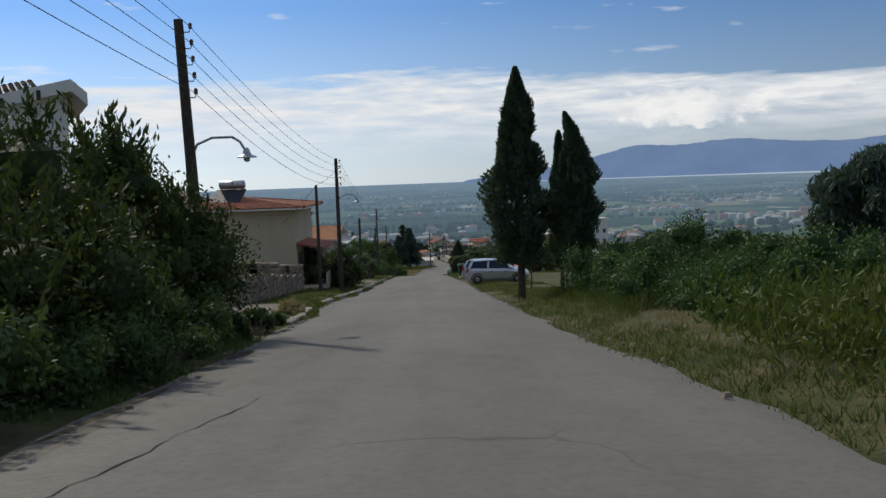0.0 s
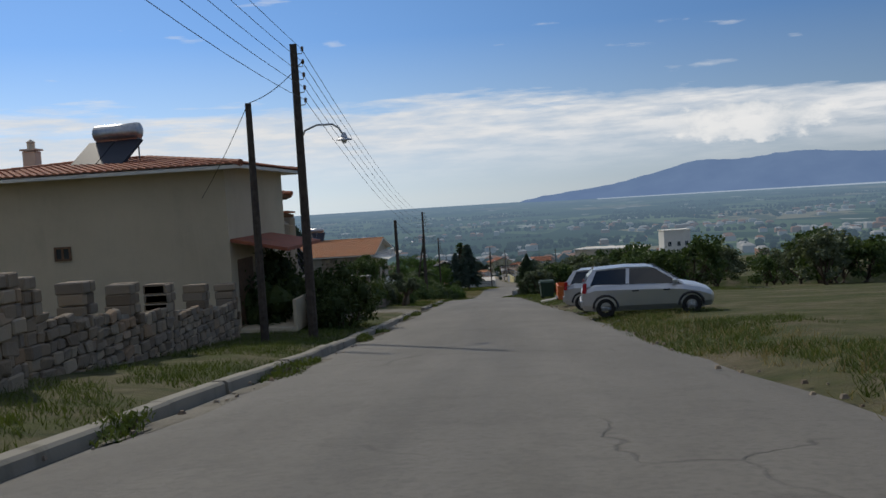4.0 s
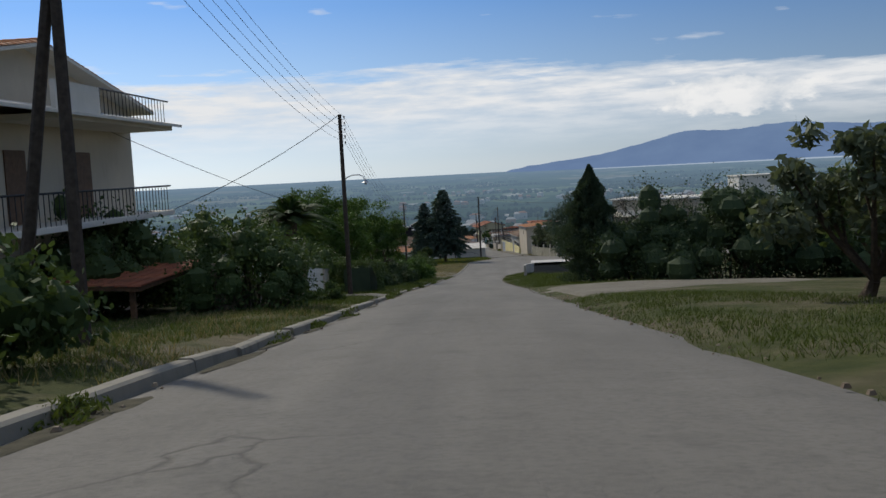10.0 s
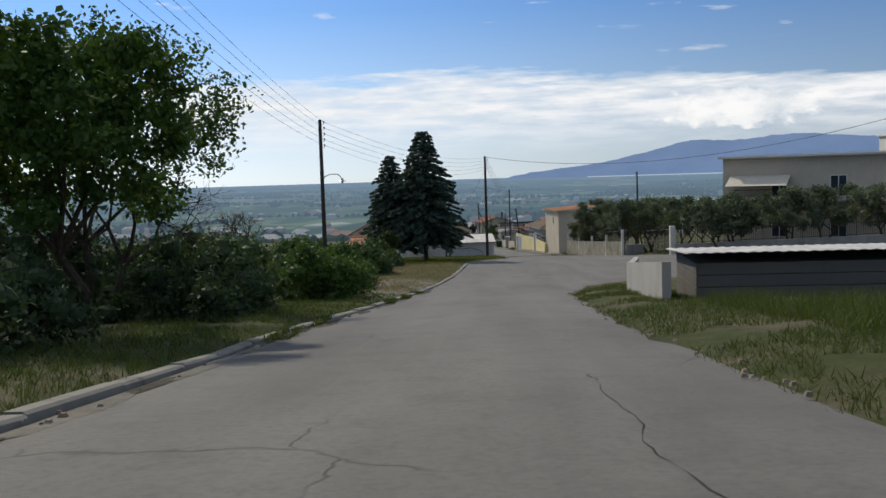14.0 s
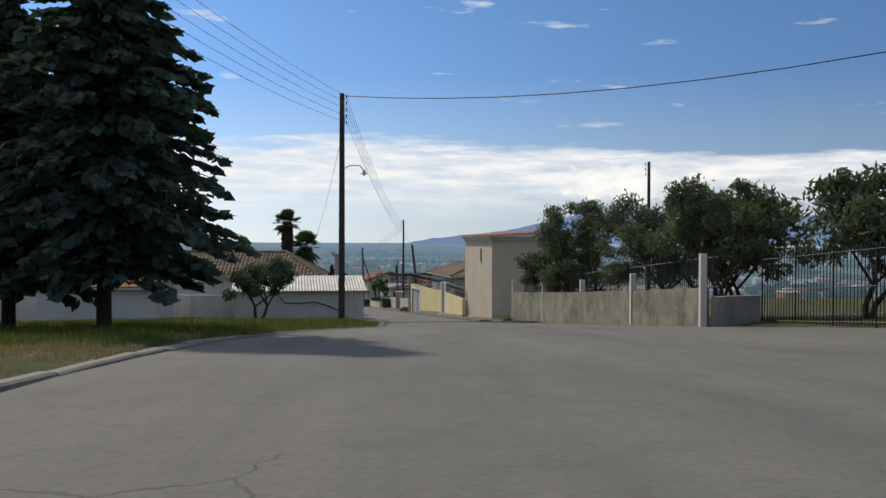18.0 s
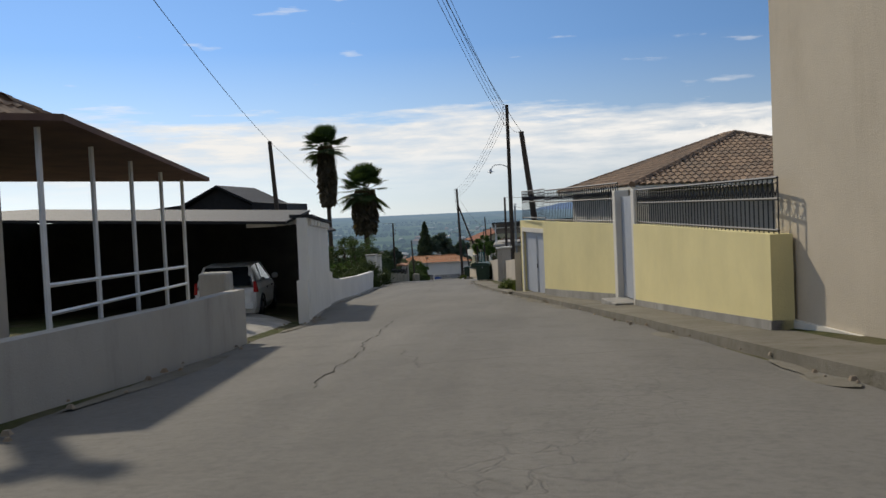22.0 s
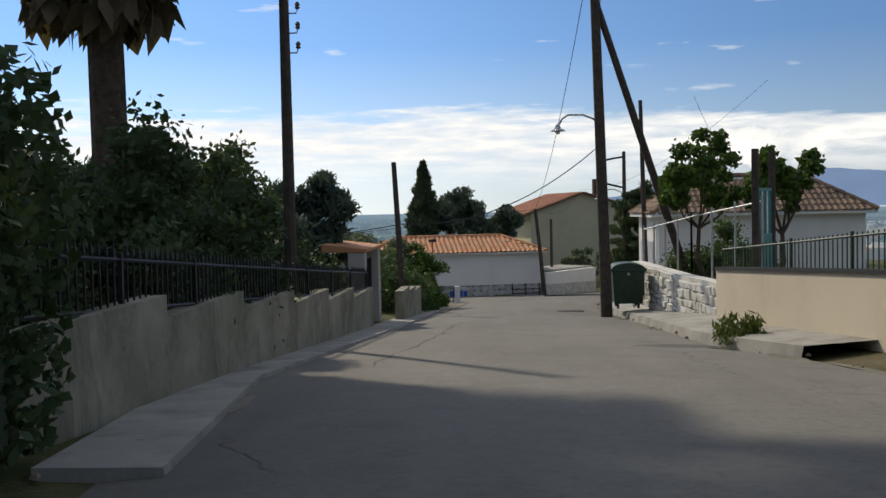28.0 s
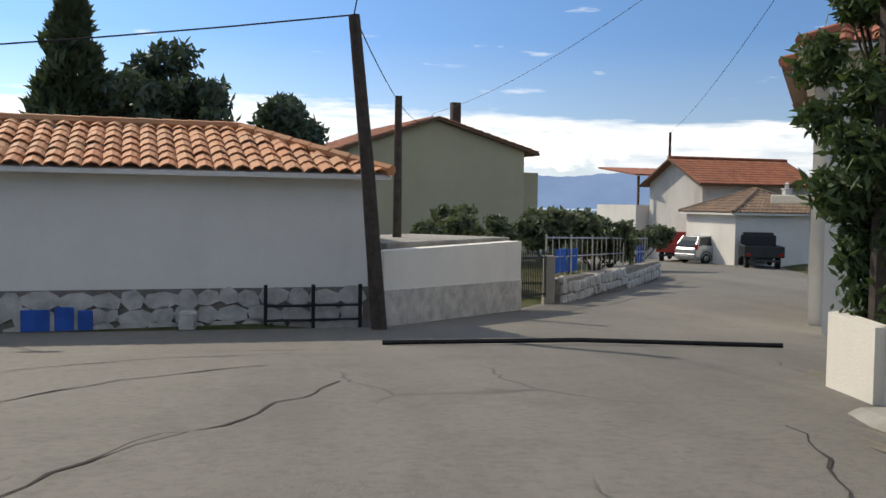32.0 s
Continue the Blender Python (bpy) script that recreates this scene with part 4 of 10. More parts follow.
def conifer(name, at, h, r, label, seed=1, tiers=26, mat=None, sprays=16, bare=0.13):
    """A broad spire of level, drooping branches with hanging needles."""
    rng = np.random.default_rng(seed)
    t = thing(name, at, label, "conifer tree")
    w, g = Geo(), Geo()
    w.tube([(0, 0, -0.3), (0, 0, h * 0.5), (0, 0, h * 0.97)], [0.22, 0.14, 0.02], 8)
    for k in range(tiers):
        u = k / (tiers - 1)
        z = h * (bare + (0.97 - bare) * u)
        n = 9 if u < 0.7 else 6
        for b in range(n):
            a = b * 6.28 / n + k * 2.4 + rng.normal() * 0.2
            ln = r * (0.12 + 0.88 * (1 - u) ** 0.8) * rng.uniform(0.68, 1.12) * (0.8 if u < 0.06 else 1)
            tipp = Vector((ln * math.cos(a), ln * math.sin(a), z - 0.13 * ln + 0.1 * ln * u))
            midp = Vector((0.55 * tipp.x, 0.55 * tipp.y, z + 0.05 * ln))
            w.tube([(0, 0, z), midp, tipp], [0.05 * (1 - u) + 0.012, 0.03 * (1 - u) + 0.01, 0.006], 4, False)
            m = int(1.5 * sprays * (0.4 + ln / r * 1.6))
            s = rng.random(m) ** 0.7
            p = np.array([Vector((0, 0, z)).lerp(midp, min(1, q / 0.55)) if q < 0.55 else midp.lerp(tipp, (q - 0.55) / 0.45) for q in s])
            side = np.array([-math.sin(a), math.cos(a), 0])
            p = p + side * (rng.normal(size=m) * 0.16 * ln * (1.15 - s))[:, None] + np.column_stack([np.zeros((m, 2)), -0.1 * rng.random(m) - 0.05])
            dr = np.tile(np.array([math.cos(a), math.sin(a), -0.35]), (m, 1)) + side * rng.normal(size=(m, 1)) * 0.7
            leaf_quads(g, p, 0.25, rng, 0, 1.7, dr)
    part("trunk", w, BARK, t)
    part("crown", g, mat or F_CONIF, t)
    return t


def fan_palm(name, at, h, label, seed=1, skirt=0.5, crown_r=1.7, trunk_r=0.22, skirt_r=0.75):
    """A tall fan palm: trunk, a skirt of dead fronds and a crown of fans."""
    rng = np.random.default_rng(seed)
    t = thing(name, at, label, "palm tree")
    w = Geo()
    w.tube([(0, 0, -0.3), (0.05, 0, h * 0.3), (0, 0.03, h * 0.7), (0, 0, h)], [trunk_r * 1.4, trunk_r, trunk_r * 0.95, trunk_r * 0.8], 9)
    part("trunk", w, BARK, t)
    d = Geo()
    n = 2200
    z = h - h * skirt * rng.random(n)
    a = rng.uniform(0, 6.28, n)
    u = (h - z) / (h * skirt)
    rad = skirt_r * (0.75 + 0.4 * np.sin(u * 2.4) - 0.25 * u) * rng.uniform(0.35, 1, n)
    leaf_quads(d, np.column_stack([rad * np.cos(a), rad * np.sin(a), z]), 0.27, rng, 0, 2.2, np.column_stack([np.cos(a) * 0.25, np.sin(a) * 0.25, -np.ones(n)]))
    part("dead_skirt", d, F_DEAD, t, "hanging skirt of grey dry fronds")
    for k in range(44):
        a = k * 2.4 + rng.normal() * 0.2
        tilt = radians(rng.uniform(-50, 82))
        ln = crown_r * rng.uniform(0.42, 0.56)
        o = Vector((math.cos(a) * math.cos(tilt), math.sin(a) * math.cos(tilt), math.sin(tilt)))
        s = Vector((-math.sin(a), math.cos(a), 0))
        hub = Vector((0, 0, h)) + o * ln
        g = Geo()
        g.tube([(0, 0, h - 0.1), hub], [0.03, 0.015], 4)
        up = s.cross(o)
        for q in range(21):
            b = radians(-105 + 210 * q / 20)
            dirv = o * math.cos(b) + s * math.sin(b)
            fl = crown_r * 0.52 * (1 - 0.25 * abs(q - 10) / 10)
            m1 = hub + dirv * fl * 0.6
            tp = hub + dirv * fl - Vector((0, 0, 0.22 * fl)) - up * 0.1 * fl
            wd = dirv.cross(up).normalized() * 0.042 * crown_r / 1.7
            g.quad(hub, m1 + wd, tp, m1 - wd)
        part("frond", g, F_PALM, t)
    return t


def date_palm(name, at, trunk_h, reach, label, seed=1, fronds=46):
    """A low palm with long feathered fronds that arch over."""
    rng = np.random.default_rng(seed)
    t = thing(name, at, label, "palm tree")
    w = Geo()
    w.tube([(0, 0, -0.2), (0, 0, trunk_h * 0.6), (0, 0, trunk_h)], [0.34, 0.3, 0.36], 9)
    part("trunk", w, BARK, t)
    for k in range(fronds):
        a, e = k * 2.4, radians(rng.uniform(5, 85))
        ln = reach * rng.uniform(0.85, 1.1)
        g = Geo()
        o, pts = Vector((math.cos(a), math.sin(a), 0)), []
        for q in range(8):
            u = q / 7
            pts.append(Vector((0, 0, trunk_h)) + o * ln * u * math.cos(e) + Vector((0, 0, ln * (u * math.sin(e) - 0.55 * u * u))))
        g.tube(pts, [0.03, 0.027, 0.024, 0.02, 0.017, 0.013, 0.01, 0.006], 4, False)
        s = Vector((-math.sin(a), math.cos(a), 0))
        for q in range(34):
            u = 0.12 + 0.88 * q / 33
            i = min(6, int(u * 7))
            p = pts[i].lerp(pts[i + 1], u * 7 - i)
            d = (pts[i + 1] - pts[i]).normalized()
            fl = reach * 0.17 * math.sin(math.pi * min(1, 0.25 + 0.75 * u)) + 0.08
            for sgn in (-1, 1):
                tp = p + (s * sgn * 0.8 + d * 0.6 + Vector((0, 0, -0.25))) * fl
                wd = d * 0.03
                g.quad(p - wd, p + wd, tp + wd * 0.2, tp - wd * 0.2)
        part("frond", g, F_PALM, t)
    return t


def bare_tree(name, at, h, label, seed=1, spread=2.5):
    rng = np.random.default_rng(seed)
    t = thing(name, at, label, "tree")
    w = Geo()

    def grow(p, d, ln, r, depth):
        q = p + d * ln
        w.tube([p, p.lerp(q, 0.5) + Vector(rng.normal(size=3)) * 0.05 * ln, q], [r, r * 0.8, r * 0.6], 5 if depth < 3 else 3, False)
        if depth >= 6:
            return
        for _ in range(3 if depth < 5 else 2):
            e = (d + Vector(rng.normal(size=3)) * 0.55 + Vector((0, 0, 0.10))).normalized()
            grow(q, e, ln * rng.uniform(0.6, 0.82), r * 0.58, depth + 1)
    grow(Vector((0, 0, -0.1)), Vector((0.1, 0, 1)).normalized(), h * 0.27, 0.13, 0)
    part("branches", w, BARK, t)
    return t


# driveways and tracks where no grass grows: x and y from and to
BARE = [(-9.5, -4.0, 24.5, 33.0), (-9.0, -5.3, 74.5, 80.8), (-11.8, -7.7, 160.0, 166.6), (-1.5, 11.0, 148.0, 163.0), (0.9, 3.5, 83.3, 86.3)]


def grass(name, areas, label, mat, seed=1, density=60, h=0.25, category="grass"):
    """Blades over areas (x0, x1, y0, y1) given as metres out from a road edge ('L' or 'R')."""
    rng = np.random.default_rng(seed)
    g = Geo()
    for side, o0, o1, y0, y1, dens, hh in areas:
        n = int((o1 - o0) * (y1 - y0) * density * dens / 4)
        o, y = rng.uniform(o0, o1, n), rng.uniform(y0, y1, n)
        for k in range(n):
            e = road_l(y[k]) - o[k] if side == "L" else road_r(y[k]) + o[k]
            if noise.noise((e * 0.35, y[k] * 0.35, seed)) < -0.22 or any(c < y[k] < d and a < e < b for a, b, c, d in BARE):
                continue
            z = gz(e, y[k]) - 0.02
            # a tuft of four blades that spread from one root
            for a, u, w, dx, dy, bx, by in zip(rng.uniform(0, 6.28, 4), rng.uniform(0.5, 1.5, 4), rng.uniform(0.005, 0.012, 4), *(rng.normal(size=(2, 4)) * 0.55), *(rng.normal(size=(2, 4)) * 0.06)):
                ln = h * hh * u
                c, s = math.cos(a) * w, math.sin(a) * w
                g.tri((e + bx - c, y[k] + by - s, z), (e + bx + c, y[k] + by + s, z), (e + bx + dx * ln, y[k] + by + dy * ln, z + ln))
    ob = part(name, g, mat)
    return tagged(ob, label, category, "", "stuff")


# ---- poles and wires ----
def street_pole(at, h, label, lean=(0.0, 0.0), lamp=None, pins=0, pin_side=(1, 0), brace=None, arm_h=None, name="utility_pole", r=0.13):
    """A tarred timber pole; lamp: the way in which the street lamp's arm points."""
    t = thing(name, at, label, "utility pole", "roadside poles")
    top = Vector((lean[0], lean[1], h))
    g = Geo()
    g.tube([(0, 0, -0.4), top * 0.5, top], [r, r * 0.86, r * 0.7], 9)
    part("post", g, POLEWOOD, t)
    p = Vector((pin_side[0], pin_side[1], 0))
    for k in range(pins):
        z = h - 0.25 - 0.32 * k
        b = top * (z / h)
        g = Geo()
        g.tube([b, b + p * 0.2, b + p * 0.22 + Vector((0, 0, 0.07))], [0.012] * 3, 4)
        bracket = part("bracket", g, STEEL, t)
        g = Geo()
        g.lathe([(0.02, 0.06), (0.045, 0.08), (0.03, 0.11), (0.045, 0.14), (0.02, 0.18), (0.0, 0.18)], 7, b + p * 0.22)
        part("insulator", g, CERAMIC, bracket)
    if lamp:
        z = arm_h or h * 0.62
        b, d = top * (z / h), Vector((lamp[0], lamp[1], 0)).normalized()
        g = Geo()
        g.tube([b, b + d * 0.15 + Vector((0, 0, 0.28)), b + d * 0.45 + Vector((0, 0, 0.4)), b + d * 0.85 + Vector((0, 0, 0.4)), b + d * 1.0 + Vector((0, 0, 0.3)), b + d * 1.08 + Vector((0, 0, 0.16))], [0.028] * 6, 6)
        arm = part("lamp_arm", g, STEEL, t)
        g = Geo()
        g.lathe([(0.03, 0.18), (0.06, 0.14), (0.09, 0.05), (0.2, 0.0), (0.21, -0.02), (0.17, -0.01), (0.05, -0.01), (0, -0.01)], 10, b + d * 1.12)
        part("lamp_shade", g, STEEL, arm)
        g = Geo()
        g.lathe([(0.0, -0.11), (0.05, -0.09), (0.07, -0.04), (0.05, 0.0)], 8, b + d * 1.12)
        part("bulb", g, LENS, arm)
    if brace:
        g = Geo()
        g.tube([(brace[0], brace[1], -0.4), top * brace[2]], [0.12, 0.09], 8)
        part("brace", g, POLEWOOD, t)
    t["top"] = [at[0] + top.x, at[1] + top.y, at[2] + top.z]
    return t


def wire(a, b, sag, r=0.012, label="thin black overhead cable between poles", name="overhead_wire"):
    a, b = Vector(a), Vector(b)
    n = 14
    g = Geo()
    g.tube([a.lerp(b, k / n) - Vector((0, 0, 4 * sag * (k / n) * (1 - k / n))) for k in range(n + 1)], r, 4, False)
    return tagged(part(name, g, WIRE), label, "cable", "overhead cables")


# ---- walls, fences, roofs, houses ----
def wall_run(name, path, h, w, mat, label, cap=None, step=0.0, foot=None, category="garden wall", kind="", level=None, z_of=None, seg=2.5):
    """A wall along points, following the ground, or stepping down every step metres."""
    o = path[0]
    zf = z_of or gz
    t = thing(name, (o[0], o[1], zf(*o[:2])), label, category, "", 0, kind)
    z0 = zf(*o[:2])
    body, top, base = Geo(), Geo(), Geo()
    for a, b in zip(path, path[1:]):
        av, bv = Vector(a[:2]), Vector(b[:2])
        ln = (bv - av).length
        n = max(1, round(ln / (step or seg)))
        nr = Vector((-(bv - av).y, (bv - av).x)).normalized() * w / 2
        ha, hb = (a[2] if len(a) > 2 else h), (b[2] if len(b) > 2 else h)
        for k in range(n):
            p, q = av.lerp(bv, k / n), av.lerp(bv, (k + 1) / n)
            zp, zq = zf(*p) - z0, zf(*q) - z0
            hp, hq = ha + (hb - ha) * k / n, ha + (hb - ha) * (k + 1) / n
            tp, tq = (zp + hp, zq + hq) if not step else (max(zp, zq) + hp,) * 2
            if level is not None:
                tp = tq = level - z0

            def ring(e, lo_p, lo_q, hi_p, hi_q):
                nn = nr * e
                c = [(p.x - nn.x, p.y - nn.y), (p.x + nn.x, p.y + nn.y), (q.x + nn.x, q.y + nn.y), (q.x - nn.x, q.y - nn.y)]
                return [(x - o[0], y - o[1], z) for (x, y), z in zip(c, (lo_p, lo_p, lo_q, lo_q))] + [(x - o[0], y - o[1], z) for (x, y), z in zip(c, (hi_p, hi_p, hi_q, hi_q))]
            body.hexa(ring(1, zp - 0.4, zq - 0.4, tp, tq))
            if cap:
                top.hexa(ring(1.25, tp + 0.002, tq + 0.002, tp + 0.06, tq + 0.06))
            if foot:
                base.hexa(ring(1.12, zp - 0.4, zq - 0.4, zp + foot[0], zq + foot[0]))
    part("wall_body", body, mat, t)
    if cap:
        part("coping", top, cap, t)
    if foot:
        part("plinth", base, foot[1], t)
    return t


def stones_on(parent, a, b, z0, z1a, z1b, face, rng, size=0.26, mat=None, limit=300):
    """Rubble stones set into one face of a wall from a to b (local x, y), each a part."""
    av, bv = Vector(a), Vector(b)
    ln = (bv - av).length
    u = (bv - av) / ln
    nr = Vector((-u.y, u.x)) * face
    shapes = []
    for k in range(7):
        bm = bmesh.new()
        bmesh.ops.create_cube(bm, size=1.0)
        for v in bm.verts:
            v.co += Vector(rng.normal(size=3)) * 0.09
        bmesh.ops.bevel(bm, geom=list(bm.edges), offset=0.13, segments=1, affect="EDGES")
        me = bpy.data.meshes.new("stone")
        bm.to_mesh(me)
        bm.free()
        me.materials.append(mat or STONE)
        shapes.append(me)
    z, made = z0, 0
    rot0 = math.atan2(u.y, u.x)
    while z < max(z1a, z1b) and made < limit:
        rh = size * rng.uniform(0.5, 0.95)
        s = 0.0
        while s < ln and made < limit:
            sl = size * rng.uniform(0.7, 1.7)
            c = s + sl / 2
            if c < ln and z + rh / 2 < z1a + (z1b - z1a) * c / ln:
                p = av + u * c + nr * rng.uniform(-0.01, 0.03)
                ob = new("stone", shapes[rng.integers(7)])
                ob.parent = parent
                ob.matrix_basis = Matrix.LocRotScale((p.x, p.y, z + rh / 2), Euler((rng.normal() * 0.05, rng.normal() * 0.08, rot0)), (sl * 0.96, 0.16, rh * 0.94))
                made += 1
            s += sl
        z += rh
    return made


def bars_fence(name, path, h, label, mat, gap=0.13, r=0.011, rails=(0.12, 0.92), lift=0.0, z_of=None, spear=True, posts=2.0, category="fence"):
    """An iron railing along points: posts, rails and upright bars."""
    o = path[0]
    zf = z_of or gz
    z0 = zf(*o[:2])
    t = thing(name, (o[0], o[1], z0), label, category)
    for a, b in zip(path, path[1:]):
        av, bv = Vector(a[:2]), Vector(b[:2])
        ln = (bv - av).length
        za, zb = zf(*av) - z0 + lift, zf(*bv) - z0 + lift

        def at(u, hh):
            p = av.lerp(bv, u)
            return (p.x - o[0], p.y - o[1], za + (zb - za) * u + hh)
        for rr in rails:
            g = Geo()
            g.tube([at(0, rr * h), at(1, rr * h)], 0.018, 4)
            part("rail", g, mat, t)
        n = max(1, int(ln / gap))
        bar = Geo()
        for k in range(n + 1):
            u = k / n
            if k % max(1, round(posts / gap)) == 0:
                g = Geo()
                g.tube([at(u, -0.15), at(u, h * 1.03)], 0.028, 4)
                part("post", g, mat, t)
            else:
                g = bar if n > 140 else Geo()
                g.tube([at(u, 0.05), at(u, h)], r, 4)
                if spear:
                    g.tube([at(u, h), at(u, h + 0.09)], [r * 1.8, 0.002], 4)
                if n <= 140:
                    part("bar", g, mat, t)
        if bar.v:
            tagged(part("bar_row", bar, mat, t), kind="stuff")
    return t


def tile_slope(g, e0, e1, r1, r0, tw=0.23, tl=0.36, lift=0.015, only=None):
    """Rows of half-round tiles on a slope: eave from e0 to e1, ridge from r0 (over e0) to r1 (over e1)."""
    e0, e1, r0, r1 = (Vector(p) for p in (e0, e1, r0, r1))
    u = (e1 - e0).normalized()
    nrm = u.cross(r0 - e0).normalized()
    v = nrm.cross(u)
    ln, run = (e1 - e0).length, (r0 - e0).dot(v)
    s0, s1 = (r0 - e0).dot(u), (r1 - e0).dot(u)
    rows, cols = max(1, int(run / tl)), int(ln / tw)
    made = []
    for j in range(rows):
        for i in range(cols):
            cx, cy = (i + 0.5) * tw, (j + 0.5) * tl
            k = cy / run
            if not (s0 * k - 0.02 <= cx <= ln + (s1 - ln) * k + 0.02):
                continue
            prof_t = [(-0.5, 0.0), (-0.3, 0.035), (0, 0.06), (0.3, 0.035), (0.5, 0.0)]
            i0 = len(g.v)
            for w, up in ((cy - tl * 0.56, 0.03), (cy + tl * 0.5, 0.0)):
                for q, hgt in prof_t:
                    g.v.append(tuple(e0 + u * (cx + q * tw * 0.98) + v * w + nrm * (lift + hgt + up)))
            for q in range(4):
                g.f.append((i0 + q, i0 + q + 1, i0 + q + 6, i0 + q + 5))
            g.f.append((i0, i0 + 1, i0 + 2, i0 + 3, i0 + 4))
            made.append(i0)
    return made


def ridge_caps(g, a, b, r=0.1, ln=0.4):
    a, b = Vector(a), Vector(b)
    n = max(1, int((b - a).length / ln))
    for k in range(n):
        g.tube([a.lerp(b, k / n), a.lerp(b, min(1, (k + 1.12) / n))], [r * 1.05, r * 0.92], 7)


def add_window(parent, x, z, w, h, yface, out=-1, frame_mat=None, shutters=None, sill=True, name="window", pane=None):
    """A window in a wall that lies along local x at y = yface; out: the way that faces outdoors (-1: -y)."""
    y = yface
    g = Geo()
    f = 0.06
    for x0, x1, z0, z1 in ((x - w / 2, x + w / 2, z, z + f), (x - w / 2, x + w / 2, z + h - f, z + h), (x - w / 2, x - w / 2 + f, z + f, z + h - f), (x + w / 2 - f, x + w / 2, z + f, z + h - f), (x - f / 2, x + f / 2, z + f, z + h - f)):
        g.box(x0, x1, min(y, y + out * 0.05), max(y, y + out * 0.05), z0, z1)
    win = part(name, g, frame_mat or WHITEMETAL, parent)
    p = Geo()
    p.box(x - w / 2 + f, x + w / 2 - f, min(y, y + out * 0.02), max(y, y + out * 0.02), z + f, z + h - f)
    part("pane", p, pane or PANE, win)
    if sill:
        s = Geo()
        s.box(x - w / 2 - 0.08, x + w / 2 + 0.08, min(y, y + out * 0.14), max(y, y + out * 0.14), z - 0.06, z - 0.004)
        part("sill", s, TRIM, win)
    if shutters:
        for sgn in (-1, 1):
            c = x + sgn * (w * 0.75)
            s = Geo()
            s.box(c - w * 0.24, c + w * 0.24, min(y, y + out * 0.04), max(y, y + out * 0.04), z, z + h)
            for k in range(int(h / 0.09)):
                s.box(c - w * 0.2, c + w * 0.2, min(y + out * 0.042, y + out * 0.055), max(y + out * 0.042, y + out * 0.055), z + 0.05 + k * 0.09, z + 0.1 + k * 0.09)
            part("shutter", s, shutters, win)
    return win


def house(name, at, rz, w, d, h, label, wall_mat, roof="hip", roof_mat=None, rise=1.4, eave=0.45, tiles=True, deep=1.2, fascia=None, soffit=None, category="house", tw=0.23, tl=0.36):
    """Walls w along local x and d along local y, centred; the roof is hip, gable (ridge along x), gable_y or flat."""
    t = thing(name, at, label, category, "", rz)
    g = Geo()
    x, y, k = w / 2, d / 2, 0.25
    for q in ((-x, x, -y, -y + k), (-x, x, y - k, y), (-x, -x + k, -y + k, y - k), (x - k, x, -y + k, y - k)):
        g = Geo()
        g.box(*q, -deep, h)
        part("wall", g, wall_mat, t)
    g = Geo()
    g.box(-x + k, x - k, -y + k, y - k, h - 0.18, h - 0.02)
    part("ceiling_slab", g, wall_mat, t)
    if roof == "gable":
        for s in (-1, 1):
            g = Geo()
            i = len(g.v)
            g.v += [(s * x, -y, h), (s * x, y, h), (s * x, 0, h + rise), (s * (x - k), -y, h), (s * (x - k), y, h), (s * (x - k), 0, h + rise)]
            g.f += [(i, i + 1, i + 2), (i + 5, i + 4, i + 3), (i, i + 2, i + 5, i + 3), (i + 1, i + 4, i + 5, i + 2)]
            part("gable", g, wall_mat, t)
    if roof == "gable_y":
        for s in (-1, 1):
            g = Geo()
            i = len(g.v)
            g.v += [(-x, s * y, h), (x, s * y, h), (0, s * y, h + rise), (-x, s * (y - k), h), (x, s * (y - k), h), (0, s * (y - k), h + rise)]
            g.f += [(i, i + 1, i + 2), (i + 5, i + 4, i + 3), (i, i + 2, i + 5, i + 3), (i + 1, i + 4, i + 5, i + 2)]
            part("gable", g, wall_mat, t)
    e = eave
    X, Y = x + e, y + e
    z0 = h + 0.03 if roof != "flat" else h
    if roof == "flat":
        r = Geo()
        r.soft(-X, X, -Y, Y, h + 0.003, h + 0.22, 0.02)
        part("roof", r, roof_mat or TRIM, t)
        return t
    drop = rise * e / (y if roof in ("hip", "gable") else x)
    lo = z0 - drop * 0.6
    hi = z0 + rise
    if roof == "hip":
        m = max(0.0, X - Y)
        c = [(-X, -Y, lo), (X, -Y, lo), (X, Y, lo), (-X, Y, lo)]
        a, b = (-m, 0, hi), (m, 0, hi)
        if X < Y:
            a, b = (0, -(Y - X), hi), (0, Y - X, hi)
            slopes = [(c[0], c[1], a, a), (c[1], c[2], b, a), (c[2], c[3], b, b), (c[3], c[0], a, b)]
        else:
            slopes = [(c[0], c[1], b, a), (c[1], c[2], b, b), (c[2], c[3], a, b), (c[3], c[0], a, a)]
        caps = [(a, b)] + ([(c[0], a), (c[1], b), (c[2], b), (c[3], a)] if X >= Y else [(c[0], a), (c[1], a), (c[2], b), (c[3], b)])
    elif roof == "gable":
        a, b = (-X, 0, hi), (X, 0, hi)
        c = [(-X, -Y, lo), (X, -Y, lo), (X, Y, lo), (-X, Y, lo)]
        slopes = [(c[0], c[1], b, a), (c[2], c[3], a, b)]
        caps = [(a, b)]
    else:
        a, b = (0, -Y, hi), (0, Y, hi)
        c = [(-X, -Y, lo), (X, -Y, lo), (X, Y, lo), (-X, Y, lo)]
        slopes = [(c[1], c[2], b, a), (c[3], c[0], a, b)]
        caps = [(a, b)]
    deck, til = Geo(), Geo()
    dz = Vector((0, 0, 0.10))
    for s in slopes:
        s = [Vector(p) for p in s]
        deck.hexa([p - dz for p in s] + s)
        if tiles:
            tile_slope(til, s[0], s[1], s[2], s[3], tw, tl)
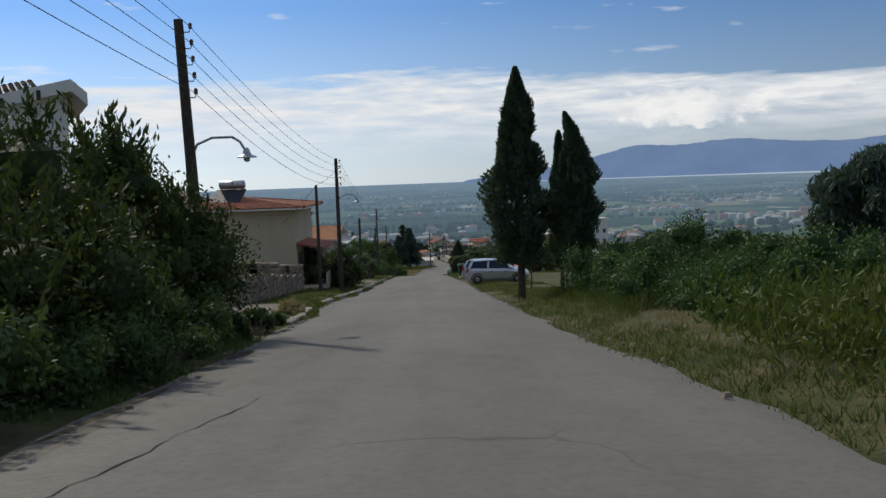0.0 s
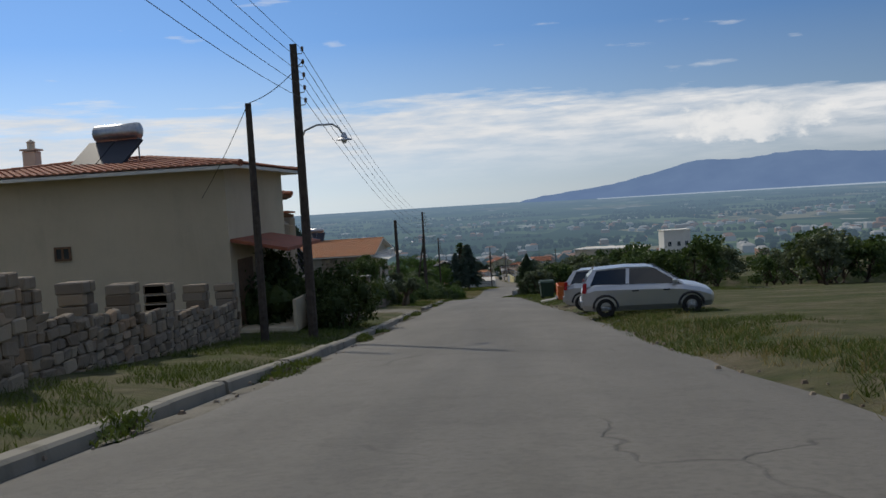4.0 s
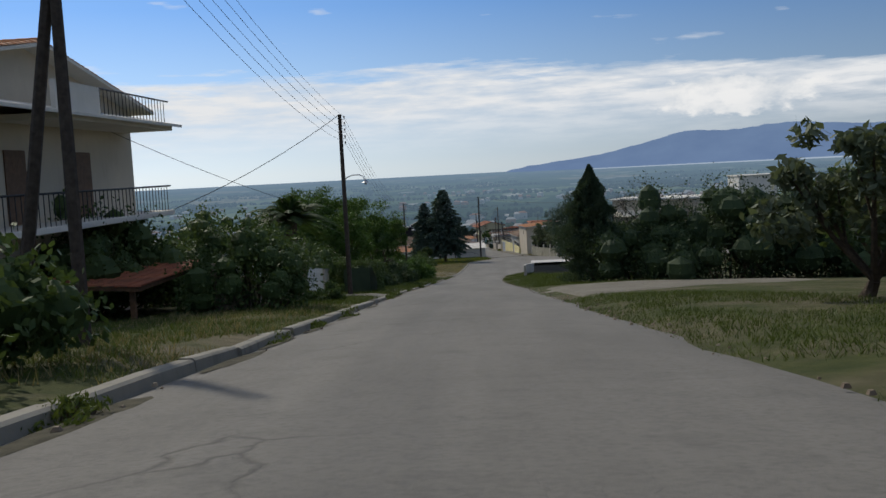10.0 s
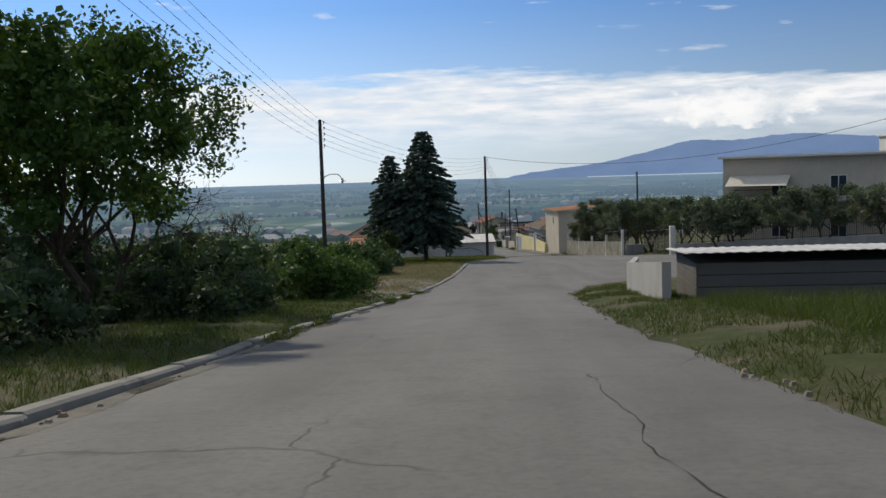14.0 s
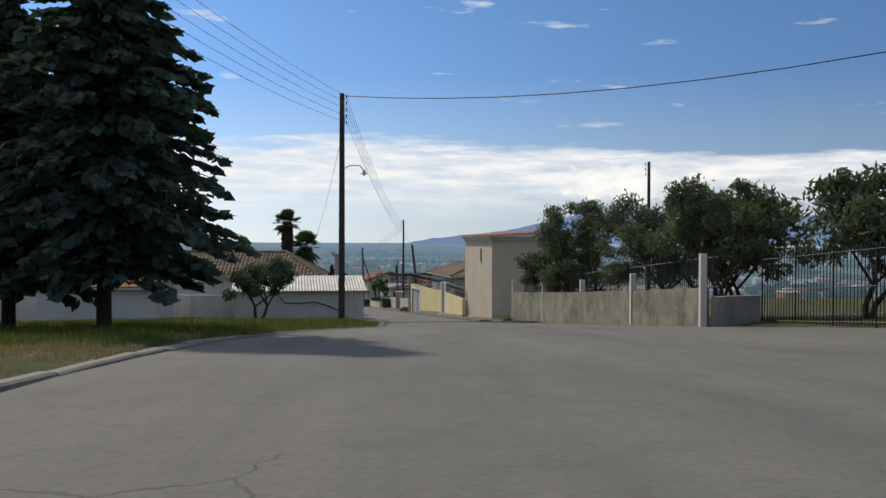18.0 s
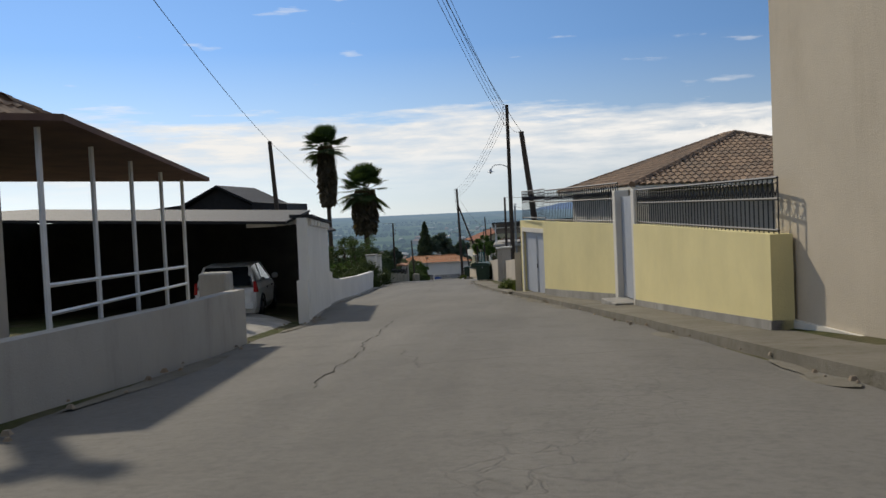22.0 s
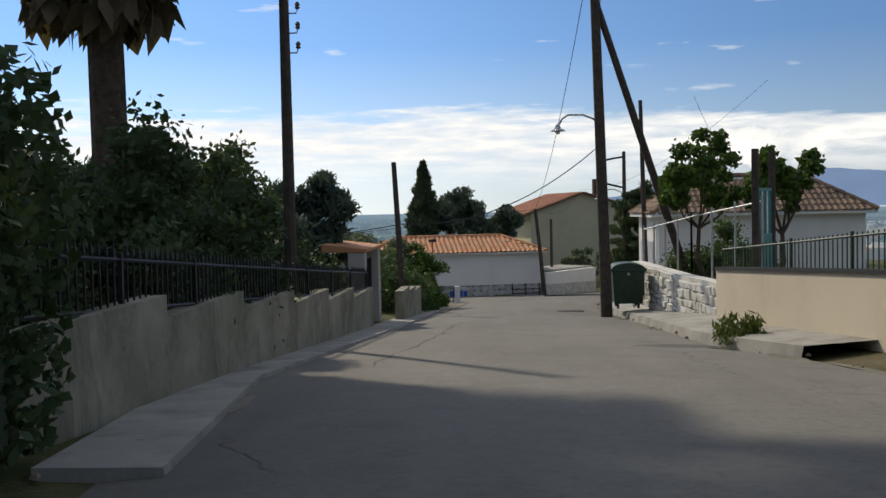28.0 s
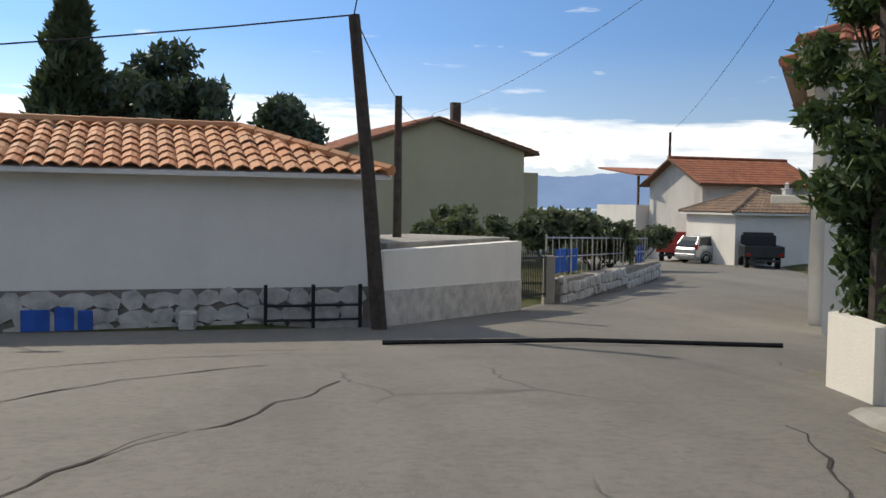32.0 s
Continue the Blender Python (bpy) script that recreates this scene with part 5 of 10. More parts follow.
    part("roof_deck", deck, fascia or TRIM, t)
    if tiles:
        rf = part("roof_tiles", til, roof_mat, t)
        tagged(rf, kind="stuff")
        cg = Geo()
        for p, q in caps:
            if (Vector(p) - Vector(q)).length > 0.2:
                ridge_caps(cg, Vector(p) + Vector((0, 0, 0.05)), Vector(q) + Vector((0, 0, 0.05)))
        part("ridge_tiles", cg, roof_mat, t)
    else:
        r = Geo()
        for s in slopes:
            s = [Vector(p) for p in s]
            r.hexa([p + Vector((0, 0, 0.004)) for p in s] + [p + Vector((0, 0, 0.05)) for p in s])
        part("roof_sheet", r, roof_mat, t)
    return t


def chimney(t, x, y, z0, z1, w=0.45, mat=None, pots=True):
    g = Geo()
    g.soft(x - w / 2, x + w / 2, y - w / 2, y + w / 2, z0, z1, 0.02)
    c = part("chimney", g, mat or CREAM, t)
    if pots:
        g = Geo()
        g.box(x - w * 0.62, x + w * 0.62, y - w * 0.62, y + w * 0.62, z1 + 0.02, z1 + 0.08)
        g.lathe([(w * 0.3, 0.08), (w * 0.3, 0.3), (w * 0.36, 0.31), (0, 0.42)], 8, (x, y, z1))
        part("cowl", g, mat or CREAM, c)
    return c


def solar_heater(at, rz, label="solar water heater with steel tank on a roof", s=1.0):
    t = thing("solar_water_heater", at, label, "water heater", "", rz)
    g = Geo()
    for x in (-0.8, 0.8):
        g = Geo()
        g.tube([(x * s, -0.7 * s, 0), (x * s, 0.55 * s, 1.05 * s)], 0.025, 4)
        g.tube([(x * s, 0.55 * s, 0), (x * s, 0.55 * s, 1.25 * s)], 0.025, 4)
        part("stand", g, STEEL, t)
    for x in (-0.52, 0.52):
        g = Geo()
        g.hexa([((x - 0.5) * s, -0.75 * s, 0.08 * s), ((x + 0.5) * s, -0.75 * s, 0.08 * s), ((x + 0.5) * s, 0.5 * s, 1.0 * s), ((x - 0.5) * s, 0.5 * s, 1.0 * s),
                ((x - 0.5) * s, -0.8 * s, 0.16 * s), ((x + 0.5) * s, -0.8 * s, 0.16 * s), ((x + 0.5) * s, 0.45 * s, 1.08 * s), ((x - 0.5) * s, 0.45 * s, 1.08 * s)])
        part("collector", g, PANEL, t)
    g = Geo()
    g.tube([(-0.85 * s, 0.6 * s, 1.35 * s), (-0.8 * s, 0.6 * s, 1.35 * s), (0.8 * s, 0.6 * s, 1.35 * s), (0.85 * s, 0.6 * s, 1.35 * s)], [0.1 * s, 0.27 * s, 0.27 * s, 0.1 * s], 14)
    part("tank", g, STEEL, t, flat=False)
    return t


def wheel(parent, x, y, z, r=0.29, w=0.18, rim=None):
    g = Geo()
    n = 18
    prof_w = [(0.55, -w / 2), (0.92, -w / 2), (1.0, -w * 0.32), (1.0, w * 0.32), (0.92, w / 2), (0.55, w / 2)]
    for rr, yy in prof_w:
        for q in range(n):
            a = 2 * math.pi * q / n
            g.v.append((x + rr * r * math.cos(a), y + yy, z + rr * r * math.sin(a)))
    for k in range(len(prof_w) - 1):
        for q in range(n):
            s, e = k * n + q, k * n + (q + 1) % n
            g.f.append((s, e, e + n, s + n))
    wh = new("wheel")
    wh.parent = parent
    tyre = part("tyre", g, RUBBER, wh)
    g = Geo()
    for sgn in (-1, 1):
        yy = y + sgn * w * 0.36
        i = len(g.v)
        g.v.append((x, yy + sgn * 0.02, z))
        for q in range(n):
            a = 2 * math.pi * q / n
            g.v.append((x + 0.5 * r * math.cos(a) * (1.12 if q % 2 else 0.7), yy, z + 0.5 * r * math.sin(a) * (1.12 if q % 2 else 0.7)))
        for q in range(n):
            g.f.append((i, i + 1 + q, i + 1 + (q + 1) % n))
    part("rim", g, rim or STEEL, wh)
    return wh


def loft(g, stations):
    """Closed rings of equal length joined into a skin."""
    n = len(stations[0])
    i = len(g.v)
    for s in stations:
        g.v += [tuple(p) for p in s]
    for k in range(len(stations) - 1):
        for q in range(n):
            a, b = i + k * n + q, i + k * n + (q + 1) % n
            g.f.append((a, b, b + n, a + n))
    g.f.append(tuple(i + q for q in reversed(range(n))))
    g.f.append(tuple(i + (len(stations) - 1) * n + q for q in range(n)))


def hatchback(at, rz, label, paint=None, name="hatchback_car"):
    """A small five-door car; its nose points along local +x."""
    paint = paint or SILVER
    t = thing(name, at, label, "car", "parked cars", rz)
    g = Geo()

    def ring(x, hw, zl, zb, zt, tw):
        return [(x, -hw * 0.9, zl), (x, -hw, zl + 0.16), (x, -hw, zb - 0.12), (x, -hw * 0.95, zb), (x, -tw, zt), (x, tw, zt), (x, hw * 0.95, zb), (x, hw, zb - 0.12), (x, hw, zl + 0.16), (x, hw * 0.9, zl)]
    loft(g, [ring(-1.92, 0.66, 0.34, 0.72, 0.74, 0.5), ring(-1.86, 0.76, 0.22, 0.82, 0.84, 0.68), ring(-1.5, 0.82, 0.18, 0.93, 0.97, 0.74), ring(-0.8, 0.83, 0.18, 0.92, 0.95, 0.74),
             ring(0.6, 0.83, 0.18, 0.90, 0.93, 0.74), ring(1.0, 0.82, 0.18, 0.87, 0.9, 0.7), ring(1.5, 0.79, 0.2, 0.78, 0.81, 0.62), ring(1.82, 0.7, 0.24, 0.66, 0.68, 0.55), ring(1.9, 0.58, 0.34, 0.56, 0.57, 0.48)])
    part("body", g, paint, t)
    c = Geo()

    def top(x0, x1, z0, z1, w0, w1, inset=0.0):
        return [(x0, -w0, z0), (x1, -w1, z1), (x1, w1, z1), (x0, w0, z0)]
    # roof and pillars
    rf = [(-1.72, 0.60, 1.20), (-1.50, 0.58, 1.40), (-0.6, 0.57, 1.45), (0.05, 0.56, 1.43), (0.25, 0.56, 1.38)]
    for (x0, w0, z0), (x1, w1, z1) in zip(rf, rf[1:]):
        c.hexa([(x0, -w0, z0 - 0.05), (x1, -w1, z1 - 0.05), (x1, w1, z1 - 0.05), (x0, w0, z0 - 0.05), (x0, -w0, z0), (x1, -w1, z1), (x1, w1, z1), (x0, w0, z0)])
    part("roof", c, paint, t)
    for s in (-1, 1):
        for x0, x1, x2, x3 in ((-1.86, -1.66, -1.55, -1.42), (-0.62, -0.52, -0.58, -0.48), (0.95, 1.05, 0.18, 0.28)):
            c = Geo()
            c.hexa([(x0, s * 0.74, 0.92), (x1, s * 0.74, 0.92), (x1, s * 0.69, 0.92), (x0, s * 0.69, 0.92), (x2, s * 0.585, 1.41), (x3, s * 0.585, 1.41), (x3, s * 0.53, 1.41), (x2, s * 0.53, 1.41)])
            part("pillar", c, paint, t)
    for s in (-1, 1):
        w = Geo()
        w.quad((-1.74, s * 0.73, 0.94), (-0.55, s * 0.735, 0.94), (-0.53, s * 0.572, 1.40), (-1.5, s * 0.575, 1.37))
        part("side_window", w, CARGLASS, t)
        w = Geo()
        w.quad((-0.52, s * 0.735, 0.94), (0.98, s * 0.735, 0.92), (0.22, s * 0.572, 1.38), (-0.48, s * 0.572, 1.40))
        part("side_window", w, CARGLASS, t)
    w = Geo()
    w.quad((0.99, -0.69, 0.91), (0.99, 0.69, 0.91), (0.26, 0.55, 1.39), (0.26, -0.55, 1.39))
    part("windscreen", w, CARGLASS, t)
    w = Geo()
    w.quad((-1.87, -0.66, 0.92), (-1.73, -0.57, 1.19), (-1.73, 0.57, 1.19), (-1.87, 0.66, 0.92))
    w.quad((-1.735, -0.57, 1.19), (-1.53, -0.55, 1.385), (-1.53, 0.55, 1.385), (-1.735, 0.57, 1.19))
    part("rear_window", w, CARGLASS, t)
    for s in (-1, 1):
        w = Geo()
        w.hexa([(-1.885, s * 0.79, 0.74), (-1.78, s * 0.81, 0.74), (-1.78, s * 0.70, 0.74), (-1.89, s * 0.70, 0.74), (-1.85, s * 0.765, 1.02), (-1.74, s * 0.765, 1.02), (-1.74, s * 0.70, 1.02), (-1.85, s * 0.70, 1.02)])
        part("tail_lamp", w, LIGHTRED, t)
        w = Geo()
        w.hexa([(1.55, s * 0.74, 0.58), (1.85, s * 0.6, 0.56), (1.86, s * 0.42, 0.56), (1.6, s * 0.5, 0.6), (1.5, s * 0.74, 0.76), (1.78, s * 0.6, 0.69), (1.8, s * 0.42, 0.68), (1.55, s * 0.5, 0.78)])
        part("headlamp", w, LENS, t)
        w = Geo()
        w.soft(0.72, 0.86, min(s * 0.82, s * 0.98), max(s * 0.82, s * 0.98), 0.92, 1.06, 0.03)
        part("mirror", w, paint, t)
        for xx in (-0.35, 0.55):
            w = Geo()
            w.soft(xx - 0.1, xx + 0.1, min(s * 0.825, s * 0.85), max(s * 0.825, s * 0.85), 0.74, 0.78, 0.008)
            part("door_handle", w, PLASTIC, t)
    w = Geo()
    w.soft(-1.96, -1.85, -0.72, 0.72, 0.3, 0.52, 0.03)
    part("rear_bumper", w, paint, t)
    w = Geo()
    w.box(-1.975, -1.962, -0.26, 0.26, 0.40, 0.51)
    part("number_plate", w, WHITEMETAL, t)
    for xx in (-1.22, 1.24):
        for s in (-1, 1):
            w = Geo()
            pts = [(xx + 0.36 * math.cos(a), s * 0.825, 0.29 + 0.36 * math.sin(a)) for a in [math.pi * k / 10 for k in range(11)]]
            w.tube(pts, 0.035, 4)
            part("wheel_arch", w, PLASTIC, t)
    for xx in (-1.22, 1.24):
        for s in (-1, 1):
            wheel(t, xx, s * 0.74, 0.29)
    return t


def pickup(at, rz, label, paint, name="pickup_truck", low=0.0):
    """A small truck with a drop-side bed; its nose points along local +x."""
    t = thing(name, at, label, "pickup truck", "parked cars", rz)
    g = Geo()
    g.box(-2.2, 1.9, -0.38, 0.38, 0.42, 0.56)
    part("chassis", g, PLASTIC, t)
    for nm, q in (("bed_floor", (-2.3, 0.2, -0.8, 0.8, 0.58, 0.66)), ("tailgate", (-2.36, -2.3, -0.8, 0.8, 0.56 - low, 1.06 - 0.4 * low)), ("bed_side", (-2.3, 0.2, -0.85, -0.8, 0.56 - low, 1.06 - 0.4 * low)), ("bed_side", (-2.3, 0.2, 0.8, 0.85, 0.56 - low, 1.06 - 0.4 * low)), ("headboard", (0.2, 0.26, -0.8, 0.8, 0.56, 1.5))):
        g = Geo()
        g.soft(*q, 0.012)
        part(nm, g, paint, t)
        if nm == "bed_side":
            for k in range(6):
                g = Geo()
                x = -2.2 + k * 0.45
                yy = q[2] - 0.02 if q[2] < 0 else q[3]
                g.box(x, x + 0.05, yy, yy + 0.02, 0.58 - low, 1.04 - 0.4 * low)
                part("rib", g, paint, t)
    g = Geo()
    loft(g, [[(0.3, -0.78, 0.4), (0.3, -0.78, 1.0), (0.3, -0.68, 1.62), (0.3, 0.68, 1.62), (0.3, 0.78, 1.0), (0.3, 0.78, 0.4)],
             [(1.1, -0.78, 0.4), (1.1, -0.78, 1.0), (1.0, -0.66, 1.62), (1.0, 0.66, 1.62), (1.1, 0.78, 1.0), (1.1, 0.78, 0.4)],
             [(1.5, -0.78, 0.4), (1.5, -0.78, 0.98), (1.48, -0.72, 1.02), (1.48, 0.72, 1.02), (1.5, 0.78, 0.98), (1.5, 0.78, 0.4)],
             [(2.1, -0.74, 0.42), (2.1, -0.74, 0.84), (2.08, -0.68, 0.88), (2.08, 0.68, 0.88), (2.1, 0.74, 0.84), (2.1, 0.74, 0.42)]])
    part("cab", g, paint, t)
    for sg in (-1, 1):
        g = Geo()
        g.quad((0.4, sg * 0.775, 1.05), (1.1, sg * 0.775, 1.05), (1.0, sg * 0.69, 1.55), (0.4, sg * 0.69, 1.55))
        part("cab_window", g, CARGLASS, t)
    g = Geo()
    g.quad((1.46, -0.68, 1.04), (1.46, 0.68, 1.04), (1.06, 0.62, 1.57), (1.06, -0.62, 1.57))
    part("windscreen", g, CARGLASS, t)
    g = Geo()
    g.quad((0.29, -0.6, 1.1), (0.29, 0.6, 1.1), (0.29, 0.6, 1.52), (0.29, -0.6, 1.52))
    part("rear_window", g, CARGLASS, t)
    for sg in (-1, 1):
        g = Geo()
        g.soft(-2.38, -2.355, min(sg * 0.62, sg * 0.8), max(sg * 0.62, sg * 0.8), 0.62, 0.74, 0.008)
        part("tail_lamp", g, LIGHTRED, t)
        for x in (-1.4, 1.45):
            wheel(t, x, sg * 0.68, 0.33, 0.33, 0.2)
    g = Geo()
    g.soft(-2.42, -2.3, -0.7, 0.7, 0.36, 0.46, 0.02)
    part("rear_bumper", g, PLASTIC, t)
    return t


def dumpster(at, rz, label, w=1.3, d=0.95, h=1.25, name="rubbish_bin", group="rubbish bins"):
    """A wheeled municipal bin with a domed lid."""
    t = thing(name, at, label, "rubbish bin", group, rz)
    g = Geo()
    k = 0.86
    g.hexa([(-w / 2 * k, -d / 2 * k, 0.14), (w / 2 * k, -d / 2 * k, 0.14), (w / 2 * k, d / 2 * k, 0.14), (-w / 2 * k, d / 2 * k, 0.14), (-w / 2, -d / 2, h * 0.84), (w / 2, -d / 2, h * 0.84), (w / 2, d / 2, h * 0.84), (-w / 2, d / 2, h * 0.84)])
    for q in (-0.3, 0, 0.3):
        g.box(w * q - 0.02, w * q + 0.02, -d / 2 - 0.012, -d / 2 * 0.9, 0.35, h * 0.82)
    part("tub", g, BINGREEN, t)
    g = Geo()
    g.soft(-w / 2 - 0.05, w / 2 + 0.05, -d / 2 - 0.05, d / 2 + 0.05, h * 0.84, h * 0.9, 0.015)
    part("rim", g, BINGREEN, t)
    g = Geo()
    n = 8
    rows = [[(x, d / 2 * math.cos(math.pi * q / n) * 1.02, h * 0.9 + h * 0.12 * math.sin(math.pi * q / n)) for q in range(n + 1)] for x in (-w / 2, w / 2)]
    for q in range(n):
        g.quad(rows[0][q], rows[1][q], rows[1][q + 1], rows[0][q + 1])
    i = len(g.v)
    for r in rows:
        g.v += r
    g.f += [tuple(range(i, i + n + 1)), tuple(range(i + 2 * n + 1, i + n, -1))]
    part("lid", g, BINGREEN, t)
    for sx in (-1, 1):
        g = Geo()
        g.tube([(sx * (w / 2 + 0.0), 0, h * 0.78), (sx * (w / 2 + 0.07), 0, h * 0.78)], 0.035, 8)
        part("lifting_pin", g, STEEL, t)
        for sy in (-1, 1):
            g = Geo()
            x, y = sx * w * 0.34, sy * d * 0.32
            g.tube([(x, y - 0.025, 0.09), (x, y + 0.025, 0.09)], 0.09, 12)
            g.box(x - 0.02, x + 0.02, y - 0.02, y + 0.02, 0.09, 0.16)
            part("castor", g, RUBBER, t)
    return t


def corrugated(x0, x1, y0, y1, z0, z1, half, deep):
    """One corrugated sheet that rises from y0 to y1."""
    g = Geo()
    n = int((x1 - x0) / half)
    for k in range(n + 1):
        x, up = x0 + (x1 - x0) * k / n, deep * (k % 2)
        g.v += [(x, y0, z0 + up), (x, y1, z1 + up), (x, y0, z0 + up - 0.015), (x, y1, z1 + up - 0.015)]
    for k in range(n):
        a, b = 4 * k, 4 * k + 4
        g.f += [(a, b, b + 1, a + 1), (a + 3, b + 3, b + 2, a + 2), (a + 2, b + 2, b, a), (a + 1, b + 1, b + 3, a + 3)]
    return g

# ---- upper road: houses, walls, trees ----
def on(x, y, dz=0.0):
    return (x, y, gz(x, y) + dz)


def stand(x, y):
    return (x, y, gz(x, y) - 0.02)


# white house behind the bushes
h0 = thing("white_house", (-17.1, 34.7, -2.9), "two-storey white house with a tiled gable roof behind bushes", "house", "", 24)
RAKE = [(-5.6, 5.55), (3.35, 7.62), (3.85, 7.15)]        # gable edge of the near roof: x and height
g = Geo()
g.v += [(x, y, z) for y in (-3.1, 3.5) for x, z in ((-5.0, -1.0), (3.2, -1.0), (3.2, 7.3), (-5.0, 5.4))]
g.f += [(0, 1, 2, 3), (7, 6, 5, 4)] + [(k, k + 4, (k + 1) % 4 + 4, (k + 1) % 4) for k in range(4)]
part("wall", g, WHITE, h0)
g = Geo()
for (xa, za), (xb, zb) in zip(RAKE, RAKE[1:]):
    g.hexa([(xa, -3.55, za - 0.42), (xb, -3.55, zb - 0.42), (xb, 3.9, zb - 0.42), (xa, 3.9, za - 0.42), (xa, -3.55, za), (xb, -3.55, zb), (xb, 3.9, zb), (xa, 3.9, za)])
part("roof_edge", g, WHITE, h0)
g = Geo()
tile_slope(g, (-6.2, -2.6, 5.7), (2.6, -2.6, 7.35), (2.6, 2.5, 7.75), (-6.2, 2.5, 6.6))
part("roof_tiles", g, TILE_OLD, h0)
for k in range(7):
    g = Geo()
    x = -4.6 + k * 1.15
    z = 5.55 + (x + 5.6) * 0.231 - 0.3
    g.soft(x - 0.07, x + 0.07, -3.58, -3.552, z - 0.16, z + 0.16, 0.01)
    part("vent_slot", g, DARKIN, h0)
add_window(h0, -1.2, 3.6, 1.3, 1.4, -3.1)

# porch with white columns
porch = thing("porch", on(-16.0, 37.0, 1.1), "white porch with square columns and a tiled canopy", "porch", "", 0)
g = Geo()
g.hexa([(-3.5, -2.9, 2.75), (3.1, -2.9, 2.75), (3.1, 2.9, 2.75), (-3.5, 2.9, 2.75), (-3.5, -2.9, 3.3), (3.1, -2.9, 2.95), (3.1, 2.9, 2.95), (-3.5, 2.9, 3.3)])
part("canopy", g, WHITE, porch)
g = Geo()
tile_slope(g, (3.15, -2.95, 2.97), (3.15, 2.95, 2.97), (-3.5, 2.95, 3.32), (-3.5, -2.95, 3.32))
part("canopy_tiles", g, TILE_RED, porch)
for cx, cy in ((2.7, -2.6), (2.7, 2.4), (-3.0, -2.6)):
    g = Geo()
    g.soft(cx - 0.16, cx + 0.16, cy - 0.16, cy + 0.16, -1.4, 2.75, 0.015)
    part("column", g, WHITE, porch)

# beige house with solar heater
h1 = house("beige_house", on(-13.6, 60.6, 0.1), 0, 9.2, 7.2, 5.0, "single-storey beige house with a low dark red roof and chimney", BEIGE, "hip", TILE_RED, 0.5, 0.7, fascia=TRIM)
add_window(h1, -0.4, 2.5, 0.5, 0.42, -3.6, frame_mat=WOODBROWN, sill=False)
chimney(h1, -3.2, 0.6, 5.0, 6.1)
g = Geo()
g.soft(4.6, 6.4, -3.4, 1.5, 0.0, 0.16, 0.02)
g.box(6.3, 6.4, -3.4, 1.5, 0.16, 0.95)
part("balcony", g, BEIGE, h1)
g = Geo()
g.box(4.45, 4.615, -2.9, -1.2, 0.2, 2.2)
part("balcony_door", g, WOODBROWN, h1)
g = Geo()
g.hexa([(4.6, -3.5, 2.75), (6.3, -3.5, 2.4), (6.3, 1.5, 2.4), (4.6, 1.5, 2.75), (4.6, -3.5, 2.85), (6.3, -3.5, 2.5), (6.3, 1.5, 2.5), (4.6, 1.5, 2.85)])
part("awning", g, TILE_RED, h1)
solar_heater((-13.5, 59.6, gz(-13.6, 60.6) + 5.2), -15)

# rubble wall with pillars, in front of the beige house
def rubble_wall(path, h, pillar_h, gap, label, seed, size=0.28, limit=300):
    rng = np.random.default_rng(seed)
    o = path[0]
    t = wall_run("rubble_wall", path, h, 0.36, MORTAR, label, category="stone wall")
    z0 = gz(*o[:2])
    left = limit
    for a, b in zip(path, path[1:]):
        la, lb = (a[0] - o[0], a[1] - o[1]), (b[0] - o[0], b[1] - o[1])
        ln = math.dist(la, lb)
        nrm = Vector((-(lb[1] - la[1]), lb[0] - la[0])).normalized()
        n = max(1, round(ln / 2.5))
        for k in range(n):
            p, q = Vector(la).lerp(Vector(lb), k / n), Vector(la).lerp(Vector(lb), (k + 1) / n)
            zp = gz(o[0] + p.x, o[1] + p.y) - z0
            zq = gz(o[0] + q.x, o[1] + q.y) - z0
            left -= stones_on(t, p - nrm * 0.19, q - nrm * 0.19, min(zp, zq) - 0.05, zp + h, zq + h, -1, rng, size, None, left)
        m = max(1, round(ln / gap))
        for k in range(m + 1):
            p = Vector(la).lerp(Vector(lb), k / m)
            zp = gz(o[0] + p.x, o[1] + p.y) - z0
            g = Geo()
            for lay in range(int((pillar_h + 0.3) / 0.2)):
                z = zp - 0.3 + lay * 0.2
                cut = rng.uniform(-0.12, 0.12)
                for y0, y1 in ((-0.25, cut), (cut, 0.25)):
                    e = rng.normal(size=4) * 0.022
                    g.soft(p.x - 0.25 + e[0], p.x + 0.25 + e[1], p.y + y0 + 0.006, p.y + y1 - 0.006, z + e[2] * 0.4, z + 0.195 + e[3] * 0.3, 0.022)
            part("pillar", g, STONE, t)
    return t


rubble_wall([(-7.6, 31.0), (-7.5, 36.5), (-7.6, 41.5)], 0.95, 1.65, 2.2, "rough brown rubble wall with square stone pillars", 3)
rubble_wall([(-8.2, 43.2), (-8.4, 49.5), (-8.6, 55.0)], 0.9, 1.6, 2.4, "rough brown rubble wall with square stone pillars", 4)
rubble_wall([(-13.0, 25.2), (-6.6, 25.4)], 1.0, 1.3, 3.0, "low rubble wall beside a driveway", 5, limit=140)

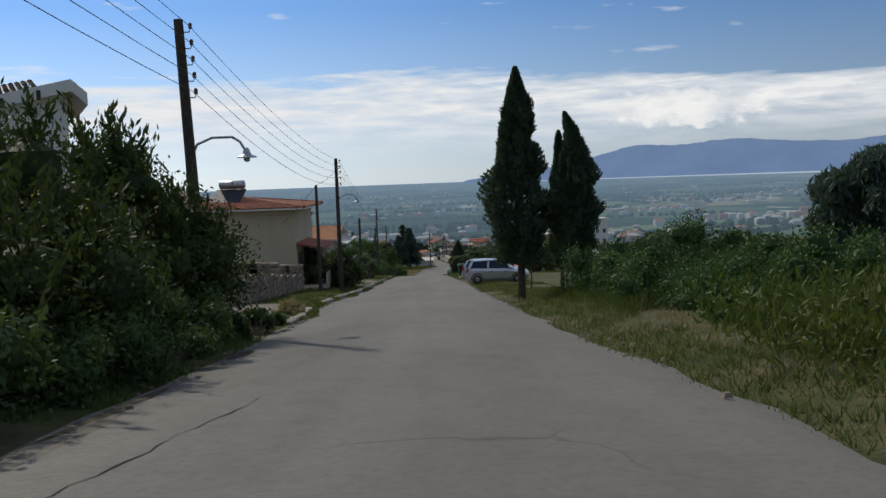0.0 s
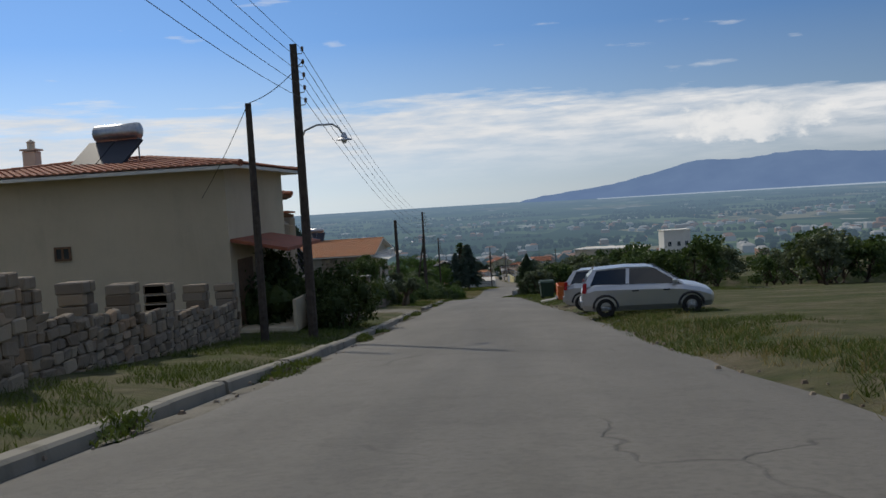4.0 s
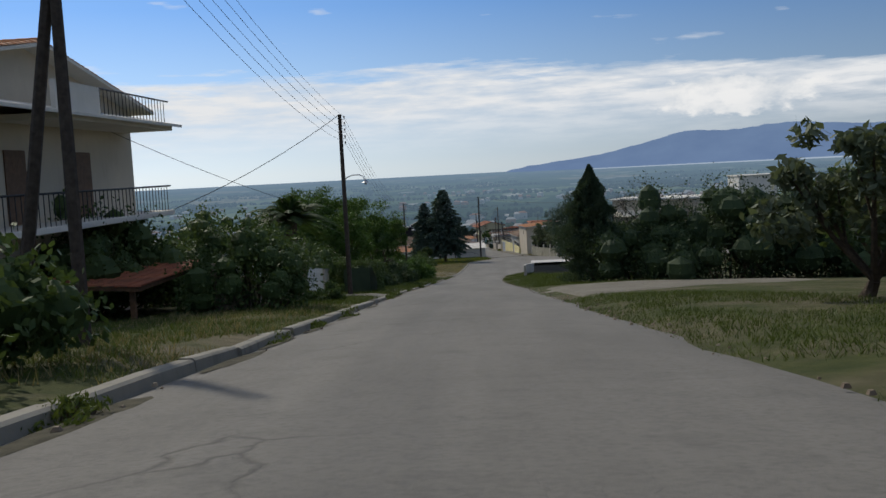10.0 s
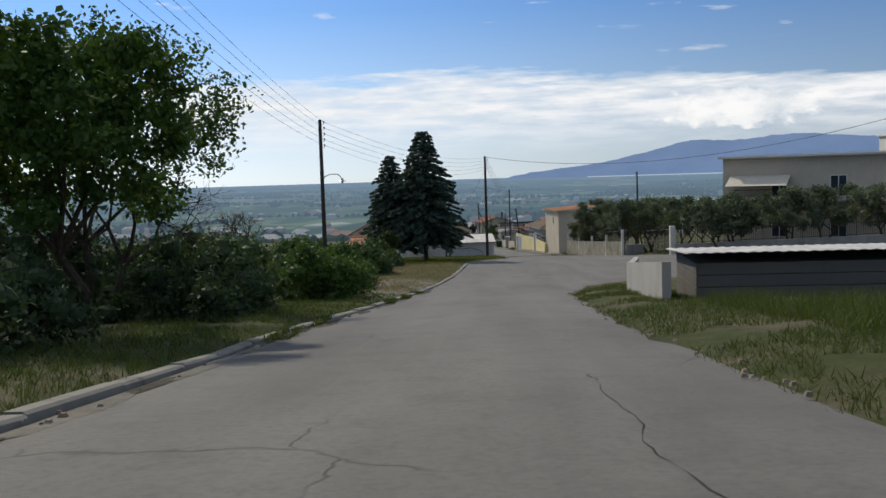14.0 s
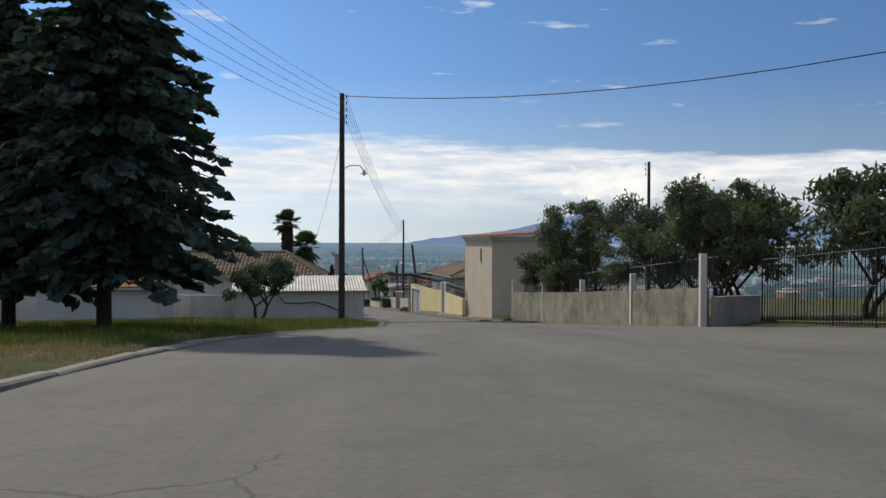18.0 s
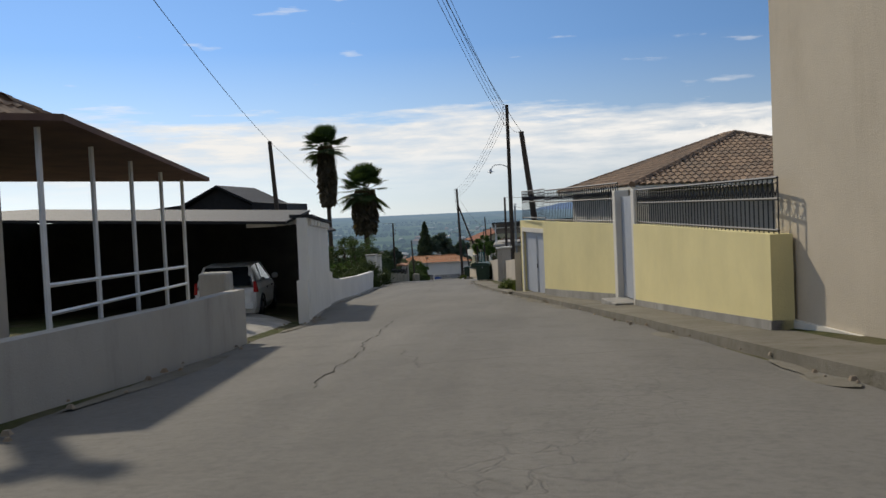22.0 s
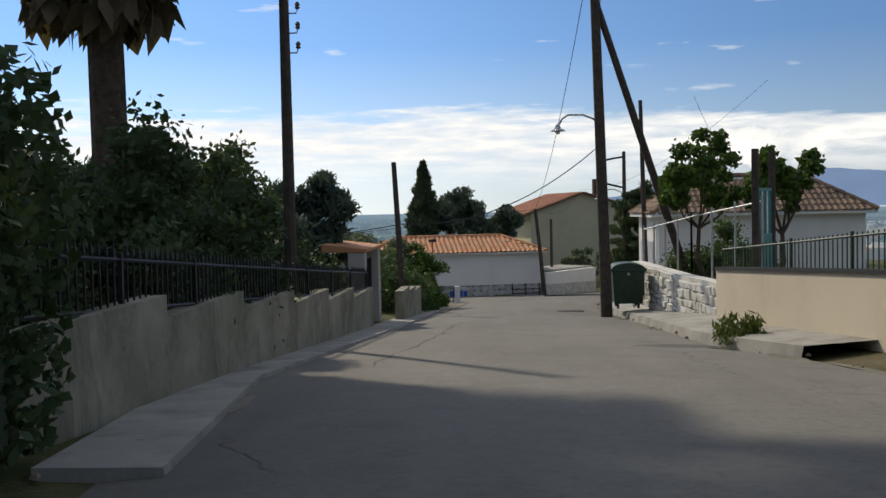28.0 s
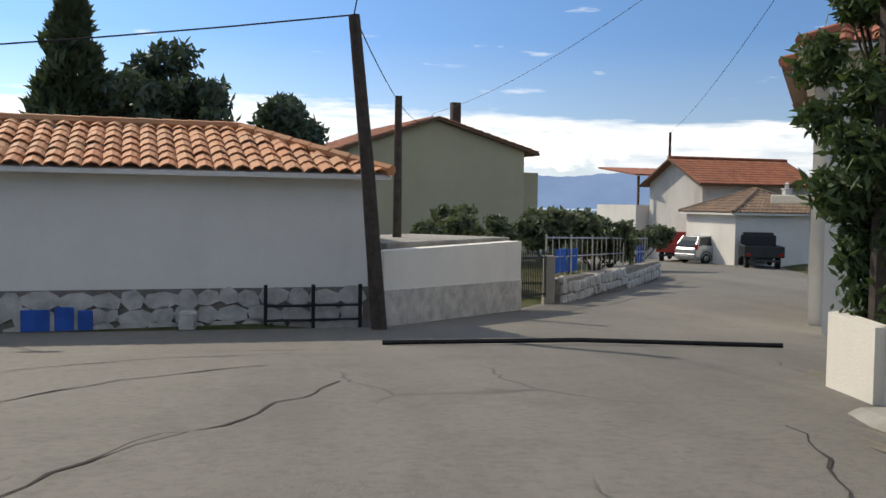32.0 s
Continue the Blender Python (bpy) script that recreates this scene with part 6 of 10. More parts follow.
# bushes on the bank
bush("broom_bush", stand(-5.3, 9.5), 3.2, 5.0, 2.7, "dense dark bush with yellow broom flowers at the kerb", F_BROOM, 1, 24000, 0.07, sprays=110, flowers=500)
bush("kerb_scrub", stand(-3.9, 11.0), 1.5, 7.0, 1.2, "low dark scrub spilling over the road edge", F_BUSH, 14, 12000, 0.06)
bush("kerb_scrub", stand(-3.75, 17.2), 1.0, 3.6, 0.55, "low tangle of weeds at the road edge", F_BUSH, 15, 3000, 0.07)
bush("broom_bush", stand(-6.5, 12.8), 4.0, 5.0, 3.75, "tall dark broom with thin upright shoots and yellow flowers", F_BROOM, 2, 26000, 0.07, sprays=260, flowers=1100)
bush("broom_bush", stand(-5.6, 16.4), 3.0, 3.6, 4.1, "tall dark broom with thin upright shoots and yellow flowers", F_BROOM, 3, 18000, 0.065, sprays=220, flowers=800)
bush("kerb_scrub", stand(-4.5, 5.0), 2.4, 5.0, 1.6, "dense dark low scrub at the kerb", F_BUSH, 4, 13000, 0.065)
bush("bramble_bush", stand(5.9, 22.0), 4.8, 7.5, 1.95, "wide mound of dark green brambles", F_BRAMBLE, 6, 34000, 0.055)
bush("bramble_bush", stand(6.6, 15.0), 4.6, 7.5, 1.65, "wide mound of dark green brambles", F_BRAMBLE, 7, 32000, 0.055)
bush("bramble_bush", stand(5.2, 27.0), 3.0, 4.0, 1.7, "mound of dark green brambles under the cypresses", F_BRAMBLE, 8, 14000, 0.06)
bush("tall_weeds", stand(5.6, 8.5), 4.0, 6.0, 0.85, "tall green weeds on the verge", F_GRASS, 16, 17000, 0.042, stretch=4.5, up=1.6, heart=0)
bush("tall_weeds", stand(8.2, 13.0), 3.0, 5.0, 1.2, "tall yellow-green weeds on the verge", F_YELLOW, 17, 10000, 0.04, stretch=4.0, up=1.4, heart=0)
broad_tree("pine_tree", stand(12.2, 26.0), 4.4, 2.2, "dark bushy pine tree above the brambles", F_CONIF, seed=9, leaves=15000, leaf=0.085, stretch=4.2, clumps=40, trunk_h=0.1, up=1.6)
bush("wild_shrub", stand(14.0, 25.0), 6.5, 5.0, 2.4, "dark evergreen scrub below the pine", F_CONIF, 18, 12000, 0.11)
broad_tree("pine_tree", stand(17.0, 33.0), 4.2, 2.6, "dark bushy pine tree above the brambles", F_CONIF, seed=10, leaves=9000, leaf=0.09, stretch=4.0, clumps=34, trunk_h=0.15, up=1.4)
cypress("cypress_tree", stand(2.38, 30.2), 7.35, 0.98, "tall ragged dark cypress beside the road", 11, 34000, 0.08, 0.16)
cypress("cypress_tree", stand(4.1, 33.6), 5.7, 0.5, "slim dark cypress between two wider ones", 12, 18000, 0.075, 0.18)
cypress("cypress_tree", stand(4.2, 29.9), 5.75, 0.6, "dark cypress with a bent tip", 13, 24000, 0.075, 0.16, -0.35, None, 0.55)

for k, (tx, ty) in enumerate(((9.5, 41.0), (13.5, 37.0), (14.5, 46.0))):
    bush("wild_shrub", stand(tx, ty), 5.5, 5.0, 2.1, "dark evergreen scrub behind the cypresses", F_THICKET, 660 + k, 8000, 0.1)

# posts and a small roadside shrine
for k, (sx, sy) in enumerate(((3.0, 39.0), (3.4, 38.2), (4.6, 37.6), (4.9, 38.6))):
    t = thing("wooden_stake", stand(sx, sy), "thin dark wooden stake in the grass", "stake", "stakes under the cypresses")
    g = Geo()
    g.tube([(0, 0, -0.2), (0.08 * (k % 2) - 0.04, 0, 1.0)], [0.035, 0.03], 6)
    part("post", g, POLEWOOD, t)
shrine = thing("roadside_shrine", stand(5.5, 36.0), "small white roadside shrine on a pedestal", "shrine")
g = Geo()
g.soft(-0.2, 0.2, -0.2, 0.2, -0.1, 0.95, 0.02)
part("pedestal", g, WHITE, shrine)
for sx in (-1, 1):
    for sy in (-1, 1):
        g = Geo()
        g.box(sx * 0.22 - 0.03, sx * 0.22 + 0.03, sy * 0.22 - 0.03, sy * 0.22 + 0.03, 0.955, 1.358)
        part("column", g, WHITE, shrine)
g = Geo()
g.box(-0.188, 0.188, 0.2, 0.24, 0.956, 1.355)
part("back_panel", g, WHITE, shrine)
g = Geo()
g.lathe([(0.36, 1.36), (0.36, 1.4), (0.27, 1.5), (0.12, 1.6), (0.05, 1.62), (0.05, 1.7), (0, 1.72)], 12)
part("dome", g, WHITE, shrine)

# parked cars
hatchback((3.05, 63.7, gz(3.0, 63.7)), -18, "silver five-door hatchback parked nose away from the road")
hatchback((3.15, 58.4, gz(3.1, 58.4)), -5, "silver five-door hatchback parked beside another like it")
pickup((3.6, 72.1, gz(3.6, 72.1) - 0.08), 0, "old orange pickup truck with a low deep bed", ORANGE, low=0.17)

# second house with stacked roofs and a picket fence
h2z = gz(-15.5, 72.0)
h2 = house("dark_gabled_house", (-15.6, 72.2, h2z), 14, 8.0, 10.0, 5.35, "two-storey house with stacked overhanging roofs in shade", TAN_WALL, "hip", TILE_RED, 0.65, 0.9, fascia=WOODBROWN)
g = Geo()
g.box(-4.0, 3.4, 5.003, 10.2, -1.0, 4.4)
part("lower_wing", g, TAN_WALL, h2)
g = Geo()
g.hexa([(-4.4, -5.0, 4.95), (4.95, -5.0, 4.38), (4.95, 11.3, 4.38), (-4.4, 11.3, 4.95), (-4.4, -5.0, 5.05), (4.95, -5.0, 4.5), (4.95, 11.3, 4.5), (-4.4, 11.3, 5.05)])
lr = part("lower_roof", g, WOODBROWN, h2)
g = Geo()
tile_slope(g, (5.0, -5.0, 4.52), (5.0, 11.3, 4.52), (3.9, 11.3, 4.59), (3.9, -5.0, 4.59))
part("roof_edge_tiles", g, TILE_RED, lr)
g = Geo()
for k in range(52):
    y = -5.0 + k * 0.3
    g.hexa([(4.3, y, 4.16), (4.9, y, 4.02), (4.9, y + 0.3, 4.02), (4.3, y + 0.3, 4.16), (4.3, y, 4.18), (4.9, y, 4.04), (4.9, y + 0.3, 4.04), (4.3, y + 0.3, 4.18)])
    g.tri((4.9, y, 4.03), (4.9, y + 0.3, 4.03), (4.9, y + 0.15, 3.9))
part("awning", g, AWNING, h2)
g = Geo()
g.soft(4.003, 5.3, -4.6, 10.6, 1.75, 1.9, 0.02)
bal = part("balcony", g, TAN_WALL, h2)
for zz in (2.2, 2.5, 2.85):
    g = Geo()
    g.tube([(5.25, -4.5, zz), (5.25, 10.5, zz), (4.1, 10.5, zz)], 0.022, 4)
    part("rail", g, IRON, bal)
for k in range(30):
    g = Geo()
    y = -4.5 + k * 0.517
    g.tube([(5.25, y, 1.9), (5.25, y, 2.85)], 0.016, 4)
    part("rail_post", g, IRON, bal)
for cy in (-4.3, 1.5, 7.0):
    g = Geo()
    g.soft(4.75, 5.0, cy - 0.15, cy + 0.15, 1.9, 4.36, 0.01)
    part("column", g, TAN_WALL, h2)
for wy in (-2.5, 3.0):
    g = Geo()
    g.box(4.003, 4.04, wy - 0.6, wy + 0.6, 1.95, 4.0)
    part("balcony_door", g, WOODBROWN, h2)
add_window(h2, -1.5, 2.2, 1.2, 1.6, -5.0, frame_mat=WOODBROWN)


def picket_fence(path, label, h=0.95, base=0.35):
    t = wall_run("picket_fence", path, base, 0.2, GREY_WALL, label, category="fence")
    o = path[0]
    z0 = gz(*o)
    for a, b in zip(path, path[1:]):
        av, bv = Vector(a), Vector(b)
        ln = (bv - av).length
        n = int(ln / 0.17)
        ang = math.atan2((bv - av).y, (bv - av).x)
        for hh in (0.2, 0.7):
            g = Geo()
            za, zb = gz(*av) - z0 + base + hh, gz(*bv) - z0 + base + hh
            d = Vector((-math.sin(ang), math.cos(ang), 0)) * 0.02
            p, q = Vector((*(av - Vector(o)), za)), Vector((*(bv - Vector(o)), zb))
            up = Vector((0, 0, 0.07))
            g.hexa([p - d, q - d, q + d, p + d, p - d + up, q - d + up, q + d + up, p + d + up])
            part("rail", g, WOODGREY, t)
        for k in range(n):
            p = av.lerp(bv, (k + 0.5) / n)
            z = gz(*p) - z0 + base + 0.04
            g = Geo()
            m = Matrix.Translation((p.x - o[0], p.y - o[1], z)) @ Matrix.Rotation(ang, 4, "Z")
            g.box(-0.05, 0.05, -0.045, -0.022, 0, h - 0.1, m)
            i = len(g.v)
            g.v += [tuple(m @ Vector(c)) for c in ((-0.05, -0.045, h - 0.1), (0.05, -0.045, h - 0.1), (0, -0.045, h), (-0.05, -0.022, h - 0.1), (0.05, -0.022, h - 0.1), (0, -0.022, h))]
            g.f += [(i, i + 1, i + 2), (i + 5, i + 4, i + 3), (i, i + 2, i + 5, i + 3), (i + 1, i + 4, i + 5, i + 2)]
            part("picket", g, WOODGREY, t)
    return t


picket_fence([(-7.6, 62.0), (-7.9, 68.0)], "weathered pale picket fence beside a path", base=0.05)
picket_fence([(-7.95, 69.0), (-9.0, 75.0)], "weathered pale picket fence beside a path", base=0.05)
for gx, gy in ((-7.92, 68.5), (-8.8, 75.9), (-8.55, 80.5)):
    t = thing("gate_pillar", stand(gx, gy), "square brown gate pillar", "pillar", "gate pillars")
    g = Geo()
    g.soft(-0.22, 0.22, -0.22, 0.22, -0.2, 1.8, 0.02)
    part("shaft", g, BROWNSTONE, t)
    g = Geo()
    g.soft(-0.28, 0.28, -0.28, 0.28, 1.803, 1.88, 0.02)
    part("cap", g, CONCRETE, t)
pal = thing("wooden_pallet", stand(-7.0, 64.6), "pale wooden pallet leaning at the kerb", "pallet")
for k in range(8):
    g = Geo()
    g.box(-0.6 + k * 0.155, -0.49 + k * 0.155, -0.5, 0.5, 0.20 + 0.0, 0.222)
    part("slat", g, WOODGREY, pal)
for yy in (-0.45, -0.02, 0.4):
    g = Geo()
    g.box(-0.6, 0.6, yy, yy + 0.08, 0.02, 0.198)
    part("runner", g, WOODGREY, pal)
bars_fence("iron_gate", [(-8.75, 76.2), (-8.6, 80.2)], 1.4, "dark iron driveway gate between pillars", IRON, 0.12)
wall_run("garden_wall", [(-8.7, 81.0), (-8.7, 88.5), (-8.9, 97.0)], 0.5, 0.22, BROWNSTONE, "low grey garden wall under shrubs")
for k, (tx, ty, ww, hh) in enumerate(((-9.7, 83.4, 2.2, 2.3), (-10.0, 87.6, 2.6, 1.9), (-9.8, 91.8, 2.4, 2.4), (-10.2, 95.6, 2.8, 1.8), (-8.0, 94.0, 1.2, 0.9))):
    bush("garden_shrub", stand(tx, ty), ww, 4.6, hh, "dark garden shrubs leaning over a low wall", F_OLIVE if k == 2 else F_BUSH, 690 + k, 9000, 0.085, sprays=40)
bush("broom_bush", stand(-9.6, 61.0), 3.5, 5.0, 3.6, "tall dark bush with yellow flowers", F_BROOM, 21, 8000, 0.12)
bush("broom_bush", stand(-6.4, 59.5), 2.0, 3.5, 2.4, "dark bush with yellow flowers at the kerb", F_BROOM, 22, 5000, 0.11)
bush("garden_shrub", stand(-10.5, 70.5), 3.5, 6.0, 2.4, "dark garden shrubs behind the picket fence", F_BUSH, 23, 6000, 0.12)
bush("garden_shrub", stand(-10.8, 78.5), 3.0, 6.0, 2.0, "dark garden shrubs behind the gate", F_BUSH, 24, 5000, 0.12)
broad_tree("araucaria_tree", stand(-15.5, 92.0), 6.0, 1.3, "slender dark tree with tufted branches", F_CONIF, seed=25, leaves=2500, leaf=0.16, clumps=20, trunk_h=0.2)
broad_tree("garden_tree", stand(-9.6, 86.5), 3.4, 1.5, "small dense garden tree over a wall", F_BUSH, seed=26, leaves=8000, leaf=0.075, clumps=26, trunk_h=0.2)
broad_tree("garden_tree", stand(-7.4, 88.5), 2.2, 0.9, "small grey olive tree at the kerb", F_OLIVE, seed=27, leaves=6000, leaf=0.06, stretch=3.0, clumps=18, trunk_h=0.3)

# stone-faced house with orange tiles
h3 = house("stone_house", (-21.7, 146.0, -14.2), 0, 10.6, 16.0, 6.2, "stone-faced house with an orange tiled roof and balconies", CREAM, "gable", TILE_ORANGE, 1.45, 0.7, fascia=TRIM, deep=2.5)
g = Geo()
g.box(-5.3, 4.3, -8.16, -8.003, -2.0, 6.0)
sf = part("stone_facing", g, MORTAR, h3)
stones_on(sf, (-0.3, -8.17), (4.3, -8.17), 1.2, 6.0, 6.0, -1, np.random.default_rng(77), 0.42, None, 180)
for z0, y0, y1 in ((2.3, -8.6, 7.0), (5.35, -2.0, 7.4)):
    g = Geo()
    g.soft(5.303, 7.1, y0, y1, z0, z0 + 0.18, 0.02)
    b3 = part("balcony", g, TRIM, h3)
    g = Geo()
    g.box(6.95, 7.08, y0 + 0.02, y0 + 3.0, z0 + 0.182, z0 + 1.05)
    part("parapet", g, TRIM, b3)
    for k in range(int((y1 - y0 - 3.2) / 0.3)):
        g = Geo()
        y = y0 + 3.2 + k * 0.3
        g.tube([(7.0, y, z0 + 0.18), (7.0, y, z0 + 1.05)], 0.014, 4)
        part("baluster", g, IRON, b3)
    g = Geo()
    g.tube([(7.0, y0 + 3.0, z0 + 1.05), (7.0, y1, z0 + 1.05)], 0.03, 4)
    part("rail", g, IRON, b3)
g = Geo()
g.hexa([(5.3, -8.0, 5.9), (7.4, -8.0, 5.45), (7.4, 7.6, 5.45), (5.3, 7.6, 5.9), (5.3, -8.0, 6.0), (7.4, -8.0, 5.55), (7.4, 7.6, 5.55), (5.3, 7.6, 6.0)])
part("eave_canopy", g, TRIM, h3)
for wy in (-5.5, -1.0, 3.5):
    g = Geo()
    g.box(5.303, 5.34, wy - 0.6, wy + 0.6, 2.5, 4.6)
    part("balcony_door", g, WOODBROWN, h3)
solar_heater((-24.1, 146.4, -14.2 + 7.7), 0)
bush("wild_shrub", stand(-10.8, 128.0), 4.5, 5.0, 2.9, "big dark wild shrub on the verge", F_BUSH, 31, 9000, 0.12)
bush("wild_shrub", stand(-10.6, 121.0), 4.0, 4.5, 2.6, "big reddish dark wild shrub on the verge", F_BUSH, 32, 7000, 0.12)
bush("wild_shrub", stand(-10.6, 148.2), 3.4, 5.0, 3.3, "big round dark shrub on the verge", F_BUSH, 33, 11000, 0.1)
bush("wild_shrub", stand(-9.6, 155.5), 1.6, 2.4, 0.8, "low dark shrub under the stone wall", F_BUSH, 34, 3000, 0.1)
wall_run("garden_wall", [(-7.4, 90.5, 0.75), (-8.3, 97.0, 0.8), (-9.0, 99.0, 0.75)], 0.75, 0.25, BROWNSTONE, "low dark brick-red garden wall on the verge")

# rubbish bin, tractor, hedgerow trees on the other side
dumpster(stand(1.55, 90.2), 5, "dark green wheeled rubbish bin on the grass verge", 0.85, 0.8, 1.15)
for k, (tx, ty, hh, sp) in enumerate(((6.0, 100.0, 2.6, 2.0), (10.0, 104.0, 3.2, 2.3), (4.0, 128.0, 3.0, 1.8), (2.2, 122.0, 2.4, 1.5), (7.5, 122.0, 3.3, 2.2), (12.0, 116.0, 3.4, 2.5), (16.0, 108.0, 3.6, 2.6), (18.0, 124.0, 4.0, 2.8), (9.0, 134.0, 3.8, 2.4), (4.2, 138.0, 3.6, 2.0), (14.0, 140.0, 4.2, 2.8), (22.0, 136.0, 4.4, 3.0), (24.0, 112.0, 4.0, 2.8))):
    broad_tree("olive_tree", stand(tx, ty), hh, sp, "dark green olive tree in a roadside grove", F_OLIVE if k % 3 == 0 else F_BUSH, seed=40 + k, leaves=3800, leaf=0.15, stretch=2.2, clumps=40, trunk_h=0.1, group="roadside olive grove")
rg = np.random.default_rng(88)
for k in range(26):
    tx, ty = 7.0 + 30 * rg.random(), 98 + 60 * rg.random()
    if tx < 13 and ty < 114:
        continue
    broad_tree("olive_tree", stand(tx, ty), rg.uniform(3.4, 5.0), rg.uniform(2.2, 3.0), "dark green olive tree in a roadside grove", F_BUSH if k % 4 else F_OLIVE, seed=700 + k, leaves=1500, leaf=0.24, stretch=2.0, clumps=34, trunk_h=0.08, group="roadside olive grove")
fb = house("white_block", (47.5, 303.0, -31.0), 5, 7.5, 6.0, 15.6, "tall white apartment block beyond the groves", WHITE, "flat", TRIM, eave=0.2)
for fz_ in (8.0, 11.2):
    for fx in (-2.2, 0.4, 2.6):
        add_window(fb, fx, fz_, 1.0, 1.4, -3.0, sill=False)
tr = thing("tractor", stand(9.5, 108.0), "old yellow tractor parked in the grass", "tractor", "", 185)
g = Geo()
g.soft(0.2, 1.9, -0.35, 0.35, 0.65, 1.15, 0.06)
part("bonnet", g, YELPAINT, tr)
g = Geo()
g.soft(-1.0, 0.2, -0.5, 0.5, 0.6, 0.95, 0.05)
part("body", g, YELPAINT, tr)
g = Geo()
for cx, cy in ((-0.9, -0.5), (-0.9, 0.5), (0.15, -0.5), (0.15, 0.5)):
    g.tube([(cx, cy, 0.9), (cx, cy, 2.0)], 0.03, 5)
g.soft(-1.0, 0.3, -0.6, 0.6, 2.0, 2.08, 0.02)
part("cab_frame", g, YELPAINT, tr)
for s in (-1, 1):
    wheel(tr, -0.6, s * 0.75, 0.62, 0.62, 0.34, YELPAINT)
    wheel(tr, 1.5, s * 0.6, 0.36, 0.36, 0.22, YELPAINT)
trl = thing("farm_trailer", stand(7.0, 110.5), "dark flatbed farm trailer", "trailer", "", 178)
g = Geo()
g.soft(-1.8, 1.6, -0.8, 0.8, 0.55, 0.75, 0.02)
part("bed", g, PLASTIC, trl)
for s in (-1, 1):
    wheel(trl, -0.4, s * 0.75, 0.32, 0.32, 0.2)
cypress("cypress_tree", stand(2.2, 169.2), 6.2, 1.75, "broad dense dark cypress beside the road", 61, 46000, 0.075, 0.01, 0, F_CYP, 0.3)
for k, (tx, ty, ww, hh) in enumerate(((5.2, 167.5, 5.0, 5.0), (8.6, 166.5, 6.0, 5.3), (12.5, 167.0, 6.0, 5.6), (16.5, 166.0, 6.0, 5.2))):
    bush("evergreen_thicket", stand(tx, ty), ww, ww, hh, "dense dark evergreen thicket beside the road", F_THICKET, 670 + k, 11000, 0.12, sprays=40)
bare_tree("bare_tree", stand(7.0, 176.0), 7.0, "leafless tree above the cypresses", 64)
broad_tree("pine_tree", stand(3.5, 185.6), 6.0, 2.7, "dark pine tree with open sprays over the verge", F_CONIF, seed=65, leaves=24000, leaf=0.05, stretch=5.0, clumps=64, trunk_h=0.15, up=0.4)

# white house with balconies and a red lean-to roof
lean = thing("lean_to_roof", on(-16.2, 147.5), "old red tiled lean-to roof on timber posts", "outbuilding", "", 0)
g = Geo()
g.hexa([(-3.4, -3.4, 1.5), (3.4, -3.4, 1.1), (3.4, 3.4, 1.1), (-3.4, 3.4, 1.5), (-3.4, -3.4, 1.6), (3.4, -3.4, 1.2), (3.4, 3.4, 1.2), (-3.4, 3.4, 1.6)])
part("roof_deck", g, WOODBROWN, lean)
g = Geo()
tile_slope(g, (3.45, -3.45, 1.2), (3.45, 3.45, 1.2), (-3.4, 3.45, 1.62), (-3.4, -3.45, 1.62))
part("roof_tiles", g, TILE_RED, lean)
for cx in (-3.1, 3.1):
    for cy in (-3.1, 3.1):
        g = Geo()
        g.box(cx - 0.07, cx + 0.07, cy - 0.07, cy + 0.07, -0.3, 1.12)
        part("post", g, WOODBROWN, lean)

# garden front with stone wall, globes and white gate
rubble_wall([(-11.2, 146.6), (-11.3, 152.9), (-11.4, 159.2)], 0.95, 1.5, 6.3, "stone garden wall with square piers", 7, 0.3, 260)
bars_fence("white_railing", [(-11.2, 146.9), (-11.3, 152.6)], 0.75, "white iron railing on the stone wall", WHITEMETAL, 0.14, 0.012, lift=0.95)
bars_fence("white_railing", [(-11.3, 153.2), (-11.4, 158.9)], 0.75, "white iron railing on the stone wall", WHITEMETAL, 0.14, 0.012, lift=0.95)
bars_fence("white_gate", [(-11.4, 159.6), (-11.7, 166.2)], 1.3, "white iron sliding gate", WHITEMETAL, 0.15, 0.014, (0.1, 0.5, 0.92))
for gx, gy in ((-11.3, 152.9), (-11.4, 159.2)):
    t = thing("globe_lamp", (gx, gy, gz(gx, gy) + 1.53), "white glass globe lamp on a stone pier", "garden lamp", "globe lamps")
    g = Geo()
    g.lathe([(0.05, 0), (0.04, 0.18), (0.07, 0.2)], 8)
    part("stem", g, IRON, t)
    g = Geo()
    g.lathe([(0.07, 0.2), (0.14, 0.27), (0.16, 0.36), (0.13, 0.46), (0.06, 0.51), (0, 0.52)], 12)
    part("globe", g, WHITEMETAL, t, flat=False)
wall_run("garden_wall", [(-11.8, 166.6), (-12.4, 171.5)], 1.3, 0.25, TAN_WALL, "tan garden wall past the gate", cap=CONCRETE)
date_palm("date_palm", stand(-12.9, 164.8), 3.7, 2.75, "bushy date palm in a garden", 71)
for k, (tx, ty, ww, hh) in enumerate(((-15.0, 157.0, 5.0, 4.2), (-14.6, 170.5, 4.0, 4.0), (-16.5, 148.5, 5.0, 4.4), (-16.5, 163.0, 5.0, 4.6), (-13.4, 176.0, 3.0, 3.2))):
    bush("garden_thicket", stand(tx, ty), ww, ww * 1.3, hh, "dense dark garden shrubs and small trees", F_BUSH, 600 + k, 9000, 0.13)
hedge("clipped_hedge", [(-10.5, 170.0), (-10.8, 175.5)], 2.2, 1.7, "clipped dark green hedge at the kerb", F_BUSH, 72)
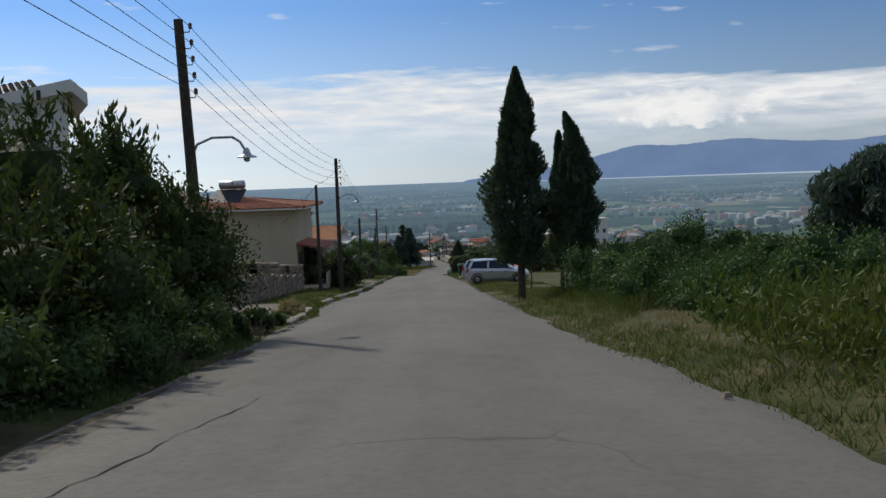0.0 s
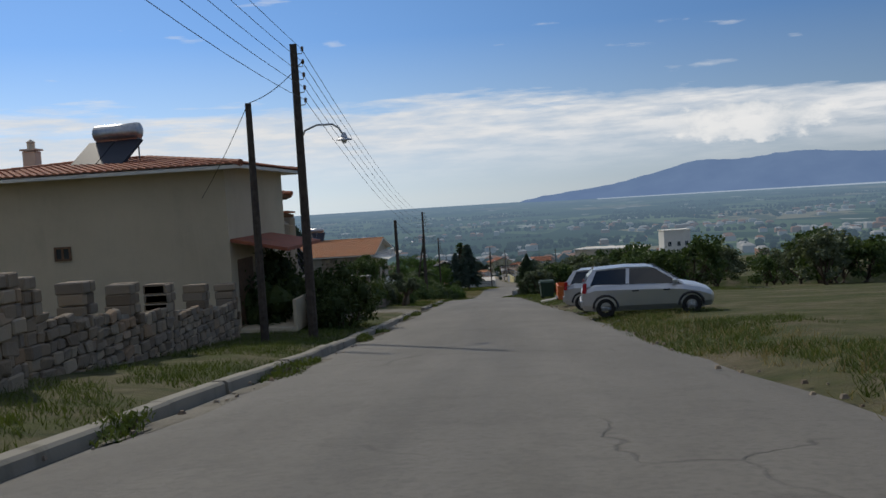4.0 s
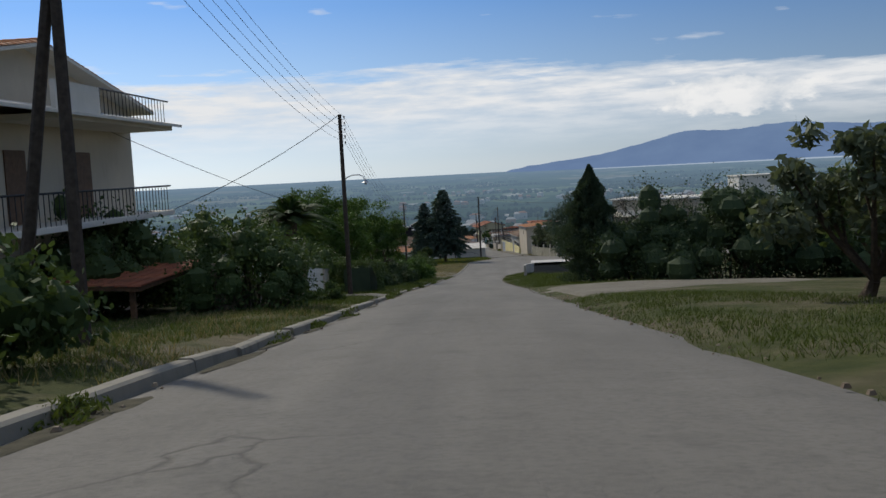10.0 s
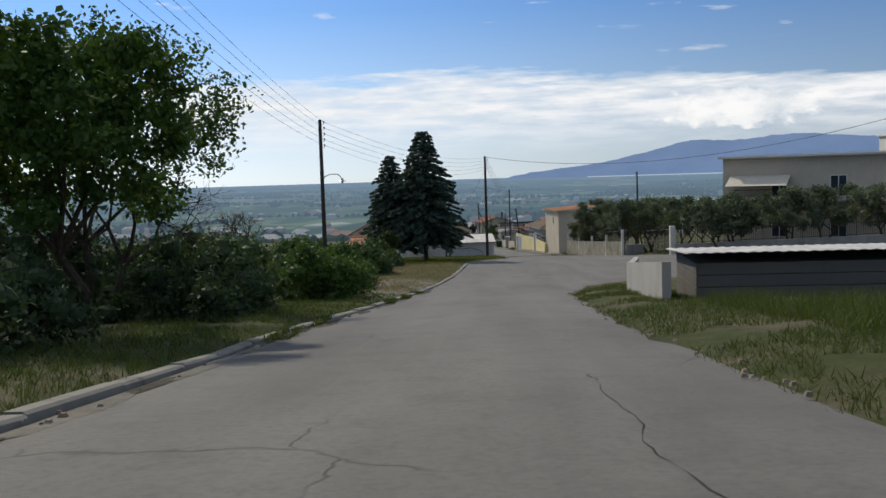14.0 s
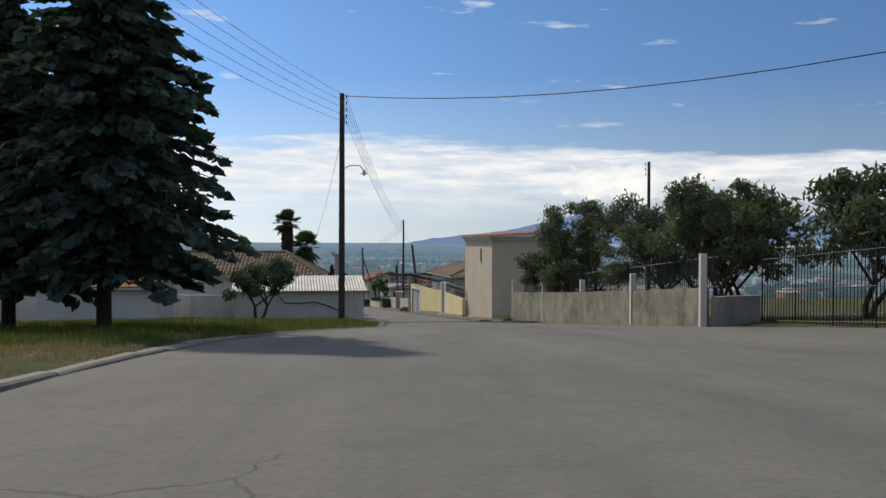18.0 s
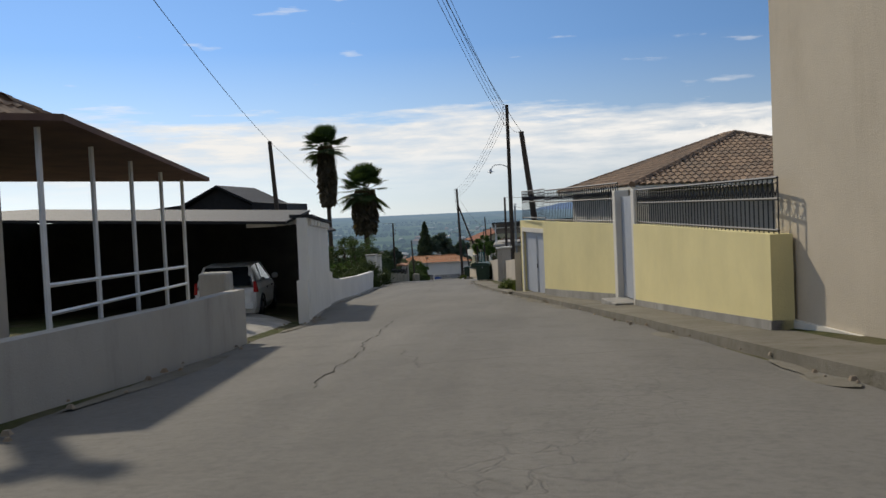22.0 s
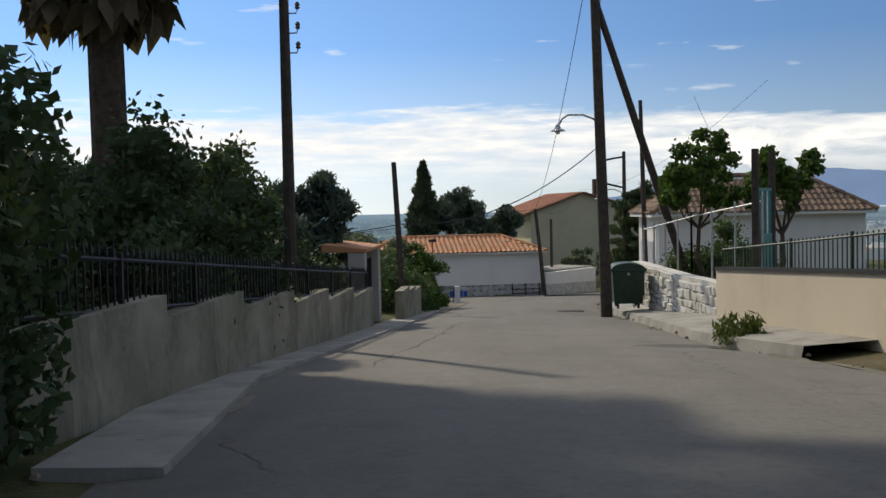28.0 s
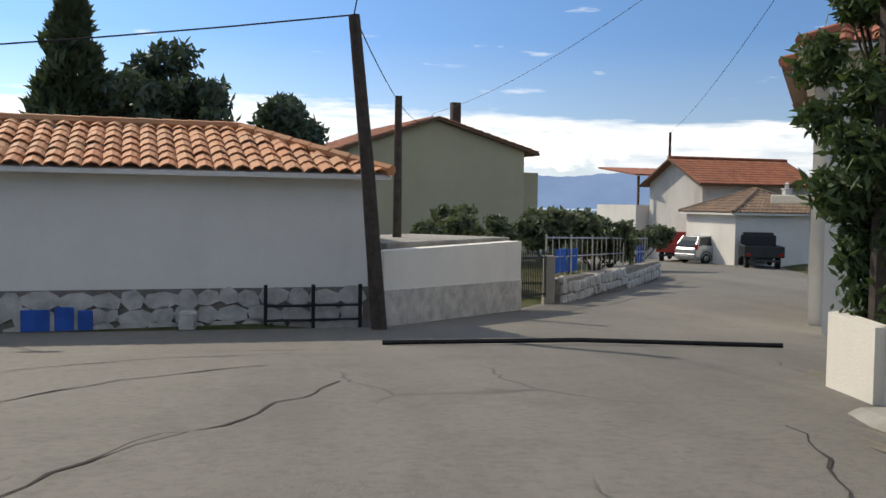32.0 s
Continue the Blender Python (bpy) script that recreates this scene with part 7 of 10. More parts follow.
for k, (tx, ty, hh, sp) in enumerate(((-13.8, 185.5, 5.8, 2.4), (-17.5, 187.0, 6.4, 2.8), (-15.0, 195.5, 7.8, 2.8), (-18.6, 198.0, 9.0, 3.3), (-13.0, 205.0, 6.6, 2.3), (-16.2, 214.0, 8.8, 4.0))):
    broad_tree("walnut_tree", stand(tx, ty), hh, sp, "leafy green walnut tree beside the road", F_GREEN, seed=80 + k, leaves=12500, leaf=0.125, clumps=58, trunk_h=0.24, trunk_r=0.11, group="roadside walnut trees")
for k, (tx, ty, ww) in enumerate(((-12.6, 183.0, 3.0), (-13.4, 190.5, 4.0), (-12.8, 199.0, 3.6), (-16.5, 193.0, 5.0), (-12.0, 209.0, 3.0))):
    bush("undergrowth", stand(tx, ty), ww, ww * 1.4, 2.1, "dark undergrowth below the walnut trees", F_THICKET, 620 + k, 7500, 0.1)
for k, (tx, ty, ww, hh) in enumerate(((-13.5, 214.0, 4.0, 2.6), (-11.0, 221.0, 3.0, 2.4), (-16.0, 226.0, 5.0, 3.0), (-12.0, 231.0, 3.2, 2.6), (-16.0, 218.0, 5.0, 2.8), (-14.0, 240.0, 4.0, 2.6), (-13.0, 248.0, 3.5, 2.4), (-17.0, 246.0, 5.0, 3.0), (-13.0, 257.0, 3.0, 2.3))):
    bush("wild_shrub", stand(tx, ty), ww, ww, hh, "leafy green shrub on the bank", F_GREEN if k % 2 else F_BUSH, 90 + k, 5000, 0.14)
for k, (tx, ty) in enumerate(((-20.0, 188.0), (-21.0, 196.0), (-20.5, 205.0), (-19.0, 213.0))):
    bush("undergrowth", stand(tx, ty), 5.0, 8.0, 3.8, "dark undergrowth behind the walnut trees", F_THICKET, 680 + k, 8000, 0.13)
bare_tree("bare_tree", stand(-14.6, 211.0), 5.6, "leafless almond tree on the verge", 101)
bare_tree("bare_tree", stand(-17.0, 232.0), 4.6, "leafless tree among shrubs", 102)

# concrete shed on the far verge
shed = thing("concrete_shed", (5.8, 214.6, road_z(0, 213) - 0.1), "low concrete shed with a corrugated lean-to roof", "shed", "", -3)
g = Geo()
for k in range(5):
    g.soft(-4.6, 4.6, -1.9, 1.9, -0.5 + 0.34 * k, -0.5 + 0.34 * k + 0.325, 0.012)
part("block_wall", g, SHEDWALL, shed)
g = corrugated(-4.9, 4.9, -2.2, 2.2, 1.5, 1.28, 0.163, 0.03)
part("roof_sheet", g, SHEET, shed)
wall_run("concrete_wall", [(0.2, 212.5), (0.6, 222.0), (3.0, 236.0)], 1.15, 0.25, GREY_WALL, "low board-marked concrete wall along the verge", z_of=lambda x, y: road_z(0, y))

# ---- junction ----
conifer("cedar_tree", stand(-10.4, 272.0), 12.0, 4.5, "big dark conifer with drooping tiers on the grass island", 111, 36, None, 34)
conifer("cedar_tree", stand(-13.6, 273.6), 10.0, 3.6, "dark conifer close beside a bigger one", 112, 28, None, 26)
gh = thing("gatehouse", (6.2, 311.0, road_z(3, 311) - 0.2), "tall narrow cream building with one slit window and tiled roof", "building", "", 9.5)
g = Geo()
g.box(-2.6, 2.6, -3.6, 3.6, -0.6, 5.65)
part("wall", g, CREAM, gh)
g = Geo()
g.box(-2.66, 2.66, -3.66, 3.66, -0.6, 0.25)
part("plinth", g, TRIM, gh)
g = Geo()
g.soft(-2.72, 2.72, -3.72, 3.72, 5.653, 5.78, 0.02)
g.soft(-2.82, 2.82, -3.82, 3.82, 5.783, 5.88, 0.02)
part("cornice", g, TRIM, gh)
g = Geo()
tile_slope(g, (-2.95, 3.95, 5.92), (-2.95, -3.95, 5.92), (2.95, -3.95, 6.3), (2.95, 3.95, 6.3))
part("roof_tiles", g, TILE_ORANGE, gh)
g = Geo()
g.hexa([(-2.95, -3.95, 5.885), (2.95, -3.95, 5.885), (2.95, 3.95, 5.885), (-2.95, 3.95, 5.885), (-2.95, -3.95, 5.91), (2.95, -3.95, 6.28), (2.95, 3.95, 6.28), (-2.95, 3.95, 5.91)])
part("roof_deck", g, TRIM, gh)
g = Geo()
g.box(-2.63, -2.605, -0.98, -0.7, 4.3, 5.1)
part("slit_window", g, DARKIN, gh)
g = Geo()
g.soft(-2.72, -2.605, -1.04, -0.64, 4.22, 4.29, 0.01)
part("window_sill", g, TRIM, gh)

# stained garden wall with olives and an iron fence
def jz(x, y):
    return road_z(x, y)


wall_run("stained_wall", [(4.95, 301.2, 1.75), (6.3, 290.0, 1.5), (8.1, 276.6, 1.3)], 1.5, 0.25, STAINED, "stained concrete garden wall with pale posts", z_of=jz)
for k, u in enumerate((0.0, 0.25, 0.5, 0.75, 1.0)):
    x, y = 4.95 + 3.1 * u, 301.2 - 24.6 * u
    t = thing("wall_post", (x - 0.05, y, jz(x, y)), "pale square concrete post in the garden wall", "post", "garden wall posts")
    g = Geo()
    g.soft(-0.11, 0.11, -0.11, 0.11, -0.3, 2.05 if k not in (0, 4) else 2.45, 0.012)
    part("shaft", g, TRIM, t)
bars_fence("iron_fence", [(5.4, 300.0), (8.6, 276.8)], 1.35, "black spear-topped iron fence behind the wall", IRON, 0.16, 0.014, (0.1, 0.85), 1.2, z_of=jz)
wall_run("low_wall", [(8.3, 276.4), (9.9, 276.6)], 1.0, 0.3, CONCRETE, "low concrete wall beside the gate", z_of=jz)
bars_fence("iron_gate", [(10.0, 276.5), (11.2, 268.8)], 2.3, "wide black iron sliding gate of the yard", IRON, 0.16, 0.015, (0.06, 0.5, 0.95), z_of=jz)
t = thing("gate_pillar", (11.1, 268.4, jz(11, 268)), "pale concrete gate pillar", "pillar", "gate pillars")
g = Geo()
g.soft(-0.22, 0.22, -0.22, 0.22, -0.3, 2.45, 0.02)
part("shaft", g, TRIM, t)
wall_run("yard_wall", [(11.3, 268.0), (18.0, 262.0), (30.0, 257.0)], 0.9, 0.25, CONCRETE, "low concrete yard wall under an iron fence", z_of=jz)
bars_fence("iron_fence", [(11.4, 267.9), (18.0, 262.0), (30.0, 257.0)], 1.2, "black iron fence on the yard wall", IRON, 0.16, 0.014, (0.1, 0.85), 0.9, z_of=jz)
for k, (tx, ty, hh, sp) in enumerate(((7.0, 298.0, 5.4, 2.1), (7.3, 294.2, 6.3, 2.3), (8.9, 287.0, 5.6, 2.5), (9.8, 280.5, 5.6, 2.3), (12.5, 289.0, 6.0, 2.8), (12.0, 283.0, 5.4, 2.6), (13.6, 276.5, 5.2, 2.4), (14.0, 269.0, 4.6, 2.0), (19.5, 264.0, 5.0, 2.6), (26.0, 261.0, 5.0, 2.6), (14.5, 265.5, 4.8, 2.2), (23.0, 266.0, 5.2, 2.6), (31.0, 262.0, 5.2, 2.8), (17.0, 270.0, 5.0, 2.4))):
    broad_tree("olive_tree", (tx, ty, jz(tx, ty)), hh, sp, "grey-green olive tree behind the garden wall", F_OLIVE, seed=120 + k, leaves=12000 if k < 4 else 3600, leaf=0.085 if k < 4 else 0.15, stretch=3.2, clumps=48, trunk_h=0.24, trunk_r=0.1, stems=2, up=0.5, group="olive trees in the yard")
for k, (x0, x1, y0, y1, hh) in enumerate(((5.6, 6.8, 297.0, 300.5, 0.6),)):
    hedge("clipped_hedge", [(6.3, 300.4), (7.6, 290.4)], 0.8, 1.9, "low dark hedge along the wall top", F_BUSH, 130, 500)

# apartment house with balconies and an awning
ap = house("apartment_house", (26.9, 276.3, jz(15, 272)), -26, 17.0, 9.0, 8.2, "cream two-storey apartment house with a railed roof terrace", CREAM, "flat", TRIM, eave=0.4)
g = Geo()
g.soft(-7.3, 6.0, -6.2, -4.503, 4.2, 4.4, 0.02)
g.soft(-7.3, -6.003, -4.5, 4.0, 4.2, 4.4, 0.02)
b = part("balcony", g, TRIM, ap)
for k in range(70):
    g = Geo()
    g.tube([(-7.2 + k * 0.19, -6.1, 4.4), (-7.2 + k * 0.19, -6.1, 5.35)], 0.012, 4)
    part("baluster", g, IRON, b)
for hh in (0.6, 1.15):
    g = Geo()
    g.tube([(-7.2, 3.9, 4.2 + hh), (-7.2, -6.1, 4.2 + hh), (5.9, -6.1, 4.2 + hh)], 0.03, 4)
    part("rail", g, IRON, b)
for z in (1.0, 4.6):
    for wx in (-3.5, 1.5):
        add_window(ap, wx, z, 1.4, 1.9, -4.5, sill=False)
for k in range(25):
    g = Geo()
    g.tube([(-6.3 + k * 0.5, -4.8, 7.52), (-6.3 + k * 0.5, -4.8, 8.5)], 0.015, 4)
    part("roof_rail_post", g, STEEL, ap)
for hh in (7.85, 8.2, 8.5):
    g = Geo()
    g.tube([(-6.3, 4.6, hh), (-6.3, -4.8, hh), (6.3, -4.8, hh)], 0.02, 4)
    part("roof_rail", g, STEEL, ap)
g = Geo()
g.hexa([(-7.8, -7.0, 5.7), (-2.5, -7.0, 5.7), (-2.5, -4.6, 6.6), (-7.8, -4.6, 6.6), (-7.8, -7.0, 5.73), (-2.5, -7.0, 5.73), (-2.5, -4.6, 6.63), (-7.8, -4.6, 6.63)])
part("awning", g, AWNING, ap)

# old white house with tiled hip roof and a corrugated lean-to
ld = house("old_white_house", (-15.2, 312.9, -28.7), -3, 15.3, 4.3, 2.75, "old whitewashed house with a weathered tiled hip roof", WHITE_DIRTY, "hip", TILE_OLD, 1.35, 0.45, fascia=WHITE_DIRTY, tw=0.26, tl=0.42)
for ch in ld.children:
    if ch.name.startswith(("wall", "ceiling_slab")):
        ch.matrix_basis = Matrix.Translation((-1.2, 0, 0)) @ Matrix.Diagonal((0.85, 1, 1, 1))
# a squat pillar with a T-shaped cowl
tcw = thing("chimney_stack", (-6.05, 310.2, -28.6), "pale chimney stack with a T-shaped cowl", "chimney")
g = Geo()
g.soft(-0.13, 0.13, -0.13, 0.13, -0.6, 3.75, 0.02)
part("shaft", g, TAN_WALL, tcw)
g = Geo()
g.soft(-0.34, 0.34, -0.16, 0.16, 3.87, 4.0, 0.02)
g.soft(-0.34, -0.14, -0.16, 0.16, 4.0, 4.15, 0.02)
g.soft(0.14, 0.34, -0.16, 0.16, 4.0, 4.15, 0.02)
g.soft(-0.16, 0.16, -0.15, 0.15, 3.75, 3.87, 0.02)
part("cowl", g, GREY_WALL, tcw)
lt = thing("lean_to_shed", (-7.9, 303.2, -28.55), "whitewashed lean-to with a corrugated cement roof", "outbuilding", "", 6)
g = Geo()
g.box(-3.8, 3.8, -1.0, 0.3, -0.6, 1.85)
part("wall", g, WHITE_DIRTY, lt)
g = corrugated(-4.0, 4.0, -1.3, 2.6, 1.85, 2.6, 0.09, 0.05)
part("roof_sheet", g, SHEET, lt)
g = Geo()
g.tube([(-1.2, -1.03, 1.5), (-0.9, -1.03, 1.15), (0.0, -1.03, 1.1), (0.9, -1.03, 1.2), (1.8, -1.03, 0.9), (2.4, -1.03, 0.6)], 0.03, 5)
part("hanging_cable", g, WIRE, lt)
sh2 = house("whitewashed_shed", (-17.5, 297.0, gz(-15, 297)), 0, 6.0, 4.0, 1.9, "small whitewashed shed with an ochre tiled roof", WHITE_DIRTY, "gable", TILE_ORANGE, 0.7, 0.3, fascia=WHITE_DIRTY)
wall_run("whitewashed_wall", [(-25.0, 300.0), (-14.0, 301.5), (-9.5, 303.5)], 1.5, 0.2, WHITE_DIRTY, "low whitewashed yard wall")
broad_tree("olive_tree", stand(-9.6, 297.0), 3.3, 2.0, "small olive tree on the grass island", F_OLIVE, seed=141, leaves=6500, leaf=0.12, stretch=2.6, clumps=34, trunk_h=0.25, trunk_r=0.09, stems=2)
broad_tree("orange_tree", stand(-13.0, 262.0), 2.8, 1.3, "small fruit tree with yellow fruit", F_BROOM, seed=142, leaves=3000, leaf=0.13, clumps=20, trunk_h=0.25)

# terrace with steel posts and a canopy
tz = road_z(-6, 313)
ter = thing("terrace_canopy", (-8.3, 315.0, tz), "white steel terrace canopy with rails", "canopy", "", 8)
g = Geo()
g.hexa([(-2.2, -5.6, 3.15), (2.6, -5.6, 2.9), (2.6, 2.3, 2.55), (-2.2, 2.3, 2.75), (-2.2, -5.6, 3.22), (2.6, -5.6, 2.97), (2.6, 2.3, 2.62), (-2.2, 2.3, 2.82)])
part("canopy_roof", g, RUSTSHEET, ter)
for yy in (-5.2, -3.4, -1.6, 0.2, 1.8):
    g = Geo()
    g.tube([(2.2, yy, -0.2), (2.2, yy, 2.66 - 0.044 * yy)], 0.035, 6)
    part("post", g, WHITEMETAL, ter)
for hh in (0.95, 1.25):
    g = Geo()
    g.tube([(2.2, -5.2, hh), (2.2, 1.8, hh - 0.2)], 0.025, 5)
    part("rail", g, WHITEMETAL, ter)
wall_run("terrace_wall", [(-4.75, 307.5, 0.6), (-4.95, 312.5, 0.75), (-5.2, 316.2, 0.88)], 0.88, 0.22, GREY_WALL, "low cement-rendered terrace wall", z_of=lambda x, y: road_z(-5, y))

# carport with a white wall and a parked old car
cp = thing("carport", (-10.0, 327.0, road_z(-7, 327)), "open carport with a whitewashed end wall and corrugated roof", "carport", "", 6)
WBA, WBB = (-5.55, 321.8), (-7.35, 333.5)
g = Geo()
part("roof_sheet", (lambda q: (q.hexa([(-6.5, -4.6, 3.05), (3.6, -4.6, 2.55), (3.0, 6.2, 2.85), (-6.5, 6.2, 3.3), (-6.5, -4.6, 3.12), (3.6, -4.6, 2.62), (3.0, 6.2, 2.92), (-6.5, 6.2, 3.37)]), q)[1])(Geo()), BLACKROOF, cp)
# back walls coloured near-black to carry the carport's inner shade
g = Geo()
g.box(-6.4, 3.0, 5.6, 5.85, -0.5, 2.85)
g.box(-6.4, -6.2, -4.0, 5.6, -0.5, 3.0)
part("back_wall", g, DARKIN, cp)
for k in range(8):
    g = Geo()
    g.box(2.6, 3.3, -4.2 + k * 1.4, -4.1 + k * 1.4, 2.5, 2.62)
    part("rafter_end", g, WHITE, cp)
cw = wall_run("white_wall", [(-5.65, 323.2, 2.45), (-6.95, 332.2, 2.75)], 2.8, 0.25, WHITE, "whitewashed carport wall along the road", z_of=lambda x, y: road_z(-6, y))
cwz = [road_z(-6, 323.2 + 9.0 * k / 22) - road_z(-6, 323.2) + 2.45 + 0.3 * k / 22 for k in range(23)]
for k in range(22):
    x0, x1, y0, y1 = -1.3 * k / 22, -1.3 * (k + 1) / 22, 9.0 * k / 22, 9.0 * (k + 1) / 22
    g = Geo()
    g.hexa([(x0 - 0.3, y0, cwz[k] + 0.01), (x0 + 0.26, y0, cwz[k] + 0.01), (x1 + 0.26, y1 - 0.03, cwz[k + 1] + 0.01), (x1 - 0.3, y1 - 0.03, cwz[k + 1] + 0.01),
            (x0 - 0.3, y0, cwz[k] + 0.09), (x0 + 0.26, y0, cwz[k] + 0.06 + 0.02 * (k % 2)), (x1 + 0.26, y1 - 0.03, cwz[k + 1] + 0.06), (x1 - 0.3, y1 - 0.03, cwz[k + 1] + 0.1)])
    part("coping_tile", g, BLACKROOF, cw)
    if k % 3 == 1:
        g = Geo()
        g.soft(x0 + 0.1, x0 + 0.24, y0, y0 + 0.13, cwz[k] - 0.2, cwz[k] - 0.02, 0.03)
        part("rafter_end", g, WHITE, cw)
wall_run("white_wall", [(-6.98, 332.35, 1.15), (-7.1, 333.5, 1.1), (-7.15, 333.6, 0.9), (-7.5, 337.2, 0.8), (-7.9, 344.0, 0.85), (-9.3, 357.5, 1.0)], 0.7, 0.22, WHITE, "low whitewashed garden wall along the road", z_of=lambda x, y: road_z(-8, y))
t = thing("gate_pillar", (-6.6, 319.4, road_z(-6, 319.4)), "squat grey pillar at the carport mouth", "pillar", "gate pillars")
g = Geo()
g.soft(-0.28, 0.28, -0.25, 0.25, -0.3, 1.2, 0.03)
part("shaft", g, GREY_WALL, t)
wall_run("white_wall", [(-5.48, 322.2, 0.95), (-5.63, 323.07, 0.95)], 0.95, 0.25, WHITE, "low whitewashed wall at the carport mouth", z_of=lambda x, y: road_z(-6, y))
hatchback((-8.1, 325.9, road_z(-8, 325)), 97, "pale old saloon car under the carport", WHITEMETAL, "old_car")

# black-roofed house behind the white wall
brz = road_z(-12, 374) - 0.1
br = thing("dark_roofed_house", (-22.3, 374.0, brz), "house with a big dark slate gabled roof and pink walls", "house")
g = Geo()
g.box(-6.6, 6.6, -4.4, 0.4, -1.0, 3.6)
part("wall", g, CREAM, br)
g = Geo()
# gable facing the road's upper side, peak in the middle, long low wings
for sx in (-1, 1):
    g.hexa([(0, -4.9, 8.05), (sx * 3.0, -4.9, 6.55), (sx * 3.0, 5.5, 6.55), (0, 5.5, 8.05), (0, -4.9, 8.2), (sx * 3.0, -4.9, 6.7), (sx * 3.0, 5.5, 6.7), (0, 5.5, 8.2)])
    g.hexa([(sx * 2.99, -4.9, 6.3), (sx * 7.7, -4.9, 4.35), (sx * 7.7, 0.6, 4.35), (sx * 2.99, 0.6, 6.3), (sx * 2.99, -4.9, 6.6), (sx * 7.7, -4.9, 4.5), (sx * 7.7, 0.6, 4.5), (sx * 2.99, 0.6, 6.6)])
part("roof", g, BLACKROOF, br)
g = Geo()
i = len(g.v)
g.v += [(-6.6, -4.3, 3.6), (6.6, -4.3, 3.6), (7.2, -4.3, 4.5), (3.0, -4.3, 6.3), (0, -4.3, 8.0), (-3.0, -4.3, 6.3), (-7.2, -4.3, 4.5)]
g.v += [(x, 0.3, z) for x, y, z in g.v[:7]]
g.f += [(0, 1, 2, 3, 4, 5, 6), (13, 12, 11, 10, 9, 8, 7)] + [(q, q + 7, (q + 1) % 7 + 7, (q + 1) % 7) for q in range(7)]
part("gable", g, BLACKROOF, br)
for sx in (-1, 1):
    g = Geo()
    g.hexa([(sx * 2.6, -4.86, 6.2), (sx * 5.2, -4.86, 5.3), (sx * 5.2, 2.0, 5.3), (sx * 2.6, 2.0, 6.2), (sx * 2.6, -4.86, 6.86), (sx * 5.2, -4.86, 6.62), (sx * 5.2, 2.0, 6.62), (sx * 2.6, 2.0, 6.86)])
    part("side_gable", g, BLACKROOF, br)
g = Geo()
g.tube([(-7.0, -4.95, 3.95), (6.2, -4.95, 4.25)], 0.05, 5)
part("gutter", g, TRIM, br)
g = Geo()
g.hexa([(-9, -8.4, 2.75), (7.9, -8.4, 2.75), (7.9, -4.4, 4.0), (-9, -4.4, 4.0), (-9, -8.4, 2.85), (7.9, -8.4, 2.85), (7.9, -4.4, 4.1), (-9, -4.4, 4.1)])
pr = part("porch_roof", g, TRIM, br)
g = Geo()
tile_slope(g, (-9, -8.45, 2.86), (7.9, -8.45, 2.86), (7.9, -4.45, 4.12), (-9, -4.45, 4.12))
part("porch_tiles", g, TILE_RED, pr)
for cx in (-8.5, -4.5, -0.5, 3.5, 7.4):
    g = Geo()
    g.soft(cx - 0.13, cx + 0.13, -8.2, -7.94, -1.0, 2.75, 0.02)
    part("column", g, CREAM, br)
fan_palm("fan_palm", (-17.3, 385.8, -33.8), 12.4, "tall fan palm with a long skirt of dead fronds", 151, 0.42, 2.6, 0.2, 0.85)
fan_palm("fan_palm", (-15.5, 395.5, -34.6), 9.4, "fan palm with a thick skirt of dead fronds", 152, 0.46, 3.2, 0.28, 1.35)
for k, (tx, ty, ww, dd, hh) in enumerate(((-9.8, 340.0, 2.2, 5.0, 1.5), (-10.8, 347.0, 2.6, 6.0, 1.35), (-11.0, 354.0, 2.6, 5.5, 1.6))):
    bush("garden_shrub", (tx, ty, road_z(-9, ty)), ww, dd, hh, "mixed garden shrubs behind the white wall", F_GREEN if k != 1 else F_BROOM, 160 + k, 5000, 0.12)
for k, ty in enumerate((350.6, 354.0)):
    bush("overhanging_bush", (-10.1 - 0.2 * k, ty, road_z(-9, ty) + 0.15), 2.0, 3.6, 1.45, "dense dark bush hanging over the white wall", F_BROOM, 166 + k, 12000, 0.07)
bush("overhanging_bush", (-9.9, 358.2, road_z(-9, 358)), 2.2, 3.4, 1.75, "dense dark bush hanging over the white wall", F_BROOM, 165, 11000, 0.075)
for gx, gy in ((-9.9, 361.6), (-10.1, 365.2)):
    t = thing("gate_pillar", (gx, gy, road_z(-9, gy)), "square cream gate pillar with a slab cap", "pillar", "gate pillars")
    g = Geo()
    g.soft(-0.3, 0.3, -0.35, 0.35, -0.3, 2.0, 0.02)
    part("shaft", g, TRIM, t)
    g = Geo()
    g.soft(-0.36, 0.36, -0.41, 0.41, 2.003, 2.08, 0.02)
    part("cap", g, CONCRETE, t)
wall_run("gate_wall", [(-9.5, 358.5), (-9.8, 361.2)], 1.25, 0.25, TRIM, "cream rendered wall beside the gate", z_of=lambda x, y: road_z(-9, y))
bars_fence("iron_gate", [(-10.0, 362.0), (-10.1, 364.9)], 1.6, "dark iron garden gate", IRON, 0.12, z_of=lambda x, y: road_z(-9, y))
hedge("clipped_hedge", [(-12.2, 373.2), (-12.6, 380.0), (-12.9, 386.4)], 1.5, 2.2, "tall clipped green hedge along the road", F_THICKET, 171, 2200, 0.07, bulge=0.15)
for k, (ty, hh) in enumerate(((375.0, 2.5), (380.0, 3.0), (385.5, 3.3), (390.0, 3.4))):
    bush("garden_thicket", (-15.2, ty, road_z(-12, ty)), 2.6, 5.0, hh, "dark evergreen shrubs behind the clipped hedge", F_THICKET, 630 + k, 9000, 0.09)
